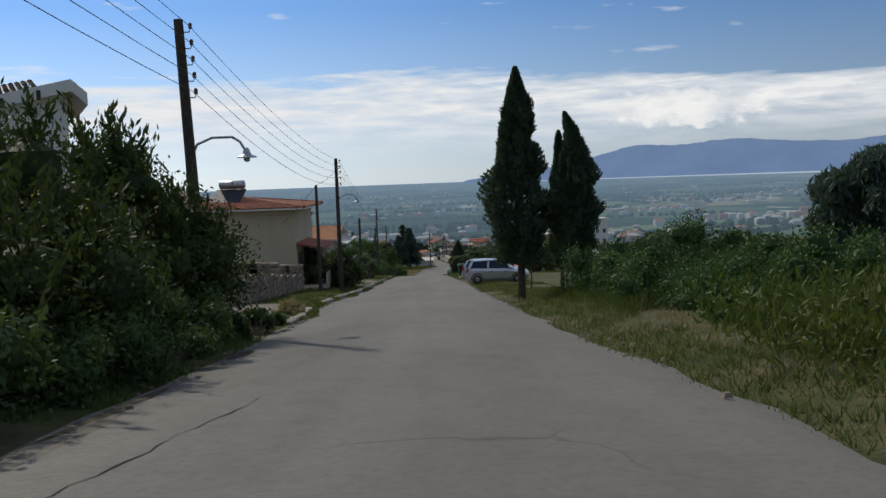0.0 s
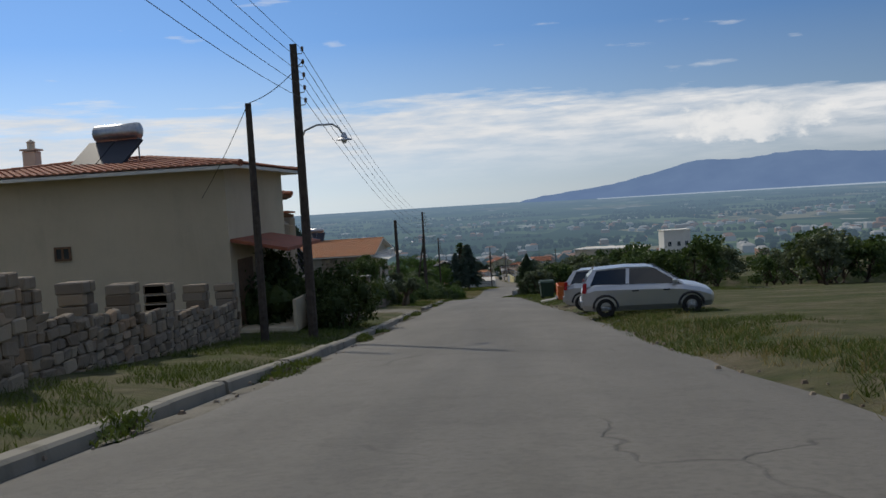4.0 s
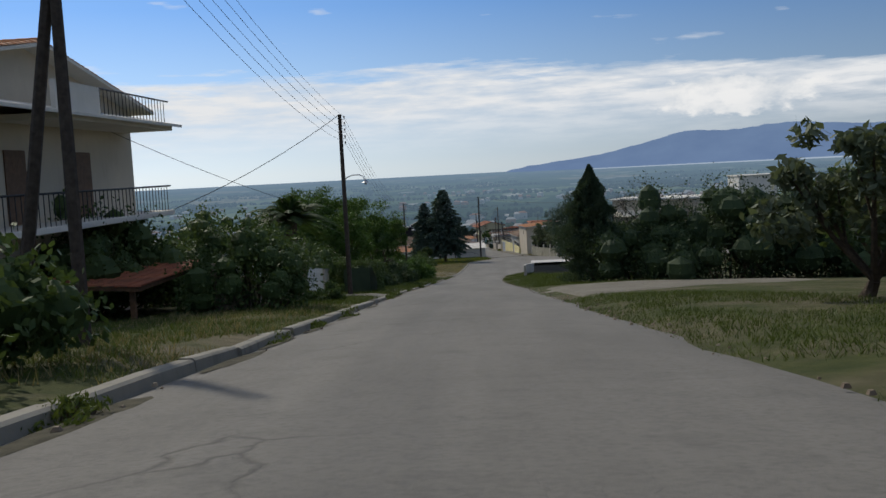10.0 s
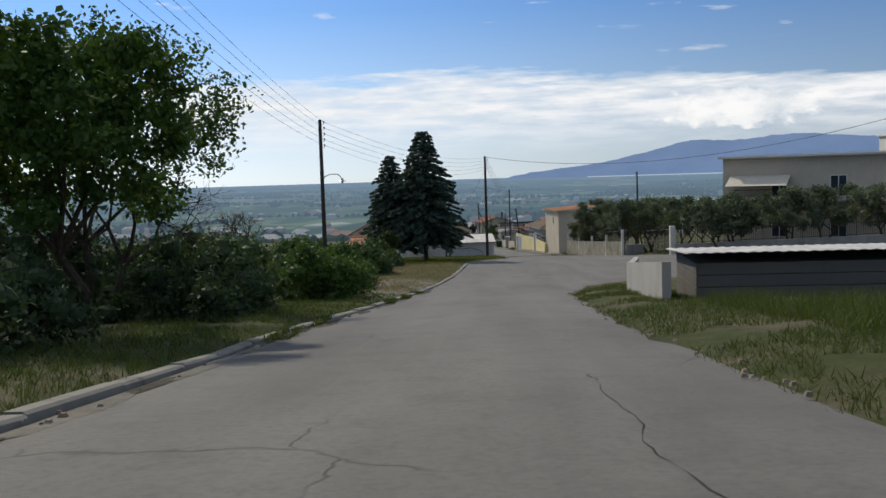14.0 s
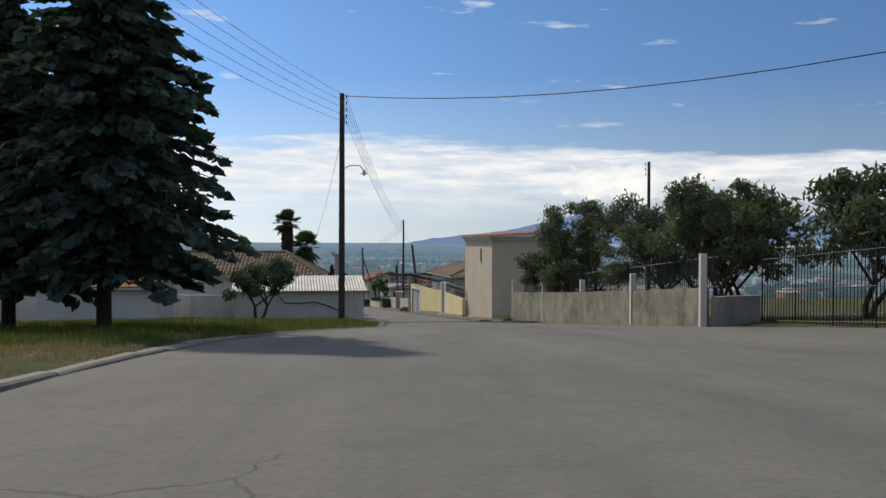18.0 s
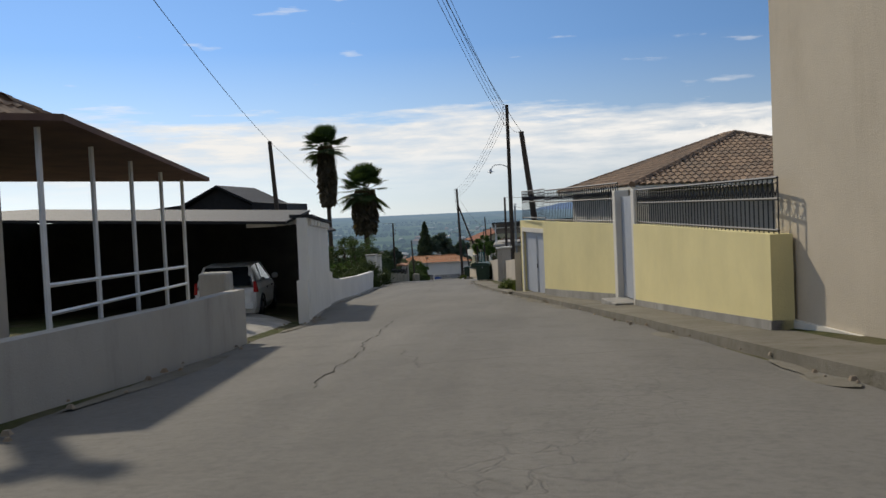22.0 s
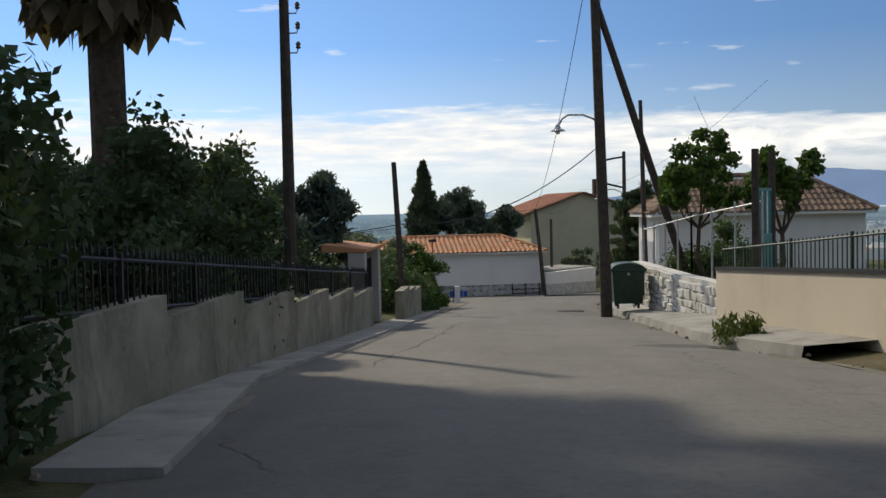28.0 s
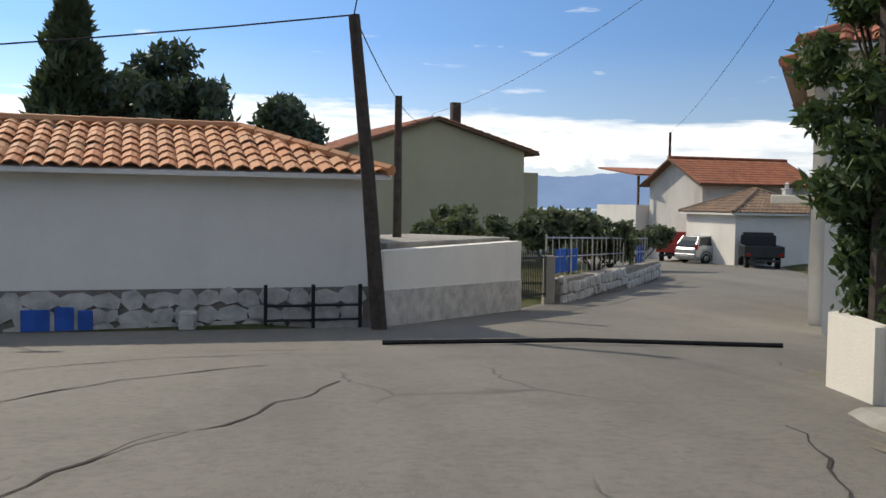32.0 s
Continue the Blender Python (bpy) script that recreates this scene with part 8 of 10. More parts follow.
bars_fence("iron_fence", [(-10.4, 365.6), (-11.3, 372.9)], 1.5, "dark iron garden fence before shrubs", IRON, 0.13, z_of=lambda x, y: road_z(-9, y))
for k, (tx, ty) in enumerate(((-12.6, 367.0), (-13.2, 370.6))):
    bush("garden_shrub", (tx, ty, road_z(-12, ty)), 3.0, 4.0, 1.9, "dark mixed shrubs behind an iron fence", F_BUSH, 640 + k, 7000, 0.11)
broad_tree("fruit_tree", (-11.5, 369.2, road_z(-12, 369)), 3.6, 1.35, "open leafy fruit tree behind the fence", F_BUSH, seed=173, leaves=4200, leaf=0.07, clumps=44, trunk_h=0.2, trunk_r=0.08)
broad_tree("fruit_tree", (-14.0, 377.0, road_z(-12, 377)), 4.0, 1.7, "open leafy fruit tree behind the hedge", F_BUSH, seed=174, leaves=4200, leaf=0.085, clumps=24)

# yellow wall with railings and the tiled house above it
rz_r = lambda x, y: road_z(0, y)
wall_run("yellow_wall", [(2.95, 313.5, 1.45), (2.25, 322.3, 2.0)], 1.6, 0.3, YELLOW, "bright yellow rendered garden wall", foot=(0.22, CONCRETE), z_of=rz_r, level=road_z(0, 318) + 1.65)
wall_run("yellow_wall", [(2.05, 324.0, 2.3), (0.5, 331.6, 2.7)], 2.4, 0.3, YELLOW, "bright yellow rendered garden wall", foot=(0.3, CONCRETE), z_of=rz_r, level=road_z(0, 333) + 2.55)
gw = thing("garage_front", (0.28, 334.2, road_z(0, 334)), "yellow garage front with grey double steel doors", "garage", "", 11)
g = Geo()
g.box(-0.15, 0.15, -2.6, -1.9, -0.5, 2.6)
g.box(-0.15, 0.15, 1.9, 2.5, -0.5, 2.6)
g.box(-0.15, 0.15, -1.9, 1.9, 2.2, 2.6)
part("wall", g, YELLOW, gw)
g = Geo()
g.box(-0.2, -0.153, -2.05, -1.903, 0, 2.35)
g.box(-0.2, -0.153, 1.903, 2.05, 0, 2.35)
g.box(-0.2, -0.153, -1.903, 1.903, 2.203, 2.35)
part("door_surround", g, TRIM, gw)
for y0, y1 in ((-1.89, -0.03), (-0.02, 1.89)):
    g = Geo()
    g.box(-0.08, -0.03, y0, y1, 0.03, 2.19)
    for yy in (y0 + 0.06, y1 - 0.1):
        g.box(-0.1, -0.081, yy, yy + 0.04, 0.1, 2.1)
    d = part("door_leaf", g, GREYDOOR, gw)
g = Geo()
g.soft(-0.13, -0.1, -0.12, -0.06, 0.95, 1.1, 0.006)
part("door_handle", g, IRON, d)
tg = thing("garden_doorway", (2.15, 323.2, road_z(0, 323)), "grey door between tall pale posts in the yellow wall", "gate", "", 8)
for yy in (-0.85, 0.85):
    g = Geo()
    g.soft(-0.17, 0.17, yy - 0.14, yy + 0.14, -0.4, 2.75, 0.015)
    part("post", g, TRIM, tg)
g = Geo()
g.box(-0.03, 0.03, -0.7, 0.7, 0.2, 2.6)
part("door_leaf", g, GREYDOOR, tg)
g = Geo()
g.soft(-0.6, 0.17, -0.7, 0.7, -0.2, 0.17, 0.015)
part("step", g, CONCRETE, tg)


def scroll_fence(name, a, b, za, zb, h, label, gap=0.19):
    """A wrought railing with heart scrolls between its bars."""
    t = thing(name, (a[0], a[1], za), label, "railing")
    av, bv = Vector((0, 0, 0)), Vector((b[0] - a[0], b[1] - a[1], zb - za))
    up = Vector((0, 0, 1))
    for rr in (0.06, 0.62, 1.0):
        g = Geo()
        g.tube([av + up * rr * h, bv + up * rr * h], 0.02, 4)
        part("rail", g, IRON, t)
    n = int((bv - av).length / gap)
    d = (bv - av).normalized()
    for k in range(n + 1):
        p = av.lerp(bv, k / n)
        g = Geo()
        g.tube([p, p + up * h], 0.011, 4)
        if k < n:
            c = p + d * gap / 2 + up * h * 0.8
            for s in (-1, 1):
                pts = [c - up * 0.13 * h, c + d * s * 0.07 + up * 0.02 * h, c + d * s * 0.065 + up * 0.12 * h, c + d * s * 0.02 + up * 0.10 * h]
                g.tube(pts, 0.009, 4, False)
        part("bar", g, IRON, t)
    return t


scroll_fence("wrought_railing", (2.2, 322.2), (2.95, 313.6), road_z(0, 318) + 1.65, road_z(0, 318) + 1.65, 0.75, "wavy wrought iron railing on the yellow wall")
scroll_fence("wrought_railing", (2.0, 324.2), (0.45, 331.6), road_z(0, 333) + 2.55, road_z(0, 333) + 2.55, 1.0, "black wrought iron terrace railing with heart scrolls")
scroll_fence("wrought_railing", (0.45, 331.7), (-0.25, 335.8), road_z(0, 333) + 2.6, road_z(0, 333) + 2.6, 1.0, "black wrought iron terrace railing with heart scrolls")
yh = house("terrace_house", (7.4, 336.5, road_z(0, 333) + 1.2), 8, 9.5, 11.0, 2.4, "house with a weathered red tiled hip roof on a terrace", GREY_WALL, "hip", TILE_OLD, 1.7, 0.5, fascia=TRIM)
wall_run("tan_wall", [(-0.5, 337.2, 1.55), (0.0, 343.5, 1.35), (-1.05, 353.9, 1.3)], 1.4, 0.22, TAN_WALL, "tan rendered garden wall with faint courses", z_of=lambda x, y: road_z(-2, y))
for gx, gy in ((-1.1, 354.3), (-1.4, 356.5)):
    t = thing("gate_pillar", (gx, gy, road_z(-2, gy)), "square tan gate pillar with a slab cap", "pillar", "gate pillars")
    g = Geo()
    g.soft(-0.25, 0.25, -0.25, 0.25, -0.3, 2.0, 0.02)
    part("shaft", g, TAN_WALL, t)
    g = Geo()
    g.soft(-0.33, 0.33, -0.33, 0.33, 2.003, 2.08, 0.02)
    part("cap", g, TRIM, t)
bars_fence("iron_gate", [(-1.12, 354.6), (-1.38, 356.2)], 1.7, "narrow dark iron garden gate", IRON, 0.11, z_of=lambda x, y: road_z(-2, y))
wall_run("tan_wall", [(-1.45, 356.8, 1.45), (-2.6, 369.5, 1.3)], 1.3, 0.22, TAN_WALL, "tan rendered garden wall", z_of=lambda x, y: road_z(-2, y))
dumpster((-2.7, 364.2, road_z(-3, 364)), 80, "dark green wheeled rubbish bin at the wall")

# house with solar roof, planter terrace
sr = house("solar_roofed_house", (3.4, 389.9, road_z(-2, 388) + 0.1), 0, 11.0, 9.0, 2.9, "beige house under a large tilted solar roof", BEIGE, "flat", GREY_WALL, eave=0.45)
add_window(sr, -4.95, 1.25, 0.42, 1.05, -4.5, frame_mat=WOODBROWN)
SOLAR = [(-6.0, -4.7, 5.05), (7.3, -4.7, 5.3), (6.9, 0.9, 4.2), (-5.75, 0.9, 3.95)]
g = Geo()
g.hexa([(x, y, z - 0.09) for x, y, z in SOLAR] + SOLAR)
panel = part("solar_panel", g, PANEL, sr)
for k in range(9):
    u = k / 8
    a, b = Vector(SOLAR[0]).lerp(Vector(SOLAR[1]), u), Vector(SOLAR[3]).lerp(Vector(SOLAR[2]), u)
    g = Geo()
    g.tube([a - Vector((0, 0, 0.13)), b - Vector((0, 0, 0.13))], 0.035, 4)
    part("rafter", g, STEEL, panel)
for xx in (-5.7, -3.0, -0.3, 2.4, 5.0):
    g = Geo()
    g.tube([(xx, -4.5, 3.1), (xx, -4.5, 4.95)], 0.05, 5)
    part("post", g, WHITEMETAL, sr)
    g = Geo()
    g.tube([(xx, 0.7, 3.1), (xx, 0.7, 3.95)], 0.05, 5)
    part("post", g, WHITEMETAL, sr)
g = Geo()
g.tube([(-6.0, -4.5, 4.55), (7.0, -4.5, 4.75)], 0.04, 4)
part("cross_rail", g, WHITEMETAL, sr)
for k in range(3):
    g = Geo()
    g.box(-3.6, 4.6, -4.62 + 0.12 * k, -4.56 + 0.12 * k, 3.3 + 0.16 * k, 3.4 + 0.16 * k)
    part("stacked_plank", g, TILE_RED, sr)
g = Geo()
g.tube([(-3.9, -4.75, 1.7), (-3.9, -4.75, 6.5)], 0.09, 8)
g.lathe([(0.18, 0.0), (0.18, 0.03), (0.02, 0.14)], 8, (-3.9, -4.75, 6.55))
part("flue", g, STEEL, sr)
for k in range(2):
    g = Geo()
    g.soft(-1.6 + k * 1.2, -0.8 + k * 1.2, -4.85, -4.52, 0.9, 1.5, 0.02)
    part("air_conditioner", g, WHITEMETAL, sr)
pz_ = road_z(-3, 388)
wall_run("planter_wall", [(-1.2, 384.6, 0.85), (-3.6, 385.6, 0.85), (-4.4, 390.0, 0.95), (-5.3, 399.0, 1.15)], 0.9, 0.25, CREAM, "cream terrace wall with a dark coping", cap=BLACKROOF, z_of=lambda x, y: road_z(-4, y))
bars_fence("white_railing", [(-1.2, 384.6), (-3.6, 385.6)], 0.6, "white iron railing of the terrace", WHITEMETAL, 0.12, 0.02, lift=0.95, z_of=lambda x, y: road_z(-4, y), spear=False)
bars_fence("green_railing", [(-3.65, 385.8), (-4.4, 390.0), (-5.3, 399.0)], 0.6, "green iron railing of the terrace", BINGREEN, 0.14, lift=0.98, z_of=lambda x, y: road_z(-4, y), spear=False)
hedge("terrace_plants", [(-1.0, 386.0), (-3.2, 386.6)], 0.7, 1.3, "leafy potted plants along the terrace", F_GREEN, 181, 700, 0.08)
bush("yellow_weeds", (-2.25, 372.8, road_z(0, 370) + 0.02), 1.5, 2.2, 0.6, "clump of yellow flowering weeds at the corner", F_YELLOW, 182, 12000, 0.035, stretch=4.5, up=1.4, heart=0)

# ---- lower lane ----
lz = lambda x, y: road_z(-11, y)
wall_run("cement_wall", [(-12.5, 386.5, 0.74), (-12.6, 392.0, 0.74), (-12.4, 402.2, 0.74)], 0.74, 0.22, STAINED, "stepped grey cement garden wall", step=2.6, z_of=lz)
bars_fence("iron_fence", [(-12.5, 386.5), (-12.6, 392.0), (-12.4, 402.0)], 0.5, "dark iron garden fence on the cement wall", IRON, 0.14, lift=0.78, z_of=lz)
gt = thing("garden_gateway", (-12.75, 404.3, lz(0, 404.3)), "dark gateway with a tiled hood", "gate", "", 0)
for yy in (-1.3, 1.3):
    g = Geo()
    g.soft(-0.2, 0.2, yy - 0.18, yy + 0.18, -0.3, 1.85, 0.02)
    part("post", g, GREY_WALL, gt)
g = Geo()
g.hexa([(-0.8, -1.5, 1.855), (0.25, -1.5, 1.855), (0.25, 1.5, 1.855), (-0.8, 1.5, 1.855), (-0.8, -1.5, 2.05), (0.25, -1.5, 1.92), (0.25, 1.5, 1.92), (-0.8, 1.5, 2.05)])
part("hood", g, TILE_ORANGE, gt)
g = Geo()
for k in range(18):
    g.tube([(0, -1.1 + k * 0.13, 0.1), (0, -1.1 + k * 0.13, 1.6)], 0.014, 4)
g.box(-0.02, 0.02, -1.12, 1.12, 0.1, 0.8)
part("gate_leaf", g, IRON, gt)
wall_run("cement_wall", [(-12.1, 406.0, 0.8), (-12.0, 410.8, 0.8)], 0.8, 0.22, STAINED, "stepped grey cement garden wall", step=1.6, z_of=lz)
for k, (tx, ty, hh, sp) in enumerate(((-16.0, 396.0, 3.0, 1.8), (-15.4, 400.6, 3.1, 1.7), (-14.4, 404.6, 3.9, 1.5), (-17.0, 403.5, 4.0, 1.8))):
    broad_tree("pine_tree", (tx, ty, lz(0, ty)), hh, sp, "dark pine tree behind the cement wall", F_CONIF, seed=190 + k, leaves=13000, leaf=0.07, stretch=4.5, clumps=44, trunk_h=0.15, up=1.0, group="garden pines")
for k, (ty, hh) in enumerate(((388.6, 3.5), (391.8, 3.6), (395.2, 3.7), (399.0, 3.5))):
    bush("garden_thicket", (-13.75, ty, lz(0, ty)), 1.9, 3.6, hh, "dense dark evergreen shrubs behind the fence", F_THICKET, 670 + k, 9000, 0.08)
bush("garden_shrub", (-14.6, 399.0, lz(0, 399)), 2.0, 6.0, 1.9, "dark green garden shrubs behind the fence", F_BUSH, 195, 8000, 0.12)
for k, (ty, hh) in enumerate(((394.5, 2.2), (398.5, 2.2), (402.0, 2.2))):
    bush("garden_thicket", (-14.9, ty, lz(0, ty)), 2.2, 4.2, hh, "dense dark evergreen shrubs behind the fence", F_CONIF, 650 + k, 11000, 0.12)
bush("garden_shrub", (-13.2, 412.8, lz(0, 412)), 2.6, 4.0, 2.2, "dense green shrub past the gate", F_BUSH, 196, 10000, 0.08)
broad_tree("olive_tree", (-14.4, 416.0, lz(0, 416)), 2.8, 1.8, "round olive tree beside the lane", F_OLIVE, seed=197, leaves=10000, leaf=0.08, stretch=2.4, clumps=40, trunk_h=0.1)
broad_tree("fig_tree", (-12.9, 417.2, lz(0, 417)), 2.6, 1.4, "broad-leaved fig tree at the corner", F_GREEN, seed=198, leaves=10000, leaf=0.085, clumps=44, trunk_h=0.12)

# right side: rubble wall, white house, teal gate
pvz = lambda x, y: road_z(-6, y) + 0.3
pave = Geo()
rows = []
for k in range(0, 20):
    y = 393.0 + k * 1.3
    e = road_r(y)
    rows.append(((e - 0.05, y, road_z(e, y) - 0.1), (e + 0.0, y, road_z(e, y) + 0.14), (e + 2.6, y, road_z(e, y) + 0.33), (e + 2.6, y, road_z(e, y) - 0.3)))
for p, q in zip(rows, rows[1:]):
    for k in range(3):
        pave.quad(q[k], p[k], p[k + 1], q[k + 1])
structure("pavement_lower", pave, CONCRETE, "sloping concrete pavement beside the lane", "pavement")
lwr = wall_run("rubble_wall", [(-4.5, 399.5, 0.45), (-5.0, 404.0, 0.8), (-5.3, 409.5, 1.25)], 0.9, 0.35, WHITE_DIRTY, "old whitewashed rubble wall under a garden", z_of=pvz, category="stone wall")
rs2 = np.random.default_rng(55)
z9 = pvz(0, 399.5)
for (ax, ay, ah), (bx, by, bh) in (((-4.5, 399.5, 0.45), (-5.0, 404.0, 0.8)), ((-5.0, 404.0, 0.8), (-5.3, 409.5, 1.25))):
    u = Vector((bx - ax, by - ay)).normalized()
    nr = Vector((-u.y, u.x)) * 0.135
    stones_on(lwr, Vector((ax + 4.5, ay - 399.5)) + nr, Vector((bx + 4.5, by - 399.5)) + nr, min(pvz(0, ay), pvz(0, by)) - z9 - 0.1, pvz(0, ay) - z9 + ah, pvz(0, by) - z9 + bh, 1, rs2, 0.27, WHITE_DIRTY, 150)
tl_ = thing("steel_gate", (-4.2, 400.2, pvz(0, 400) + 0.3), "teal steel gate leaf with pale bars between rusty posts", "gate", "", 62)
g = Geo()
g.soft(-0.62, 0.62, -0.025, 0.025, 0.05, 1.25, 0.01)
part("lower_panel", g, TEAL, tl_)
for k in range(9):
    g = Geo()
    g.box(-0.58 + k * 0.14, -0.54 + k * 0.14, -0.015, 0.015, 1.25, 2.1)
    part("bar", g, TEAL if k % 3 else WHITEMETAL, tl_)
g = Geo()
g.box(-0.62, 0.62, -0.025, 0.025, 2.1, 2.16)
part("top_rail", g, TEAL, tl_)
for xx in (-0.72, 0.72):
    g = Geo()
    g.soft(xx - 0.06, xx + 0.06, -0.06, 0.06, -0.6, 2.9, 0.008)
    part("post", g, POLEWOOD, tl_)
dumpster((-6.0, 406.9, pvz(0, 406.9) - 0.05), 88, "green wheeled rubbish bin beside a pole", 0.95, 0.85, 1.2)
broad_tree("fig_tree", (-4.1, 405.6, pvz(0, 405) + 0.5), 4.1, 1.25, "young fig tree with broad leaves", F_GREEN, seed=201, leaves=3600, leaf=0.125, clumps=26, trunk_h=0.35, trunk_r=0.06)
bars_fence("wire_fence", [(-4.35, 399.8), (-4.85, 404.0), (-5.15, 409.3)], 1.5, "thin pale steel posts of a wire fence", STEEL, 1.2, 0.018, (0.95,), 0.75, z_of=pvz, spear=False, posts=1.2)
bush("garden_shrub", (-3.2, 408.0, pvz(0, 408) + 0.5), 2.0, 3.4, 1.9, "dark shrub behind the rubble wall", F_BUSH, 208, 9000, 0.08)
broad_tree("fig_tree", (-3.0, 403.4, pvz(0, 403) + 0.5), 3.3, 1.1, "young fig tree with broad leaves", F_GREEN, seed=202, leaves=2700, leaf=0.12, clumps=18, trunk_h=0.35, trunk_r=0.06)
wg = house("old_white_house", (-0.1, 417.2, -35.85), 3, 7.4, 3.4, 3.2, "whitewashed house with an old tiled hip roof", WHITE, "hip", TILE_OLD, 1.2, 0.3, fascia=WHITE)
g = Geo()
g.box(-3.76, -3.703, -1.0, 1.1, 0, 2.1)
part("garage_door", g, GREYDOOR, wg)
wg2 = house("white_house", (3.75, 430.4, -37.0), -30, 7.4, 4.8, 4.2, "tall whitewashed house with a tiled hip roof past the junction", WHITE, "hip", TILE_RED, 1.2, 0.4, fascia=WHITE)
add_window(wg2, -2.2, 1.2, 0.8, 1.1, -2.4)
plz = lambda x, y: road_z(-4.0, 424.0) + 0.1
plb = wall_run("planter_wall", [(-1.4, 423.35, 0.48), (-4.05, 423.45, 0.48), (-3.85, 424.4, 0.48), (-1.4, 424.5, 0.48)], 0.48, 0.14, TRIM, "low white planter wall at the corner", z_of=plz)
g = Geo()
g.box(-2.5, 0.0, 0.1, 1.0, 0.05, 0.4)
part("soil", g, SOIL, plb)
broad_tree("oleander_bush", (-3.35, 423.95, plz(0, 0) + 0.38), 4.5, 1.0, "tall dense oleander in a white planter", F_OLEANDER, seed=205, leaves=30000, leaf=0.045, stretch=3.6, clumps=90, trunk_h=0.04, trunk_r=0.05, category="oleander", up=0.3)
broad_tree("oleander_bush", (-2.1, 423.9, plz(0, 0) + 0.38), 4.8, 1.35, "tall dense oleander in a white planter", F_OLEANDER, seed=206, leaves=30000, leaf=0.048, stretch=3.6, clumps=90, trunk_h=0.04, trunk_r=0.05, category="oleander", up=0.3)
bush("oleander_bush", (-2.7, 423.95, plz(0, 0) + 0.36), 2.2, 0.9, 2.0, "dense low shoots of oleander in a white planter", F_OLEANDER, 209, 12000, 0.06, category="oleander", stretch=3.0)
bush("oleander_bush", (-2.0, 422.2, plz(0, 0) - 0.05), 2.2, 1.6, 3.6, "dense dark oleander beside a white house", F_OLEANDER, 207, 18000, 0.065, category="oleander", stretch=2.8)
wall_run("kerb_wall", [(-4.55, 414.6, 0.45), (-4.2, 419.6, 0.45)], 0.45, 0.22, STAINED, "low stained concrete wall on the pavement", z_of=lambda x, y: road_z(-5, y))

# ---- long white house across the junction ----
def tile_parts(parent, e0, e1, r1, r0, mat, tw=0.26, tl=0.4, seed=1):
    """Roof tiles as single pieces on one shared mesh."""
    rng = np.random.default_rng(seed)
    g = Geo()
    arc = [(-0.5, 0.0), (-0.32, 0.04), (0, 0.07), (0.32, 0.04), (0.5, 0.0)]
    for dz in (0.0, -0.018):
        for y, up in ((-0.56, 0.03), (0.5, 0.0)):
            g.v += [(q * tw * 0.97, y * tl, h + up + dz) for q, h in arc]
    for q in range(4):
        g.f += [(q, q + 1, q + 6, q + 5), (q + 15, q + 16, q + 11, q + 10), (q + 10, q + 11, q + 1, q)]
    me = g.mesh("tile")
    me.materials.append(mat)
    e0, e1, r0, r1 = (Vector(p) for p in (e0, e1, r0, r1))
    u = (e1 - e0).normalized()
    nrm = u.cross(r0 - e0).normalized()
    v = nrm.cross(u)
    ln, run = (e1 - e0).length, (r0 - e0).dot(v)
    s0, s1 = (r0 - e0).dot(u), (r1 - e0).dot(u)
    turn = Matrix((u, v, nrm)).transposed()
    for j in range(max(1, int(run / tl + 0.3))):
        for i in range(int(ln / tw)):
            cx, cy = (i + 0.5) * tw, (j + 0.5) * tl
            k = min(1, cy / run)
            if s0 * k - 0.05 <= cx <= ln + (s1 - ln) * k + 0.05:
                ob = new("tile", me)
                ob.parent = parent
                p = e0 + u * cx + v * (cy + rng.normal() * 0.012) + nrm * (0.015 + rng.normal() * 0.006)
                ob.matrix_basis = Matrix.Translation(p) @ (turn @ Euler((0, 0, rng.normal() * 0.03)).to_matrix()).to_4x4()


fh = thing("long_white_house", (-7.1, 432.3, -37.18), "long whitewashed house with a stone foot and orange tiled roof", "house", "", 10)
FL, FD = -9.6, 4.6      # its length to the left and its depth
g = Geo()
for q in ((FL, 0, 0, 0.3), (FL, 0, FD - 0.3, FD), (FL, FL + 0.3, 0.3, FD - 0.3), (-0.3, 0, 0.3, FD - 0.3)):
    g = Geo()
    g.box(*q, -0.8, 2.48)
    part("wall", g, WHITE, fh)
g = Geo()
g.box(FL - 0.05, 0.02, -0.07, -0.003, -0.8, 0.68)
dado = part("stone_dado", g, JOINT, fh)
rs = np.random.default_rng(301)
x = FL
s_shape = []
for k in range(6):
    bm = bmesh.new()
    n = 6 + k % 3
    vs = [bm.verts.new((0.5 * math.cos(6.283 * q / n + 0.4) * rs.uniform(0.85, 1.1), -0.5, 0.5 * math.sin(6.283 * q / n + 0.4) * rs.uniform(0.85, 1.1))) for q in range(n)]
    fc = bm.faces.new(vs)
    ex = bmesh.ops.extrude_face_region(bm, geom=[fc])
    for v in ex["geom"]:
        if isinstance(v, bmesh.types.BMVert):
            v.co.y += 1.0
    bmesh.ops.recalc_face_normals(bm, faces=list(bm.faces))
    me = bpy.data.meshes.new("stone")
    bm.to_mesh(me)
    bm.free()
    me.materials.append(WSTONE)
    s_shape.append(me)
for row in range(3):
    x = FL + 0.15 * row
    while x < -0.15:
        w = rs.uniform(0.26, 0.52)
        ob = new("stone", s_shape[rs.integers(6)])
        ob.parent = dado
        ob.matrix_basis = Matrix.LocRotScale((x + w / 2, -0.08, 0.07 + row * 0.225 + rs.normal() * 0.02), Euler((0, rs.normal() * 0.12, 0)), (w * 1.16, 0.06, 0.29 * rs.uniform(0.92, 1.1)))
        x += w
dk = Geo()
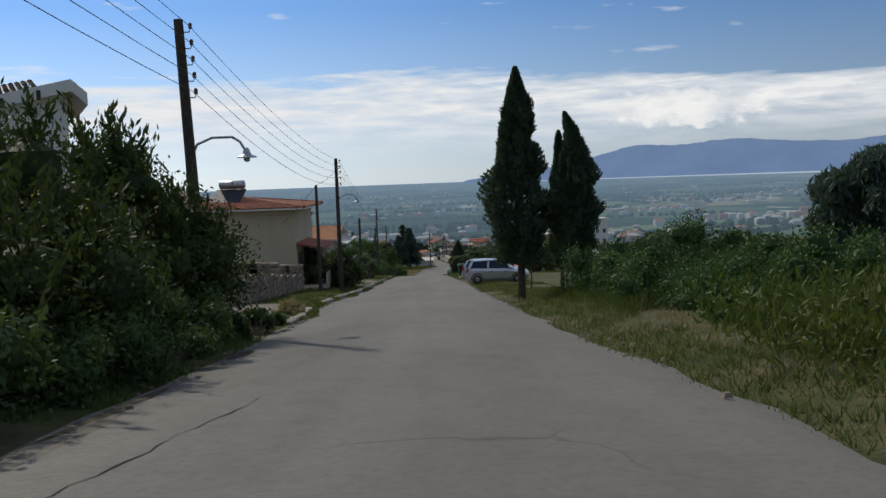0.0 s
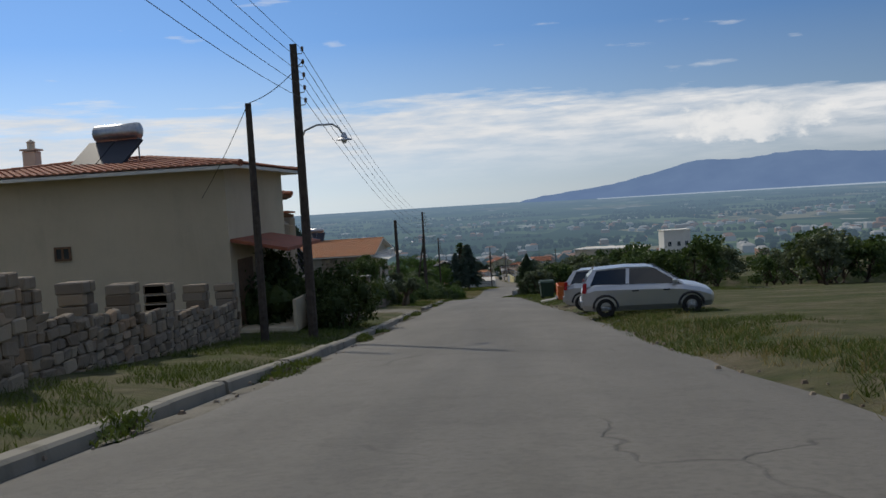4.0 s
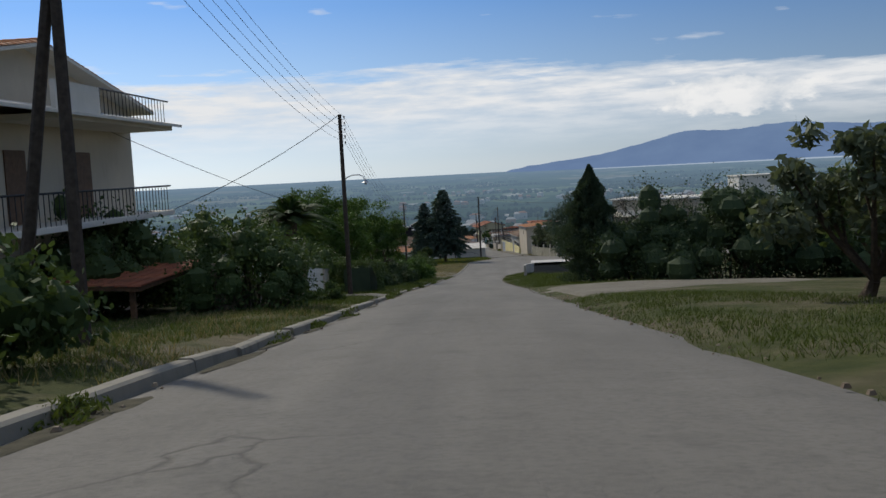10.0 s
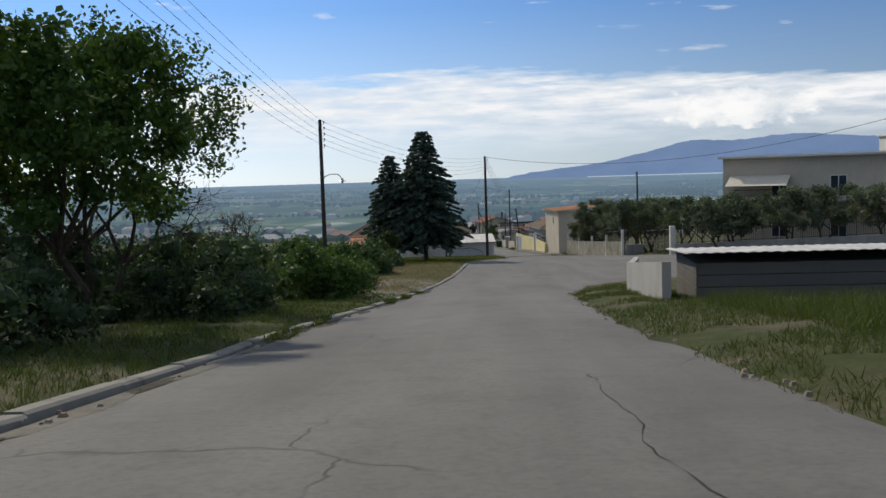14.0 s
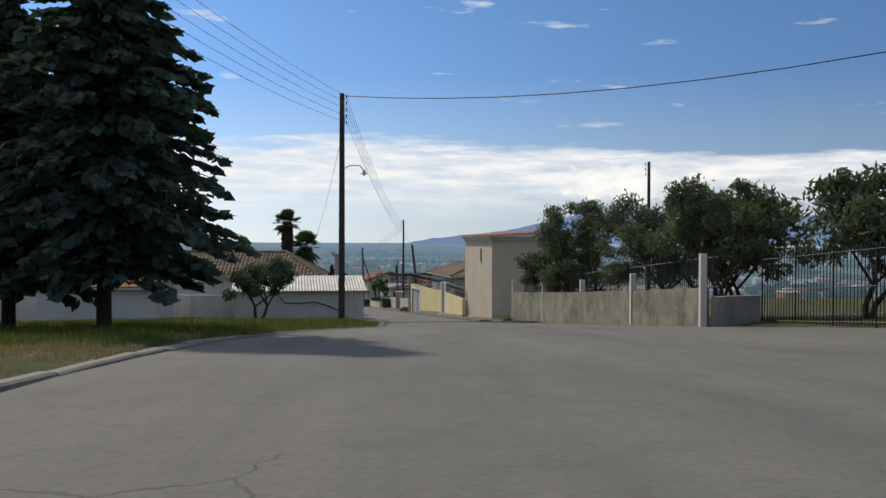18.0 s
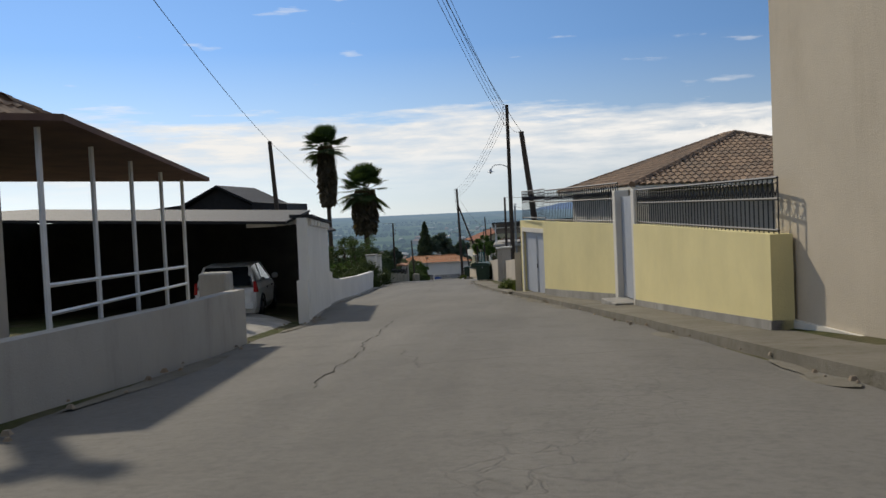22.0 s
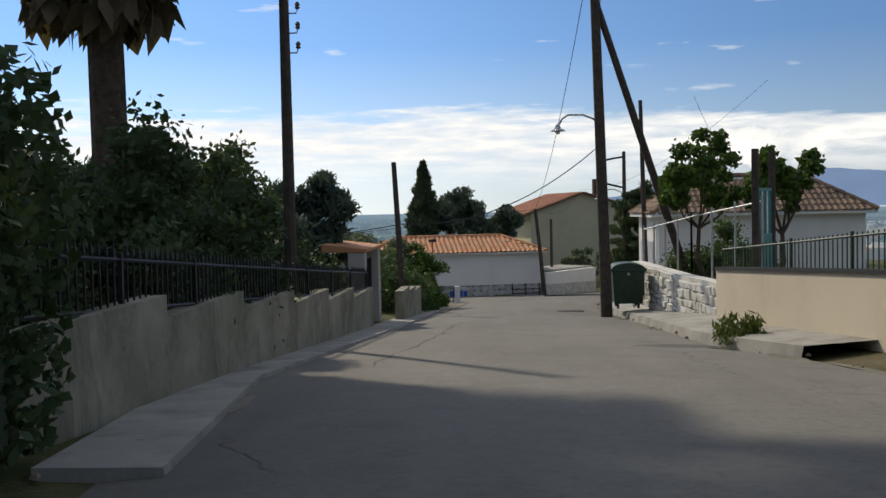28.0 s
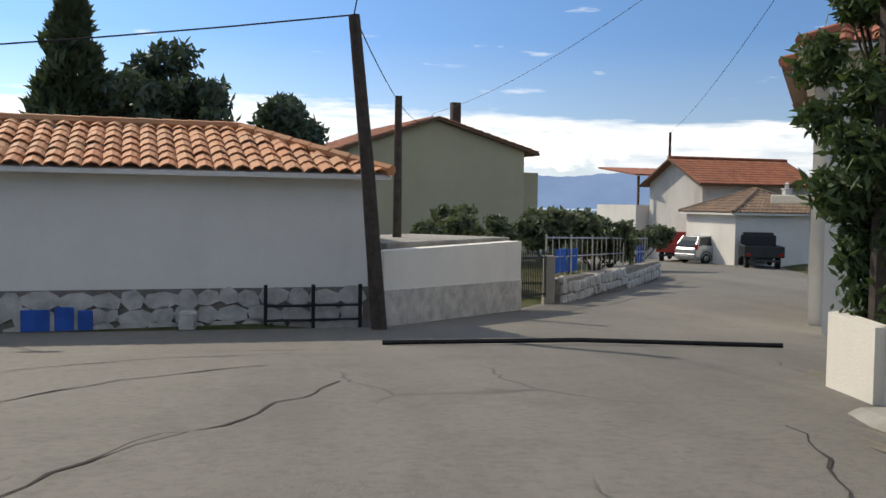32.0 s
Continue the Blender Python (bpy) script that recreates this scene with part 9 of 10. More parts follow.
e = [(FL - 0.3, -0.28, 2.42), (0.3, -0.28, 2.42), (0.3, FD + 0.28, 2.42), (FL - 0.3, FD + 0.28, 2.42)]
ra, rb = (FL + 2.3, FD / 2, 3.2), (-1.75, FD / 2, 3.2)
for q in ((e[0], e[1], rb, ra), (e[1], e[2], rb, rb), (e[2], e[3], ra, rb), (e[3], e[0], ra, ra)):
    q = [Vector(p) for p in q]
    dk.hexa([p - Vector((0, 0, 0.07)) for p in q] + q)
deck = part("roof_deck", dk, WHITE, fh)
tile_parts(deck, e[0], e[1], rb, ra, TILE_ORANGE, 0.26, 0.4, 1)
tile_parts(deck, e[1], e[2], rb, rb, TILE_ORANGE, 0.26, 0.4, 2)
g = Geo()
tile_slope(g, e[2], e[3], ra, rb)
tile_slope(g, e[3], e[0], ra, ra)
part("back_tiles", g, TILE_ORANGE, fh)
g = Geo()
for p, q in ((ra, rb), (e[0], ra), (e[1], rb), (e[2], rb), (e[3], ra)):
    ridge_caps(g, Vector(p) + Vector((0, 0, 0.06)), Vector(q) + Vector((0, 0, 0.06)))
part("ridge_tiles", g, TILE_ORANGE, fh)
g = Geo()
g.tube([(-5.95, -0.12, 1.6), (-5.9, -0.35, 2.3), (-5.88, -0.35, 3.15)], 0.055, 8)
vp = part("vent_pipe", g, POLEWOOD, fh)
g = Geo()
g.tube([(-6.08, -0.35, 3.12), (-5.68, -0.35, 3.16)], [0.075, 0.09], 8)
part("vent_cowl", g, POLEWOOD, vp)
for x0, x1, z0, z1 in ((-5.0, -4.62, 0.02, 0.42), (-4.56, -4.3, 0.05, 0.45), (-4.95, -4.35, 0.0, 0.05), (-4.25, -4.05, 0.0, 0.4)):
    g = Geo()
    g.soft(x0, x1, -0.135, -0.115, z0, z1, 0.008)
    part("paint_mark", g, BLUE, dado, "faded blue painted mark")
rack = thing("barrier_rack", (-7.1 - 1.55, 432.3 - 0.5, -37.1), "low dark iron railing against the stone foot", "railing", "", 10)
for x in (0.0, 0.72, 1.45):
    g = Geo()
    g.box(x - 0.025, x + 0.025, -0.025, 0.025, -0.2, 0.66)
    part("post", g, IRON, rack)
for z in (0.12, 0.34):
    g = Geo()
    g.tube([(0.025, 0, z), (1.43, 0, z)], 0.02, 5)
    part("rail", g, IRON, rack)
g = Geo()
kt = thing("kerb_stone", (-9.75, 431.5, -37.1), "small pale upright stone at the wall", "stone")
g.soft(-0.12, 0.12, -0.1, 0.1, -0.1, 0.3, 0.03)
part("block", g, WSTONE, kt)

# white yard wall, dark gate and low rubble wall beyond it
zw = lambda x, y: -37.05 - 0.035 * (y - 432)
wall_run("white_wall", [(-6.95, 432.3, 1.12), (-3.9, 436.1, 1.28)], 1.2, 0.28, WHITE, "whitewashed yard wall with a stone foot", foot=(0.5, WSTONE), z_of=zw)
g = Geo()
yr = thing("shed_roof", (-6.6, 433.2, -35.92), "flat pale concrete shed roof behind the yard wall", "roof", "", 50)
g.soft(0.0, 4.4, 0.15, 2.6, -0.06, 0.06, 0.02)
part("slab", g, CONCRETE, yr)
g = Geo()
g.box(0.2, 4.2, 2.3, 2.5, -1.2, -0.062)
part("back_wall", g, WHITE, yr)
bars_fence("iron_gate", [(-3.8, 436.3), (-2.85, 437.7)], 1.0, "dark iron yard gate standing between posts", IRON, 0.1, z_of=zw)
t = thing("gate_post", (-2.75, 437.85, zw(0, 437.8)), "pale concrete gate post", "post")
g = Geo()
g.soft(-0.12, 0.12, -0.12, 0.12, -0.2, 0.95, 0.015)
part("shaft", g, CONCRETE, t)
lw = wall_run("rubble_wall", [(-2.6, 438.0, 0.42), (0.8, 443.6, 0.5), (4.0, 449.3, 0.55)], 0.5, 0.35, MORTAR, "low pale rubble wall along the bend", z_of=zw, category="stone wall")
for a, b, z0 in (((0, 0), (3.4, 5.6), 0), ((3.4, 5.6), (6.6, 11.3), -0.2)):
    nr = Vector((b[1] - a[1], a[0] - b[0])).normalized() * 0.19
    stones_on(lw, Vector(a) + nr, Vector(b) + nr, z0 - 0.15, z0 + 0.42, z0 + 0.3, 1, rs, 0.3, WSTONE, 110)
for k, (bx, by) in enumerate(((-2.3, 439.0), (-1.7, 440.0), (3.0, 448.2))):
    t = thing("blue_cloth", (bx, by, zw(0, by) + 0.5), "bright blue sheet hanging on a wire fence", "cloth", "blue sheets on the fence", 58)
    g = Geo()
    for q in range(6):
        w = 0.04 * math.sin(q * 1.9 + k)
        w2 = 0.04 * math.sin((q + 1) * 1.9 + k)
        g.hexa([(q * 0.13, w, 0), ((q + 1) * 0.13, w2, 0.02), ((q + 1) * 0.13, w2 + 0.01, 0.02), (q * 0.13, w + 0.01, 0), (q * 0.13, w, 0.55), ((q + 1) * 0.13, w2, 0.58), ((q + 1) * 0.13, w2 + 0.01, 0.58), (q * 0.13, w + 0.01, 0.55)])
    part("sheet", g, BLUE, t)
bars_fence("wire_fence", [(-2.7, 438.3), (0.6, 443.8), (3.8, 449.5)], 1.0, "thin wire fence on the rubble wall", STEEL, 0.5, 0.012, (0.5, 0.95), 0.4, z_of=zw, spear=False)
for k, (tx, ty, hh, sp) in enumerate(((-1.2, 443.0, 2.2, 1.2), (0.8, 446.0, 2.0, 1.3), (3.0, 451.5, 1.9, 1.2), (-3.0, 446.0, 2.3, 1.5), (5.5, 455.0, 2.0, 1.4), (1.4, 451.0, 2.3, 1.5), (-4.4, 442.0, 2.0, 1.1))):
    broad_tree("olive_tree", (tx, ty, zw(0, ty)), hh, sp, "low grey-green olive tree behind the rubble wall", F_OLIVE, seed=310 + k, leaves=3200, leaf=0.12, stretch=2.4, clumps=22, trunk_h=0.12, trunk_r=0.07, group="olives past the bend")

# khaki gabled house
kh = thing("khaki_house", (-2.3, 461.3, -38.2), "khaki rendered house with a broad tiled gable roof", "house", "", 14)
g = Geo()
i = len(g.v)
pr = [(-4.4, 0.0), (4.6, 0.0), (4.6, 5.55), (0.0, 6.85), (-4.4, 5.3)]
g.v += [(x, -0.2, z - 0.5 if z == 0 else z) for x, z in pr] + [(x, 9.0, z - 0.5 if z == 0 else z) for x, z in pr]
g.f += [(0, 1, 2, 3, 4), (9, 8, 7, 6, 5)] + [(q, q + 5, (q + 1) % 5 + 5, (q + 1) % 5) for q in range(5)]
part("wall", g, OLIVE_WALL, kh)
for nm, a, b in (("roof", (0.0, 7.0), (5.3, 5.5)), ("roof", (0.0, 7.0), (-5.2, 5.2))):
    g = Geo()
    p = [(a[0], -0.45, a[1]), (b[0], -0.45, b[1]), (b[0], 9.3, b[1]), (a[0], 9.3, a[1])]
    g.hexa([(x, y, z - 0.14) for x, y, z in p] + p)
    r = part(nm, g, WOODBROWN, kh)
    g = Geo()
    q = [p[1], p[2], p[3], p[0]] if b[0] > 0 else [p[2], p[1], p[0], p[3]]
    tile_slope(g, *q, 0.3, 0.45)
    part("roof_tiles", g, TILE_RED, r)
g = Geo()
g.box(2.6, 3.05, 4.0, 4.4, 5.6, 8.2)
part("chimney", g, POLEWOOD, kh)
g = Geo()
g.box(4.603, 6.0, 1.0, 8.0, -0.5, 4.6)
part("side_wing", g, OLIVE_WALL, kh)
g = Geo()
g.box(-5.6, -4.403, 0.5, 6.0, 2.6, 2.8)
g.box(-5.6, -5.5, 0.5, 6.0, 2.8, 3.7)
part("balcony", g, WHITE, kh)
cypress("cypress_tree", (-14.25, 443.4, -37.7), 8.4, 1.05, "dense dark cypress behind the white house", 321, 9000, 0.2, 0.05, 0.1, None, 0.45)
for k, (tx, ty, hh, sp) in enumerate(((-11.6, 444.5, 6.6, 2.2), (-9.2, 445.5, 5.6, 2.0), (-13.2, 446.0, 6.0, 1.9))):
    broad_tree("pine_tree", (tx, ty, -37.7), hh, sp * 1.1, "dark pine tree behind the white house", F_CONIF, seed=325 + k, leaves=7000, leaf=0.15, stretch=2.6, clumps=36, trunk_h=0.25, up=0.7, group="pines behind the house")

# houses and cars down the bend
rh = house("grey_white_house", (5.05, 433.0, -37.1), -30, 7.5, 6.0, 4.35, "two-storey grey-white house with a red eave", WHITE_DIRTY, "hip", TILE_RED, 1.3, 0.5, fascia=WOODBROWN)
g = Geo()
g.soft(-4.4, -3.753, -3.0, 1.0, 2.0, 2.15, 0.02)
part("balcony", g, TRIM, rh)
g = Geo()
g.box(-3.79, -3.753, -1.6, -0.6, 0.1, 2.0)
part("door", g, GREYDOOR, rh)
wh1 = house("low_white_house", (14.9, 464.0, -38.05), 3, 5.0, 5.4, 2.65, "low white house with a brown tiled roof", WHITE, "hip", TILE_OLD, 1.1, 0.3, fascia=WHITE)
chimney(wh1, 1.2, -1.0, 3.0, 3.8, 0.35, WHITE)
gr = house("tall_white_house", (16.6, 471.0, -38.1), 8, 7.0, 6.0, 4.3, "white two-storey house with an orange roof", WHITE_DIRTY, "gable", TILE_RED, 1.4, 0.5, fascia=WOODBROWN)
pg = thing("terrace_house", (14.6, 477.0, -38.2), "white house with a timber pergola on its terrace", "house", "", 6)
g = Geo()
g.box(-3.0, 3.0, -3.0, 3.0, -0.5, 3.1)
part("wall", g, WHITE, pg)
for cx in (-2.8, -1.4, 0, 1.4, 2.8):
    g = Geo()
    g.box(cx - 0.06, cx + 0.06, -2.9, -2.78, 3.1, 4.9)
    part("pergola_post", g, WOODBROWN, pg)
g = Geo()
g.hexa([(-3.2, -3.2, 4.9), (3.2, -3.2, 4.9), (3.2, 2.5, 5.5), (-3.2, 2.5, 5.5), (-3.2, -3.2, 5.0), (3.2, -3.2, 5.0), (3.2, 2.5, 5.6), (-3.2, 2.5, 5.6)])
part("pergola_roof", g, TILE_RED, pg)
pickup((12.5, 468.2, road_z(12, 468)), 60, "faded red pickup parked on the bend", REDPAINT)
hatchback((12.9, 464.5, road_z(12, 464)), 20, "silver saloon parked beside a red truck", SILVER)
pickup((13.0, 459.6, road_z(13, 459)), 70, "dark four-wheel drive parked before a white house", DARKPAINT, name="off_road_car")

# small things on the left of the junction
gp = thing("gate_post", (-11.2, 421.9, road_z(-11, 421.9)), "white square post at the garden corner", "post")
g = Geo()
g.soft(-0.11, 0.11, -0.11, 0.11, -0.2, 0.72, 0.012)
part("shaft", g, WHITE, gp)
bars_fence("iron_fence", [(-11.35, 421.6), (-12.7, 419.6)], 0.7, "black iron garden fence with curled tops", IRON, 0.11, z_of=lambda x, y: road_z(-11, y), rails=(0.12, 0.6, 0.9))
for k, (tx, ty) in enumerate(((-12.5, 414.4), (-12.3, 418.6))):
    bush("garden_shrub", (tx, ty, road_z(-12, ty)), 1.5, 3.2, 1.0, "low leafy garden plants on a bank", F_GREEN, 695 + k, 5000, 0.085)
cypress("small_conifer", (-12.75, 426.0, -36.95), 1.75, 0.62, "small dense conifer in the garden corner", 331, 4000, 0.09, 0.02, 0, F_BUSH, 0.4)
hose = Geo()
hose.tube([(-7.15, 428.5, road_z(-7, 428.5) + 0.05), (-4.8, 428.4, road_z(-5, 428.4) + 0.075), (-2.5, 427.8, road_z(-2.5, 427.8) + 0.04)], 0.03, 6)
tagged(part("rubber_strip", hose, RUBBER), "black rubber cable strip laid across the road", "cable strip")

# ---- poles and overhead wires ----
def pole(x, y, top, label, base=None, **kw):
    z = gz(x, y) if base is None else base
    return street_pole((x, y, z), top - z, label, **kw)


def pins_at(t, k, side=1):
    tp = t["top"]
    return (tp[0] + 0.2 * side, tp[1], tp[2] - 0.12 - 0.32 * k)


WOODPOLE = "tall dark timber pole beside the road"
LAMPPOLE = "tall timber pole with a curved street lamp arm"
PINPOLE = "timber pole with stacked insulators and a street lamp"
p_back = pole(-4.2, -26.0, 8.6, PINPOLE, pins=5)
p1 = pole(-4.9, 19.0, 4.25, PINPOLE, lean=(-0.2, 0), lamp=(1, 0), arm_h=3.4, pins=5)
p2 = pole(-6.0, 53.6, 2.08, PINPOLE, lamp=(1, 0.1), pins=5, arm_h=5.0)
p3 = pole(-7.1, 53.0, 0.62, WOODPOLE, r=0.11)
pB = pole(-9.2, 102.2, -3.5, WOODPOLE, r=0.16)
pC = pole(-8.9, 124.0, -3.3, PINPOLE, lamp=(-1, 0), pins=5, arm_h=6.0)
pA = pole(-9.85, 133.8, -6.2, "timber pole with a slanting brace", brace=(-1.3, 0.3, 0.9), r=0.12)
pD = pole(-10.4, 166.6, -7.8, PINPOLE, lamp=(1, 0), pins=5)
pF = pole(-13.8, 238.6, -15.0, PINPOLE, lamp=(1, 0), pins=5)
pE = pole(-4.85, 292.4, -16.4, PINPOLE, base=-27.55, lamp=(1, -0.2), pins=5, arm_h=7.2, r=0.17)
pG = pole(13.7, 303.8, -18.7, "dark timber pole with crossed pins behind olives", pins=3, pin_side=(-1, 0))
pI = pole(-9.6, 337.3, -24.45, WOODPOLE, base=road_z(-8, 337), lean=(-0.35, 0), r=0.11)
pK = pole(0.64, 342.0, -24.2, WOODPOLE, base=road_z(-1, 342), lean=(-0.75, 0), r=0.15)
pJ = pole(-0.74, 357.5, -21.4, LAMPPOLE, base=road_z(-2, 357), lamp=(-1, 0), pins=4, pin_side=(-1, 0), arm_h=6.6, r=0.14)
pM = pole(-1.27, 375.2, -26.7, WOODPOLE, base=road_z(-2, 375), r=0.11)
pL = pole(-6.6, 406.4, -25.2, PINPOLE, base=-35.1, lean=(-0.25, 0), lamp=(-1, -0.1), pins=5, pin_side=(-1, 0), brace=(2.7, 1.2, 0.82), arm_h=4.7, r=0.16)
pL2 = pole(-4.02, 416.1, -28.6, WOODPOLE, base=-35.85, lean=(-0.15, 0), r=0.1)
pT = pole(-3.72, 424.0, -30.0, LAMPPOLE, base=road_z(-4, 424), lamp=(-1, 0), arm_h=4.5, r=0.11)
fr = Geo()
for p, q in (((-0.95, 0, 6.2), (0, 0, 6.35)), ((-0.95, 0, 5.2), (0, 0, 4.95)), ((-0.95, 0, 5.2), (-0.95, 0, 6.4))):
    fr.tube([p, q], 0.045, 5)
part("bracket_frame", fr, IRON, pT)
pN = pole(-12.45, 410.8, -30.9, WOODPOLE, base=road_z(-12, 411), lean=(-0.22, 0), r=0.11)
pQ = pole(-12.9, 396.5, -28.6, PINPOLE, base=road_z(-12, 396), pins=4, r=0.11)
pO = pole(-6.95, 431.2, -32.5, WOODPOLE, base=-37.05, lean=(-0.45, 0), r=0.12)
pO2 = pole(-6.3, 436.0, -33.1, WOODPOLE, base=-37.1, r=0.1)
pP = pole(15.5, 477.5, -30.3, WOODPOLE, r=0.12)
for a, b, sag in ((p_back, p1, 0.5), (p1, p2, 0.45), (p2, pC, 1.0), (pC, pD, 0.7), (pD, pF, 1.2), (pF, pE, 0.9)):
    for k in range(5):
        wire(pins_at(a, k), pins_at(b, k), sag + 0.05 * k, 0.008)
for k in range(4):
    wire(pins_at(pE, k), pins_at(pJ, k, -1), 0.9, 0.010)
    wire(pins_at(pJ, k, -1), pins_at(pL, k, -1), 0.8, 0.010)
wire(pins_at(pE, 0), (27.0, 262.0, -14.9), 1.9, 0.02, "thick black service cable to the apartment house")
wire(pins_at(p2, 1), p3["top"], 0.15, 0.01)
wire(p3["top"], (-11.0, 59.0, -2.4), 0.2, 0.01, "thin black service cable to a house")
wire(pB["top"], (-8.9, 124.0, -5.9), 0.5, 0.014)
wire(pC["top"], pA["top"], 0.15, 0.01)
wire(pA["top"], (-16.2, 140.0, -8.2), 0.3, 0.01, "thin black service cable to a house")
wire(pins_at(pE, 3), pI["top"], 0.9, 0.010)
wire(pI["top"], pQ["top"], 1.0, 0.010)
wire(pK["top"], pins_at(pJ, 1, -1), 0.4, 0.010)
wire(pK["top"], pins_at(pE, 4), 1.0, 0.010)
wire(pM["top"], (9.0, 372.0, -26.4), 0.25, 0.010, "thin black service cable to a house")
wire((-4.85, 424.0, -29.75), (-13.5, 421.5, -33.0), 1.0, 0.022, "thick black bundled cable over the junction")
wire((-13.5, 421.5, -33.0), (-34.0, 418.0, -34.2), 0.5, 0.018, "thick black bundled cable over the gardens")
wire(pD["top"], (-16.4, 158.0, -11.9), 0.3, 0.016, "thick black service cable to a house")
wire((-18.0, 141.0, -6.2), (-13.6, 170.0, -12.2), 0.4, 0.012, "thin black service cable to a house")
wire((-4.85, 424.0, -29.75), pins_at(pL, 3, 1), 0.4, 0.012)
wire(pO["top"], (-32.0, 431.0, -34.0), 0.5, 0.012)
wire(pO["top"], pins_at(pL, 4, -1), 0.7, 0.010)
wire(pO["top"], (-2.3, 461.5, -31.0), 0.9, 0.010, "thin black service cable to a house")
wire((-2.3, 461.5, -31.0), (1.5, 420.0, -27.5), 1.2, 0.008, "thin black service cable to a house")
wire(pP["top"], (-0.4, 425.0, -27.5), 0.8, 0.010)

# ---- drains, pavements, verges ----
ga, gb = Vector((-2.75, 294.6)), Vector((5.3, 295.1))
dg = thing("drain_grate", (ga.x, ga.y, road_z(0, 294) - 0.04), "long iron drain grate across the road", "drain grate", "", math.degrees(math.atan2(gb.y - ga.y, gb.x - ga.x)))
L_ = (gb - ga).length
for y in (-0.2, 0.2):
    g = Geo()
    g.box(0, L_, y - 0.02, y + 0.02, -0.03, 0.035)
    part("frame_bar", g, GRATE, dg)
g = Geo()
g.box(0.0, L_, -0.179, 0.179, -0.03, 0.004)
part("drain_bed", g, JOINT, dg)
for k in range(int(L_ / 0.085)):
    g = Geo()
    g.box(0.03 + k * 0.085, 0.062 + k * 0.085, -0.178, 0.178, 0.006, 0.032)
    part("bar", g, GRATE, dg)
sg = thing("drain_grate", (-7.2, 410.8, road_z(-7, 410.8) + 0.02), "small iron drain grate at the pavement edge", "drain grate", "", 5)
for k in range(10):
    g = Geo()
    g.box(-0.4 + k * 0.08, -0.35 + k * 0.08, -0.18, 0.18, -0.02, 0.045)
    part("bar", g, GRATE, sg)
strip_along("pavement_yellow_wall", "R", 302.0, 336.0, 0.0, 1.15, -0.1, 0.09, DUST, "narrow concrete pavement below the yellow wall", category="pavement")
strip_along("pavement_tan_wall", "R", 337.0, 368.0, 0.0, 1.5, -0.1, 0.06, DUST, "narrow dusty concrete pavement below a tan wall", category="pavement")
strip_along("gutter_white_wall", "L", 324.0, 362.0, -0.18, 0.3, -0.1, 0.03, CONCRETE, "shallow concrete gutter along the white wall", category="gutter")
strip_along("gutter_lane", "L", 386.0, 414.0, -0.35, 0.4, -0.1, 0.05, CONCRETE, "dusty concrete gutter along the lane", category="gutter")
strip_along("verge_island", "L", 262.0, 304.0, -0.1, 0.55, -0.1, 0.012, DUST, "bare dry earth along the edge of the grass island", category="verge")
grass("verge_grass", [("L", 0.28, 3.6, 29, 62, 1.0, 0.8), ("L", 0.0, 2.0, -2, 24, 1.0, 1.2), ("R", -0.12, 3.6, -2, 62, 1.0, 0.9), ("R", 1.4, 6.0, 0, 30, 0.9, 2.8), ("L", 0.3, 6.0, 88, 150, 0.8, 0.9), ("R", -0.05, 5.0, 74, 148, 0.7, 0.8), ("R", 1.0, 8.0, 163, 166, 0.7, 0.8), ("R", 5.0, 16.0, 90, 130, 0.35, 1.0), ("L", 0.25, 4.0, 150, 225, 0.8, 1.1), ("R", -0.1, 3.4, 165, 228, 0.8, 1.0), ("R", 2.6, 10.0, 182, 211, 0.6, 2.8)], "patchy green grass along the verges", F_GRASS, 5, 250, 0.12)
grass("island_grass", [("L", 0.15, 6.0, 262, 304, 1.2, 1.0), ("L", 6.0, 14.0, 255, 300, 0.7, 1.0)], "green grass and weeds on the road island", F_GRASS, 6, 210, 0.15)
grass("island_weeds", [("L", 0.5, 6.0, 262, 304, 0.6, 1.0), ("L", 6.0, 14.0, 255, 300, 0.4, 1.0)], "yellow flowering weeds on the road island", F_YELLOW, 8, 110, 0.17)
grass("dry_grass", [("L", 0.2, 5.0, 226, 262, 0.8, 1.0), ("L", 0.1, 1.0, 265, 302, 0.8, 0.8), ("R", 0.0, 2.5, 0, 60, 0.35, 0.8), ("L", 0.3, 5.0, 90, 150, 0.3, 1.0)], "dry straw-coloured grass on the verge", F_DRY, 7, 150, 0.15)
for k, (x, y, w) in enumerate(((-4.3, 25.6, 0.6), (-1.0, 341.0, 0.7), (-0.6, 341.6, 0.6), (-0.4, 338.0, 0.5), (4.5, 300.9, 0.5), (-5.9, 395.5, 0.5), (-4.9, 405.0, 0.6))):
    bush("weed_clump", (x, y, road_z(x, y) + 0.06), w, w * 1.6, 0.34 + 0.1 * (k % 2), "tuft of dry weeds at the road edge", F_GRASS if k % 2 else F_DRY, 400 + k, 700, 0.05, group="weeds at the road edge", stretch=4.0, up=1.3, heart=0)


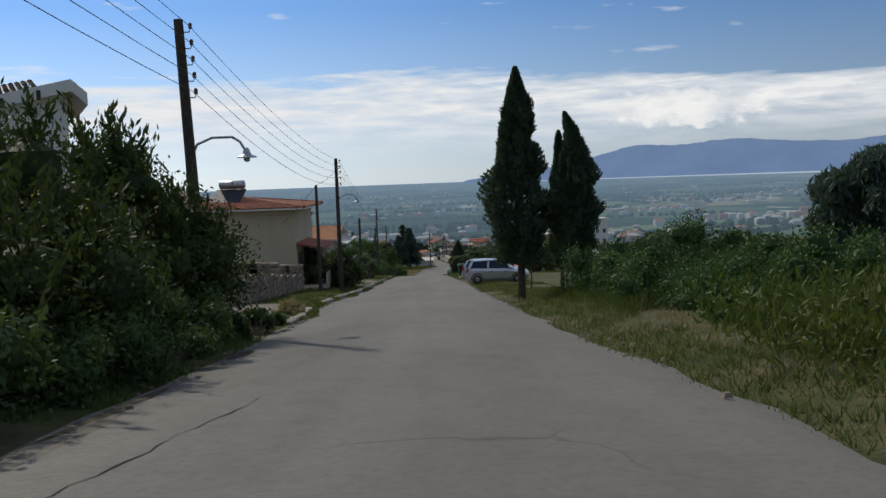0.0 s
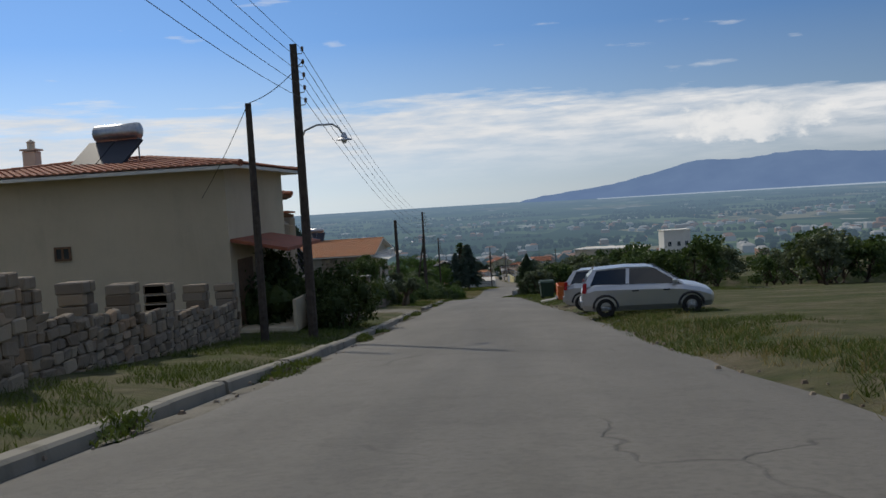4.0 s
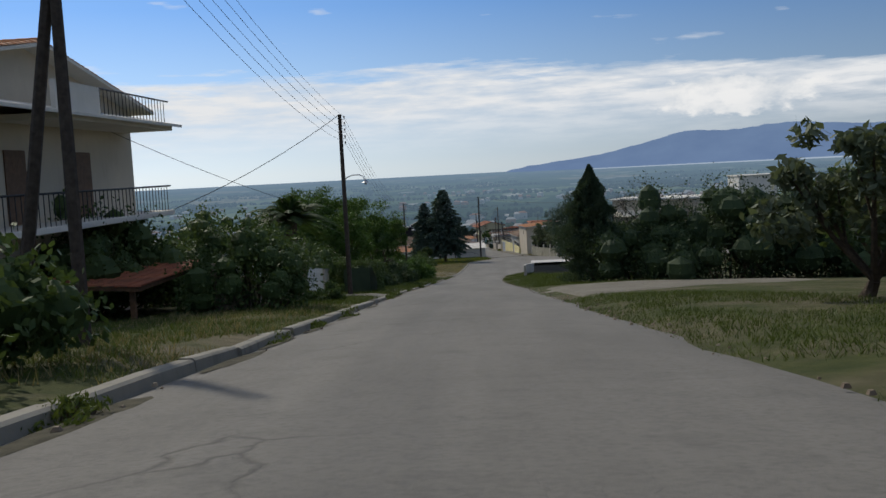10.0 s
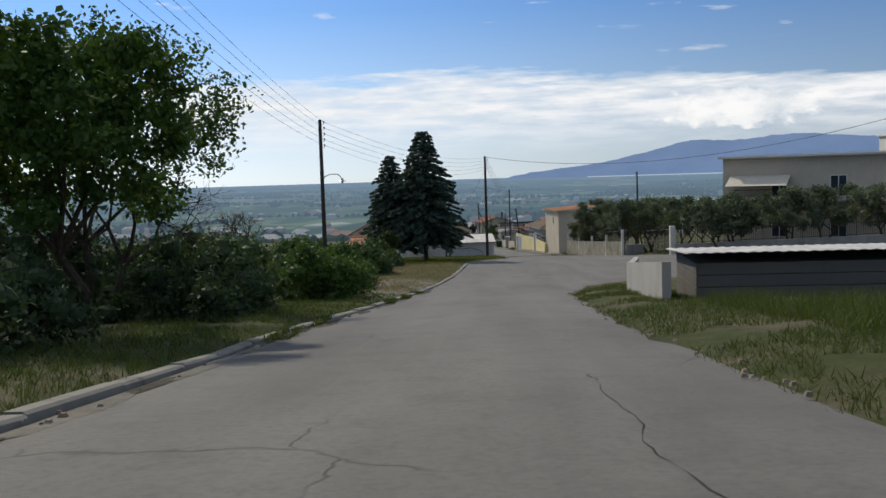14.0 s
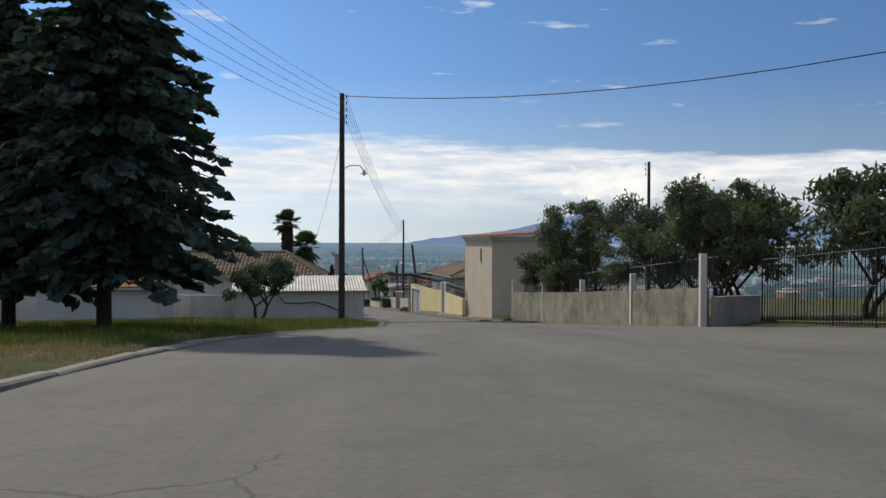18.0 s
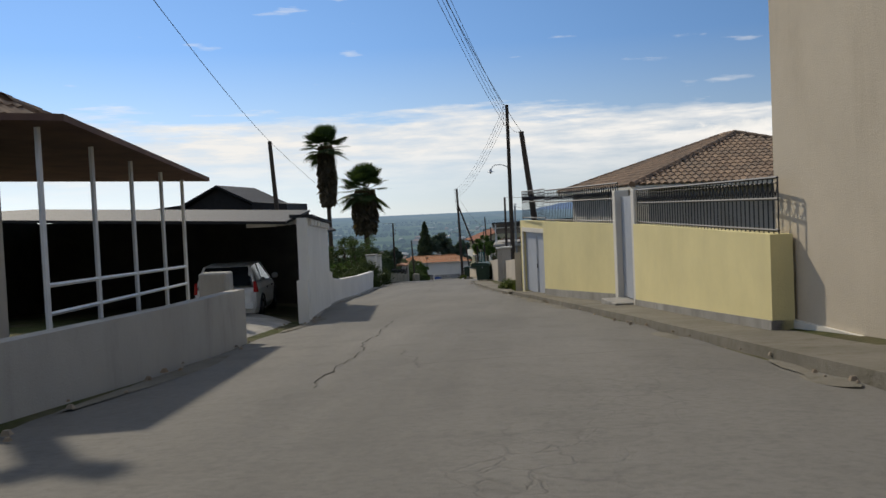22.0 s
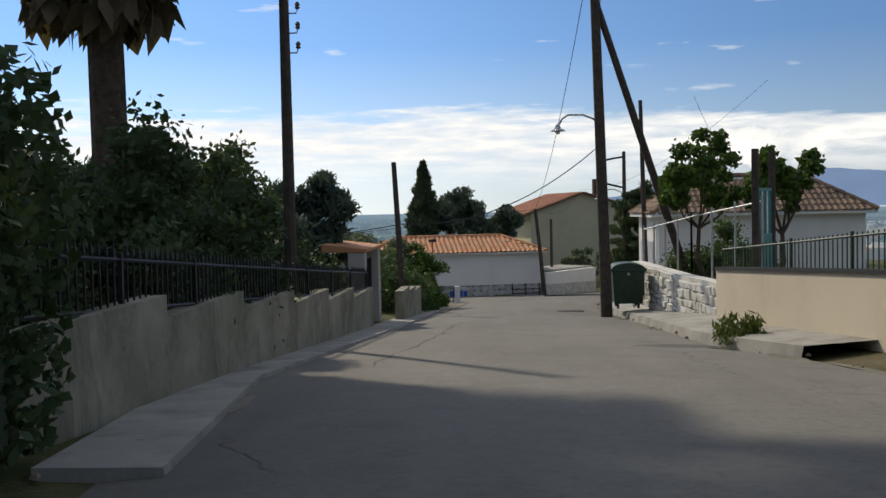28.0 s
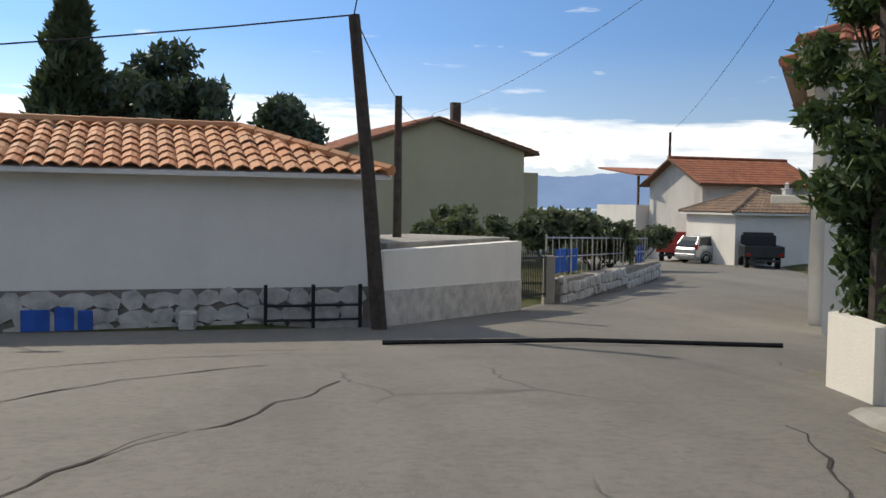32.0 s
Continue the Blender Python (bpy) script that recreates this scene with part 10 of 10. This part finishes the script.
# ---- dirt, aprons, seams and patches on the road ----
def sheet(g, outline, lift):
    """A thin flat sheet with an uneven outline that lies on the road, rounded down at its rim."""
    c = Vector((sum(q[0] for q in outline) / len(outline), sum(q[1] for q in outline) / len(outline)))
    outline = [(max(road_l(y) + 0.03, min(road_r(y) - 0.05, x)), y) for x, y in outline]
    c.x = max(road_l(c.y) + 0.06, min(road_r(c.y) - 0.08, c.x))
    i, n = len(g.v), len(outline)
    for k in (1.0, 0.8, 0.0):
        for x, y in (outline if k else [tuple(c)]):
            p = c.lerp(Vector((x, y)), k)
            g.v.append((p.x, p.y, road_top(p.x, p.y) + (lift if k < 1 else -0.004)))
    for q in range(n):
        w = (q + 1) % n
        g.f += [(i + q, i + w, i + n + w, i + n + q), (i + n + q, i + n + w, i + 2 * n)]


def blob(rng, x, y, rx, ry, n=18):
    f = rng.uniform(0, 50)
    return [(x + rx * math.cos(a) * (1 + 0.45 * noise.noise((math.cos(a) * 1.7, math.sin(a) * 1.7, f))), y + ry * math.sin(a) * (1 + 0.45 * noise.noise((math.cos(a) * 1.7 + 9, math.sin(a) * 1.7, f)))) for a in (6.2832 * k / n for k in range(n))]


rng = np.random.default_rng(77)
dirt, dust = Geo(), Geo()
y = 2.0
while y < 428:
    w = road_r(y) - road_l(y)
    if w < 13:
        for side in (-1, 1):
            if rng.random() < (0.4 if side < 0 else 0.5) and (side < 0 or y > 232):
                rx, ry = rng.uniform(0.08, 0.2), rng.uniform(0.5, 1.8)
                x = road_l(y) + rx + 0.08 if side < 0 else road_r(y) - rx - 0.1
                sheet(dirt if y < 230 and rng.random() < 0.6 else dust, blob(rng, x, y, rx, ry), 0.003)
    y += rng.uniform(0.9, 2.2)
tagged(part("gutter_dirt", dirt, GUTTER), "patches of soil and moss along the road edges", "dirt", "", "stuff")
tagged(part("gutter_dust", dust, DUST), "pale dust and sand along the road edges", "dust", "", "stuff")

patch = Geo()
for x, y, rx, ry in ((-2.3, 239.8, 0.5, 0.9), (-1.6, 238.2, 0.6, 0.3), (-6.8, 395.0, 0.7, 0.4)):
    sheet(patch, blob(rng, x, y, rx, ry), 0.005)
tagged(part("asphalt_patches", patch, TARPATCH), "darker mended patches and stains in the asphalt", "asphalt patch", "", "stuff")

seam = Geo()


def crack(pts, w):
    """A tarred seam or open crack along points, wandering and uneven in width."""
    n = len(pts) - 1
    rows = []
    for k in range(n):
        a, b = Vector(pts[k]), Vector(pts[k + 1])
        m = max(2, int((b - a).length / 0.22))
        nr = Vector((-(b - a).y, (b - a).x)).normalized()
        for q in range(m + (k == n - 1)):
            p = a.lerp(b, q / m) + nr * (0.14 * noise.noise((k * 3.1 + q * 0.27, w * 90, 0.5)) + 0.06 * noise.noise((k + q * 0.9, 4.0, w * 50)))
            rows.append((p, nr, 0.8 * w * max(0.12, 0.5 + 1.3 * noise.noise((q * 0.45, k * 2.0, 7.0)))))
    i = len(seam.v)
    for p, nr, v in rows:
        for sgn in (-1, 1):
            c = p + nr * v * sgn * 0.5
            seam.v.append((c.x, c.y, road_top(c.x, c.y) + 0.005))
    seam.f += [(i + 2 * k, i + 2 * k + 1, i + 2 * k + 3, i + 2 * k + 2) for k in range(len(rows) - 1)]


for pts, w in (([(-1.2, 281.0), (-1.35, 284.2), (-1.4, 286.0), (-1.5, 288.2), (-1.8, 293.8)], 0.085), ([(-1.9, 281.0), (-2.2, 285.1), (-2.45, 288.4)], 0.07), ([(-2.4, 309.0), (-2.55, 312.4), (-2.6, 313.2), (-2.85, 314.0), (-2.9, 316.5), (-3.2, 320.0)], 0.035),
               ([(-9.4, 420.6), (-8.9, 422.4), (-8.3, 423.4), (-8.1, 424.1), (-7.8, 425.0)], 0.04), ([(-6.7, 424.4), (-5.5, 424.0)], 0.025), ([(-10.4, 423.4), (-9.5, 425.2), (-8.4, 426.2)], 0.05), ([(-10.9, 425.6), (-9.6, 426.8), (-8.2, 427.4)], 0.04), ([(-5.9, 420.5), (-5.2, 422.4), (-4.9, 424.6)], 0.03), ([(-9.6, 427.6), (-7.6, 427.9)], 0.04),
               ([(-3.9, 299.4), (-1.6, 299.0), (0.8, 299.5)], 0.03), ([(-4.4, 342.0), (-5.0, 350.0), (-5.6, 358.0)], 0.025), ([(-8.2, 362.0), (-9.0, 368.5), (-9.5, 374.0)], 0.04), ([(-11.0, 392.0), (-10.6, 398.0), (-10.4, 404.0)], 0.035), ([(-11.2, 401.2), (-9.6, 401.0)], 0.05), ([(-9.0, 407.0), (-10.6, 408.5), (-10.8, 411.0)], 0.03),
               ([(-4.6, 94.6), (-2.6, 95.0)], 0.03), ([(-6.6, 147.5), (-4.6, 148.6), (-3.4, 149.2)], 0.04), ([(-2.6, 0.0), (-2.0, 4.6), (-1.7, 8.2)], 0.03), ([(-3.3, 236.5), (-1.2, 237.2), (1.6, 238.6)], 0.04), ([(-4.4, 262.0), (-2.6, 272.0), (-1.9, 279.0)], 0.035), ([(-0.4, 264.4), (1.8, 263.4), (4.5, 264.0)], 0.035), ([(0.4, 270.0), (2.6, 268.6), (5.0, 268.8)], 0.03), ([(-4.0, 176.0), (-3.6, 188.0), (-3.7, 196.0)], 0.02)):
    crack(pts, w)
tagged(part("road_cracks", seam, CRACKED), "dark cracks and seams in the asphalt", "crack", "", "stuff")


def apron(name, corners, mat, label, lift=0.02, n=14):
    """A flat strip of hard ground between four corners, following the ground, with an uneven rim."""
    a, b, c, d = (Vector(q) for q in corners)
    g = Geo()
    for j in range(n + 1):
        for i in range(n + 1):
            p = a.lerp(b, i / n).lerp(d.lerp(c, i / n), j / n)
            if i in (0, n) or j in (0, n):
                p += Vector((noise.noise((p.x * 1.3, p.y * 1.3, 1.0)), noise.noise((p.x * 1.3, p.y * 1.3, 8.0)))) * 0.3
            rim = i in (0, n) or j in (0, n)
            g.v.append((p.x, p.y, max(gz(p.x, p.y), road_top(p.x, p.y) if road_l(p.y) < p.x < road_r(p.y) else -99) + (lift if not rim else -0.06)))
    g.f += [(j * (n + 1) + i, j * (n + 1) + i + 1, (j + 1) * (n + 1) + i + 1, (j + 1) * (n + 1) + i) for j in range(n) for i in range(n)]
    structure(name, g, mat, label, "apron")


apron("driveway_stone_wall", ((-9.5, 26.6), (-3.95, 24.2), (-4.9, 33.2), (-8.4, 32.6)), DUST, "worn pale concrete driveway before a stone wall")
apron("driveway_gate", ((-8.9, 75.8), (-5.35, 74.2), (-5.45, 80.6), (-8.7, 80.6)), DUST, "worn concrete driveway before an iron gate")
apron("driveway_white_gate", ((-11.4, 159.8), (-7.75, 160.2), (-7.9, 166.6), (-11.8, 166.6)), DUST, "worn concrete driveway before a white gate")
apron("track_side", ((-0.95, 147.5), (11.0, 158.0), (10.0, 166.0), (-1.35, 162.0)), DUST, "pale stony side track joining the road", 0.03)
apron("gatehouse_apron", ((2.2, 296.5), (4.7, 297.0), (3.9, 303.5), (2.0, 303.0)), DUST, "dusty concrete apron before the garden wall", 0.012)
apron("verge_dust", ((-11.6, 176.5), (-8.4, 175.5), (-8.7, 184.5), (-11.4, 183.0)), DUST, "bare pale earth on the verge")
apron("verge_dust_bend", ((-12.5, 222.0), (-8.0, 216.0), (-7.2, 240.0), (-10.5, 244.0)), DUST, "bare pale earth and stones on the bend", 0.015)
apron("corner_concrete", ((-3.6, 369.5), (3.5, 369.5), (3.5, 384.0), (-4.2, 384.6)), ASPHALT, "dusty concrete apron before a terrace", 0.03)
apron("carport_floor", ((-10.5, 318.6), (-5.1, 316.6), (-5.6, 322.2), (-10.5, 330.0)), CONCRETE, "worn concrete floor of the carport mouth", 0.03)
apron("drain_slab", ((0.9, 83.2), (3.4, 84.0), (3.6, 86.2), (0.85, 86.4)), CONCRETE, "broken concrete slab in the verge", 0.05)
apron("corner_pavement", ((-5.9, 416.6), (-1.6, 416.6), (-1.2, 423.3), (-4.6, 423.6)), CONCRETE, "worn concrete pavement at the corner", 0.05)
apron("lane_verge", ((-12.6, 412.0), (-11.2, 411.8), (-10.6, 421.5), (-12.0, 421.5)), DUST, "bare dusty verge below garden shrubs", 0.02)
for k in range(46):
    y = 24 + k * 4.6 + rng.uniform(-1.5, 1.5)
    if rng.random() < 0.3 or 74 < y < 81:
        continue
    x = road_l(y) + rng.uniform(-0.02, 0.2)
    bush("weed_clump", (x, y, road_z(x, y)), rng.uniform(0.3, 0.6), rng.uniform(0.7, 2.0), rng.uniform(0.08, 0.2), "low weeds growing in the gutter", F_GRASS, 900 + k, 420, 0.035, group="weeds at the road edge", heart=0, stretch=3.6, up=1.0)

rng = np.random.default_rng(9)
pebbles = Geo()
for k in range(1500):
    y = rng.uniform(2, 428)
    side = rng.random() < 0.55
    o = abs(rng.normal()) * 0.35 - 0.25
    x = road_r(y) + o if side else road_l(y) - o + 0.1
    if road_r(y) - road_l(y) > 14:
        continue
    s = rng.uniform(0.012, 0.04)
    z = road_z(x, y) + 0.01
    pebbles.hexa([(x - s, y - s, z), (x + s, y - s * 0.8, z), (x + s * 0.9, y + s, z), (x - s, y + s * 0.7, z), (x - s * 0.5, y - s * 0.5, z + s), (x + s * 0.6, y - s * 0.4, z + s), (x + s * 0.4, y + s * 0.6, z + s), (x - s * 0.6, y + s * 0.5, z + s)])
tagged(part("gravel", pebbles, STONE), "loose pebbles along the road edges", "gravel", "", "stuff")


# ---- far plain: villages and tree rows ----
rng = np.random.default_rng(21)
towns = [(rng.uniform(-700, 900), rng.uniform(750, 2600), rng.uniform(40, 170)) for _ in range(16)] + [(20, 640, 90), (120, 780, 120), (-60, 900, 120)]
far_h, far_t = Geo(), Geo()
for cx, cy, sp in towns:
    for _ in range(20):
        x, y = cx + rng.normal() * sp, cy + rng.normal() * sp * 0.8
        if y < 560 or y > 3200:
            continue
        w, d, h, z = rng.uniform(3, 7), rng.uniform(3, 6), rng.uniform(3, 6.5), far_z(x, y)
        far_h.box(x - w, x + w, y - d, y + d, z - 1, z + h)
        far_h.hexa([(x - w, y - d, z + h + 0.1), (x + w, y - d, z + h + 0.1), (x + w, y + d, z + h + 0.1), (x - w, y + d, z + h + 0.1), (x - w * 0.5, y - 0.3, z + h + 1.8), (x + w * 0.5, y - 0.3, z + h + 1.8), (x + w * 0.5, y + 0.3, z + h + 1.8), (x - w * 0.5, y + 0.3, z + h + 1.8)])
for k in range(170):
    cx, cy = rng.uniform(-900, 1100), 560 + 2600 * rng.random() ** 1.3
    dx, dy = (1, rng.normal() * 0.2) if rng.random() < 0.75 else (rng.normal() * 0.3, 1)
    for q in range(int(rng.integers(8, 30))):
        x, y = cx + dx * q * 8 + rng.normal() * 3, cy + dy * q * 8 + rng.normal() * 3
        if y < 545:
            continue
        r, h, z = rng.uniform(2.5, 6.0), rng.uniform(3.5, 8.0), far_z(x, y)
        far_t.lathe([(r * 0.5, -0.5), (r, h * 0.35), (r * 0.75, h * 0.75), (0.2, h)], 5, (x, y, z))
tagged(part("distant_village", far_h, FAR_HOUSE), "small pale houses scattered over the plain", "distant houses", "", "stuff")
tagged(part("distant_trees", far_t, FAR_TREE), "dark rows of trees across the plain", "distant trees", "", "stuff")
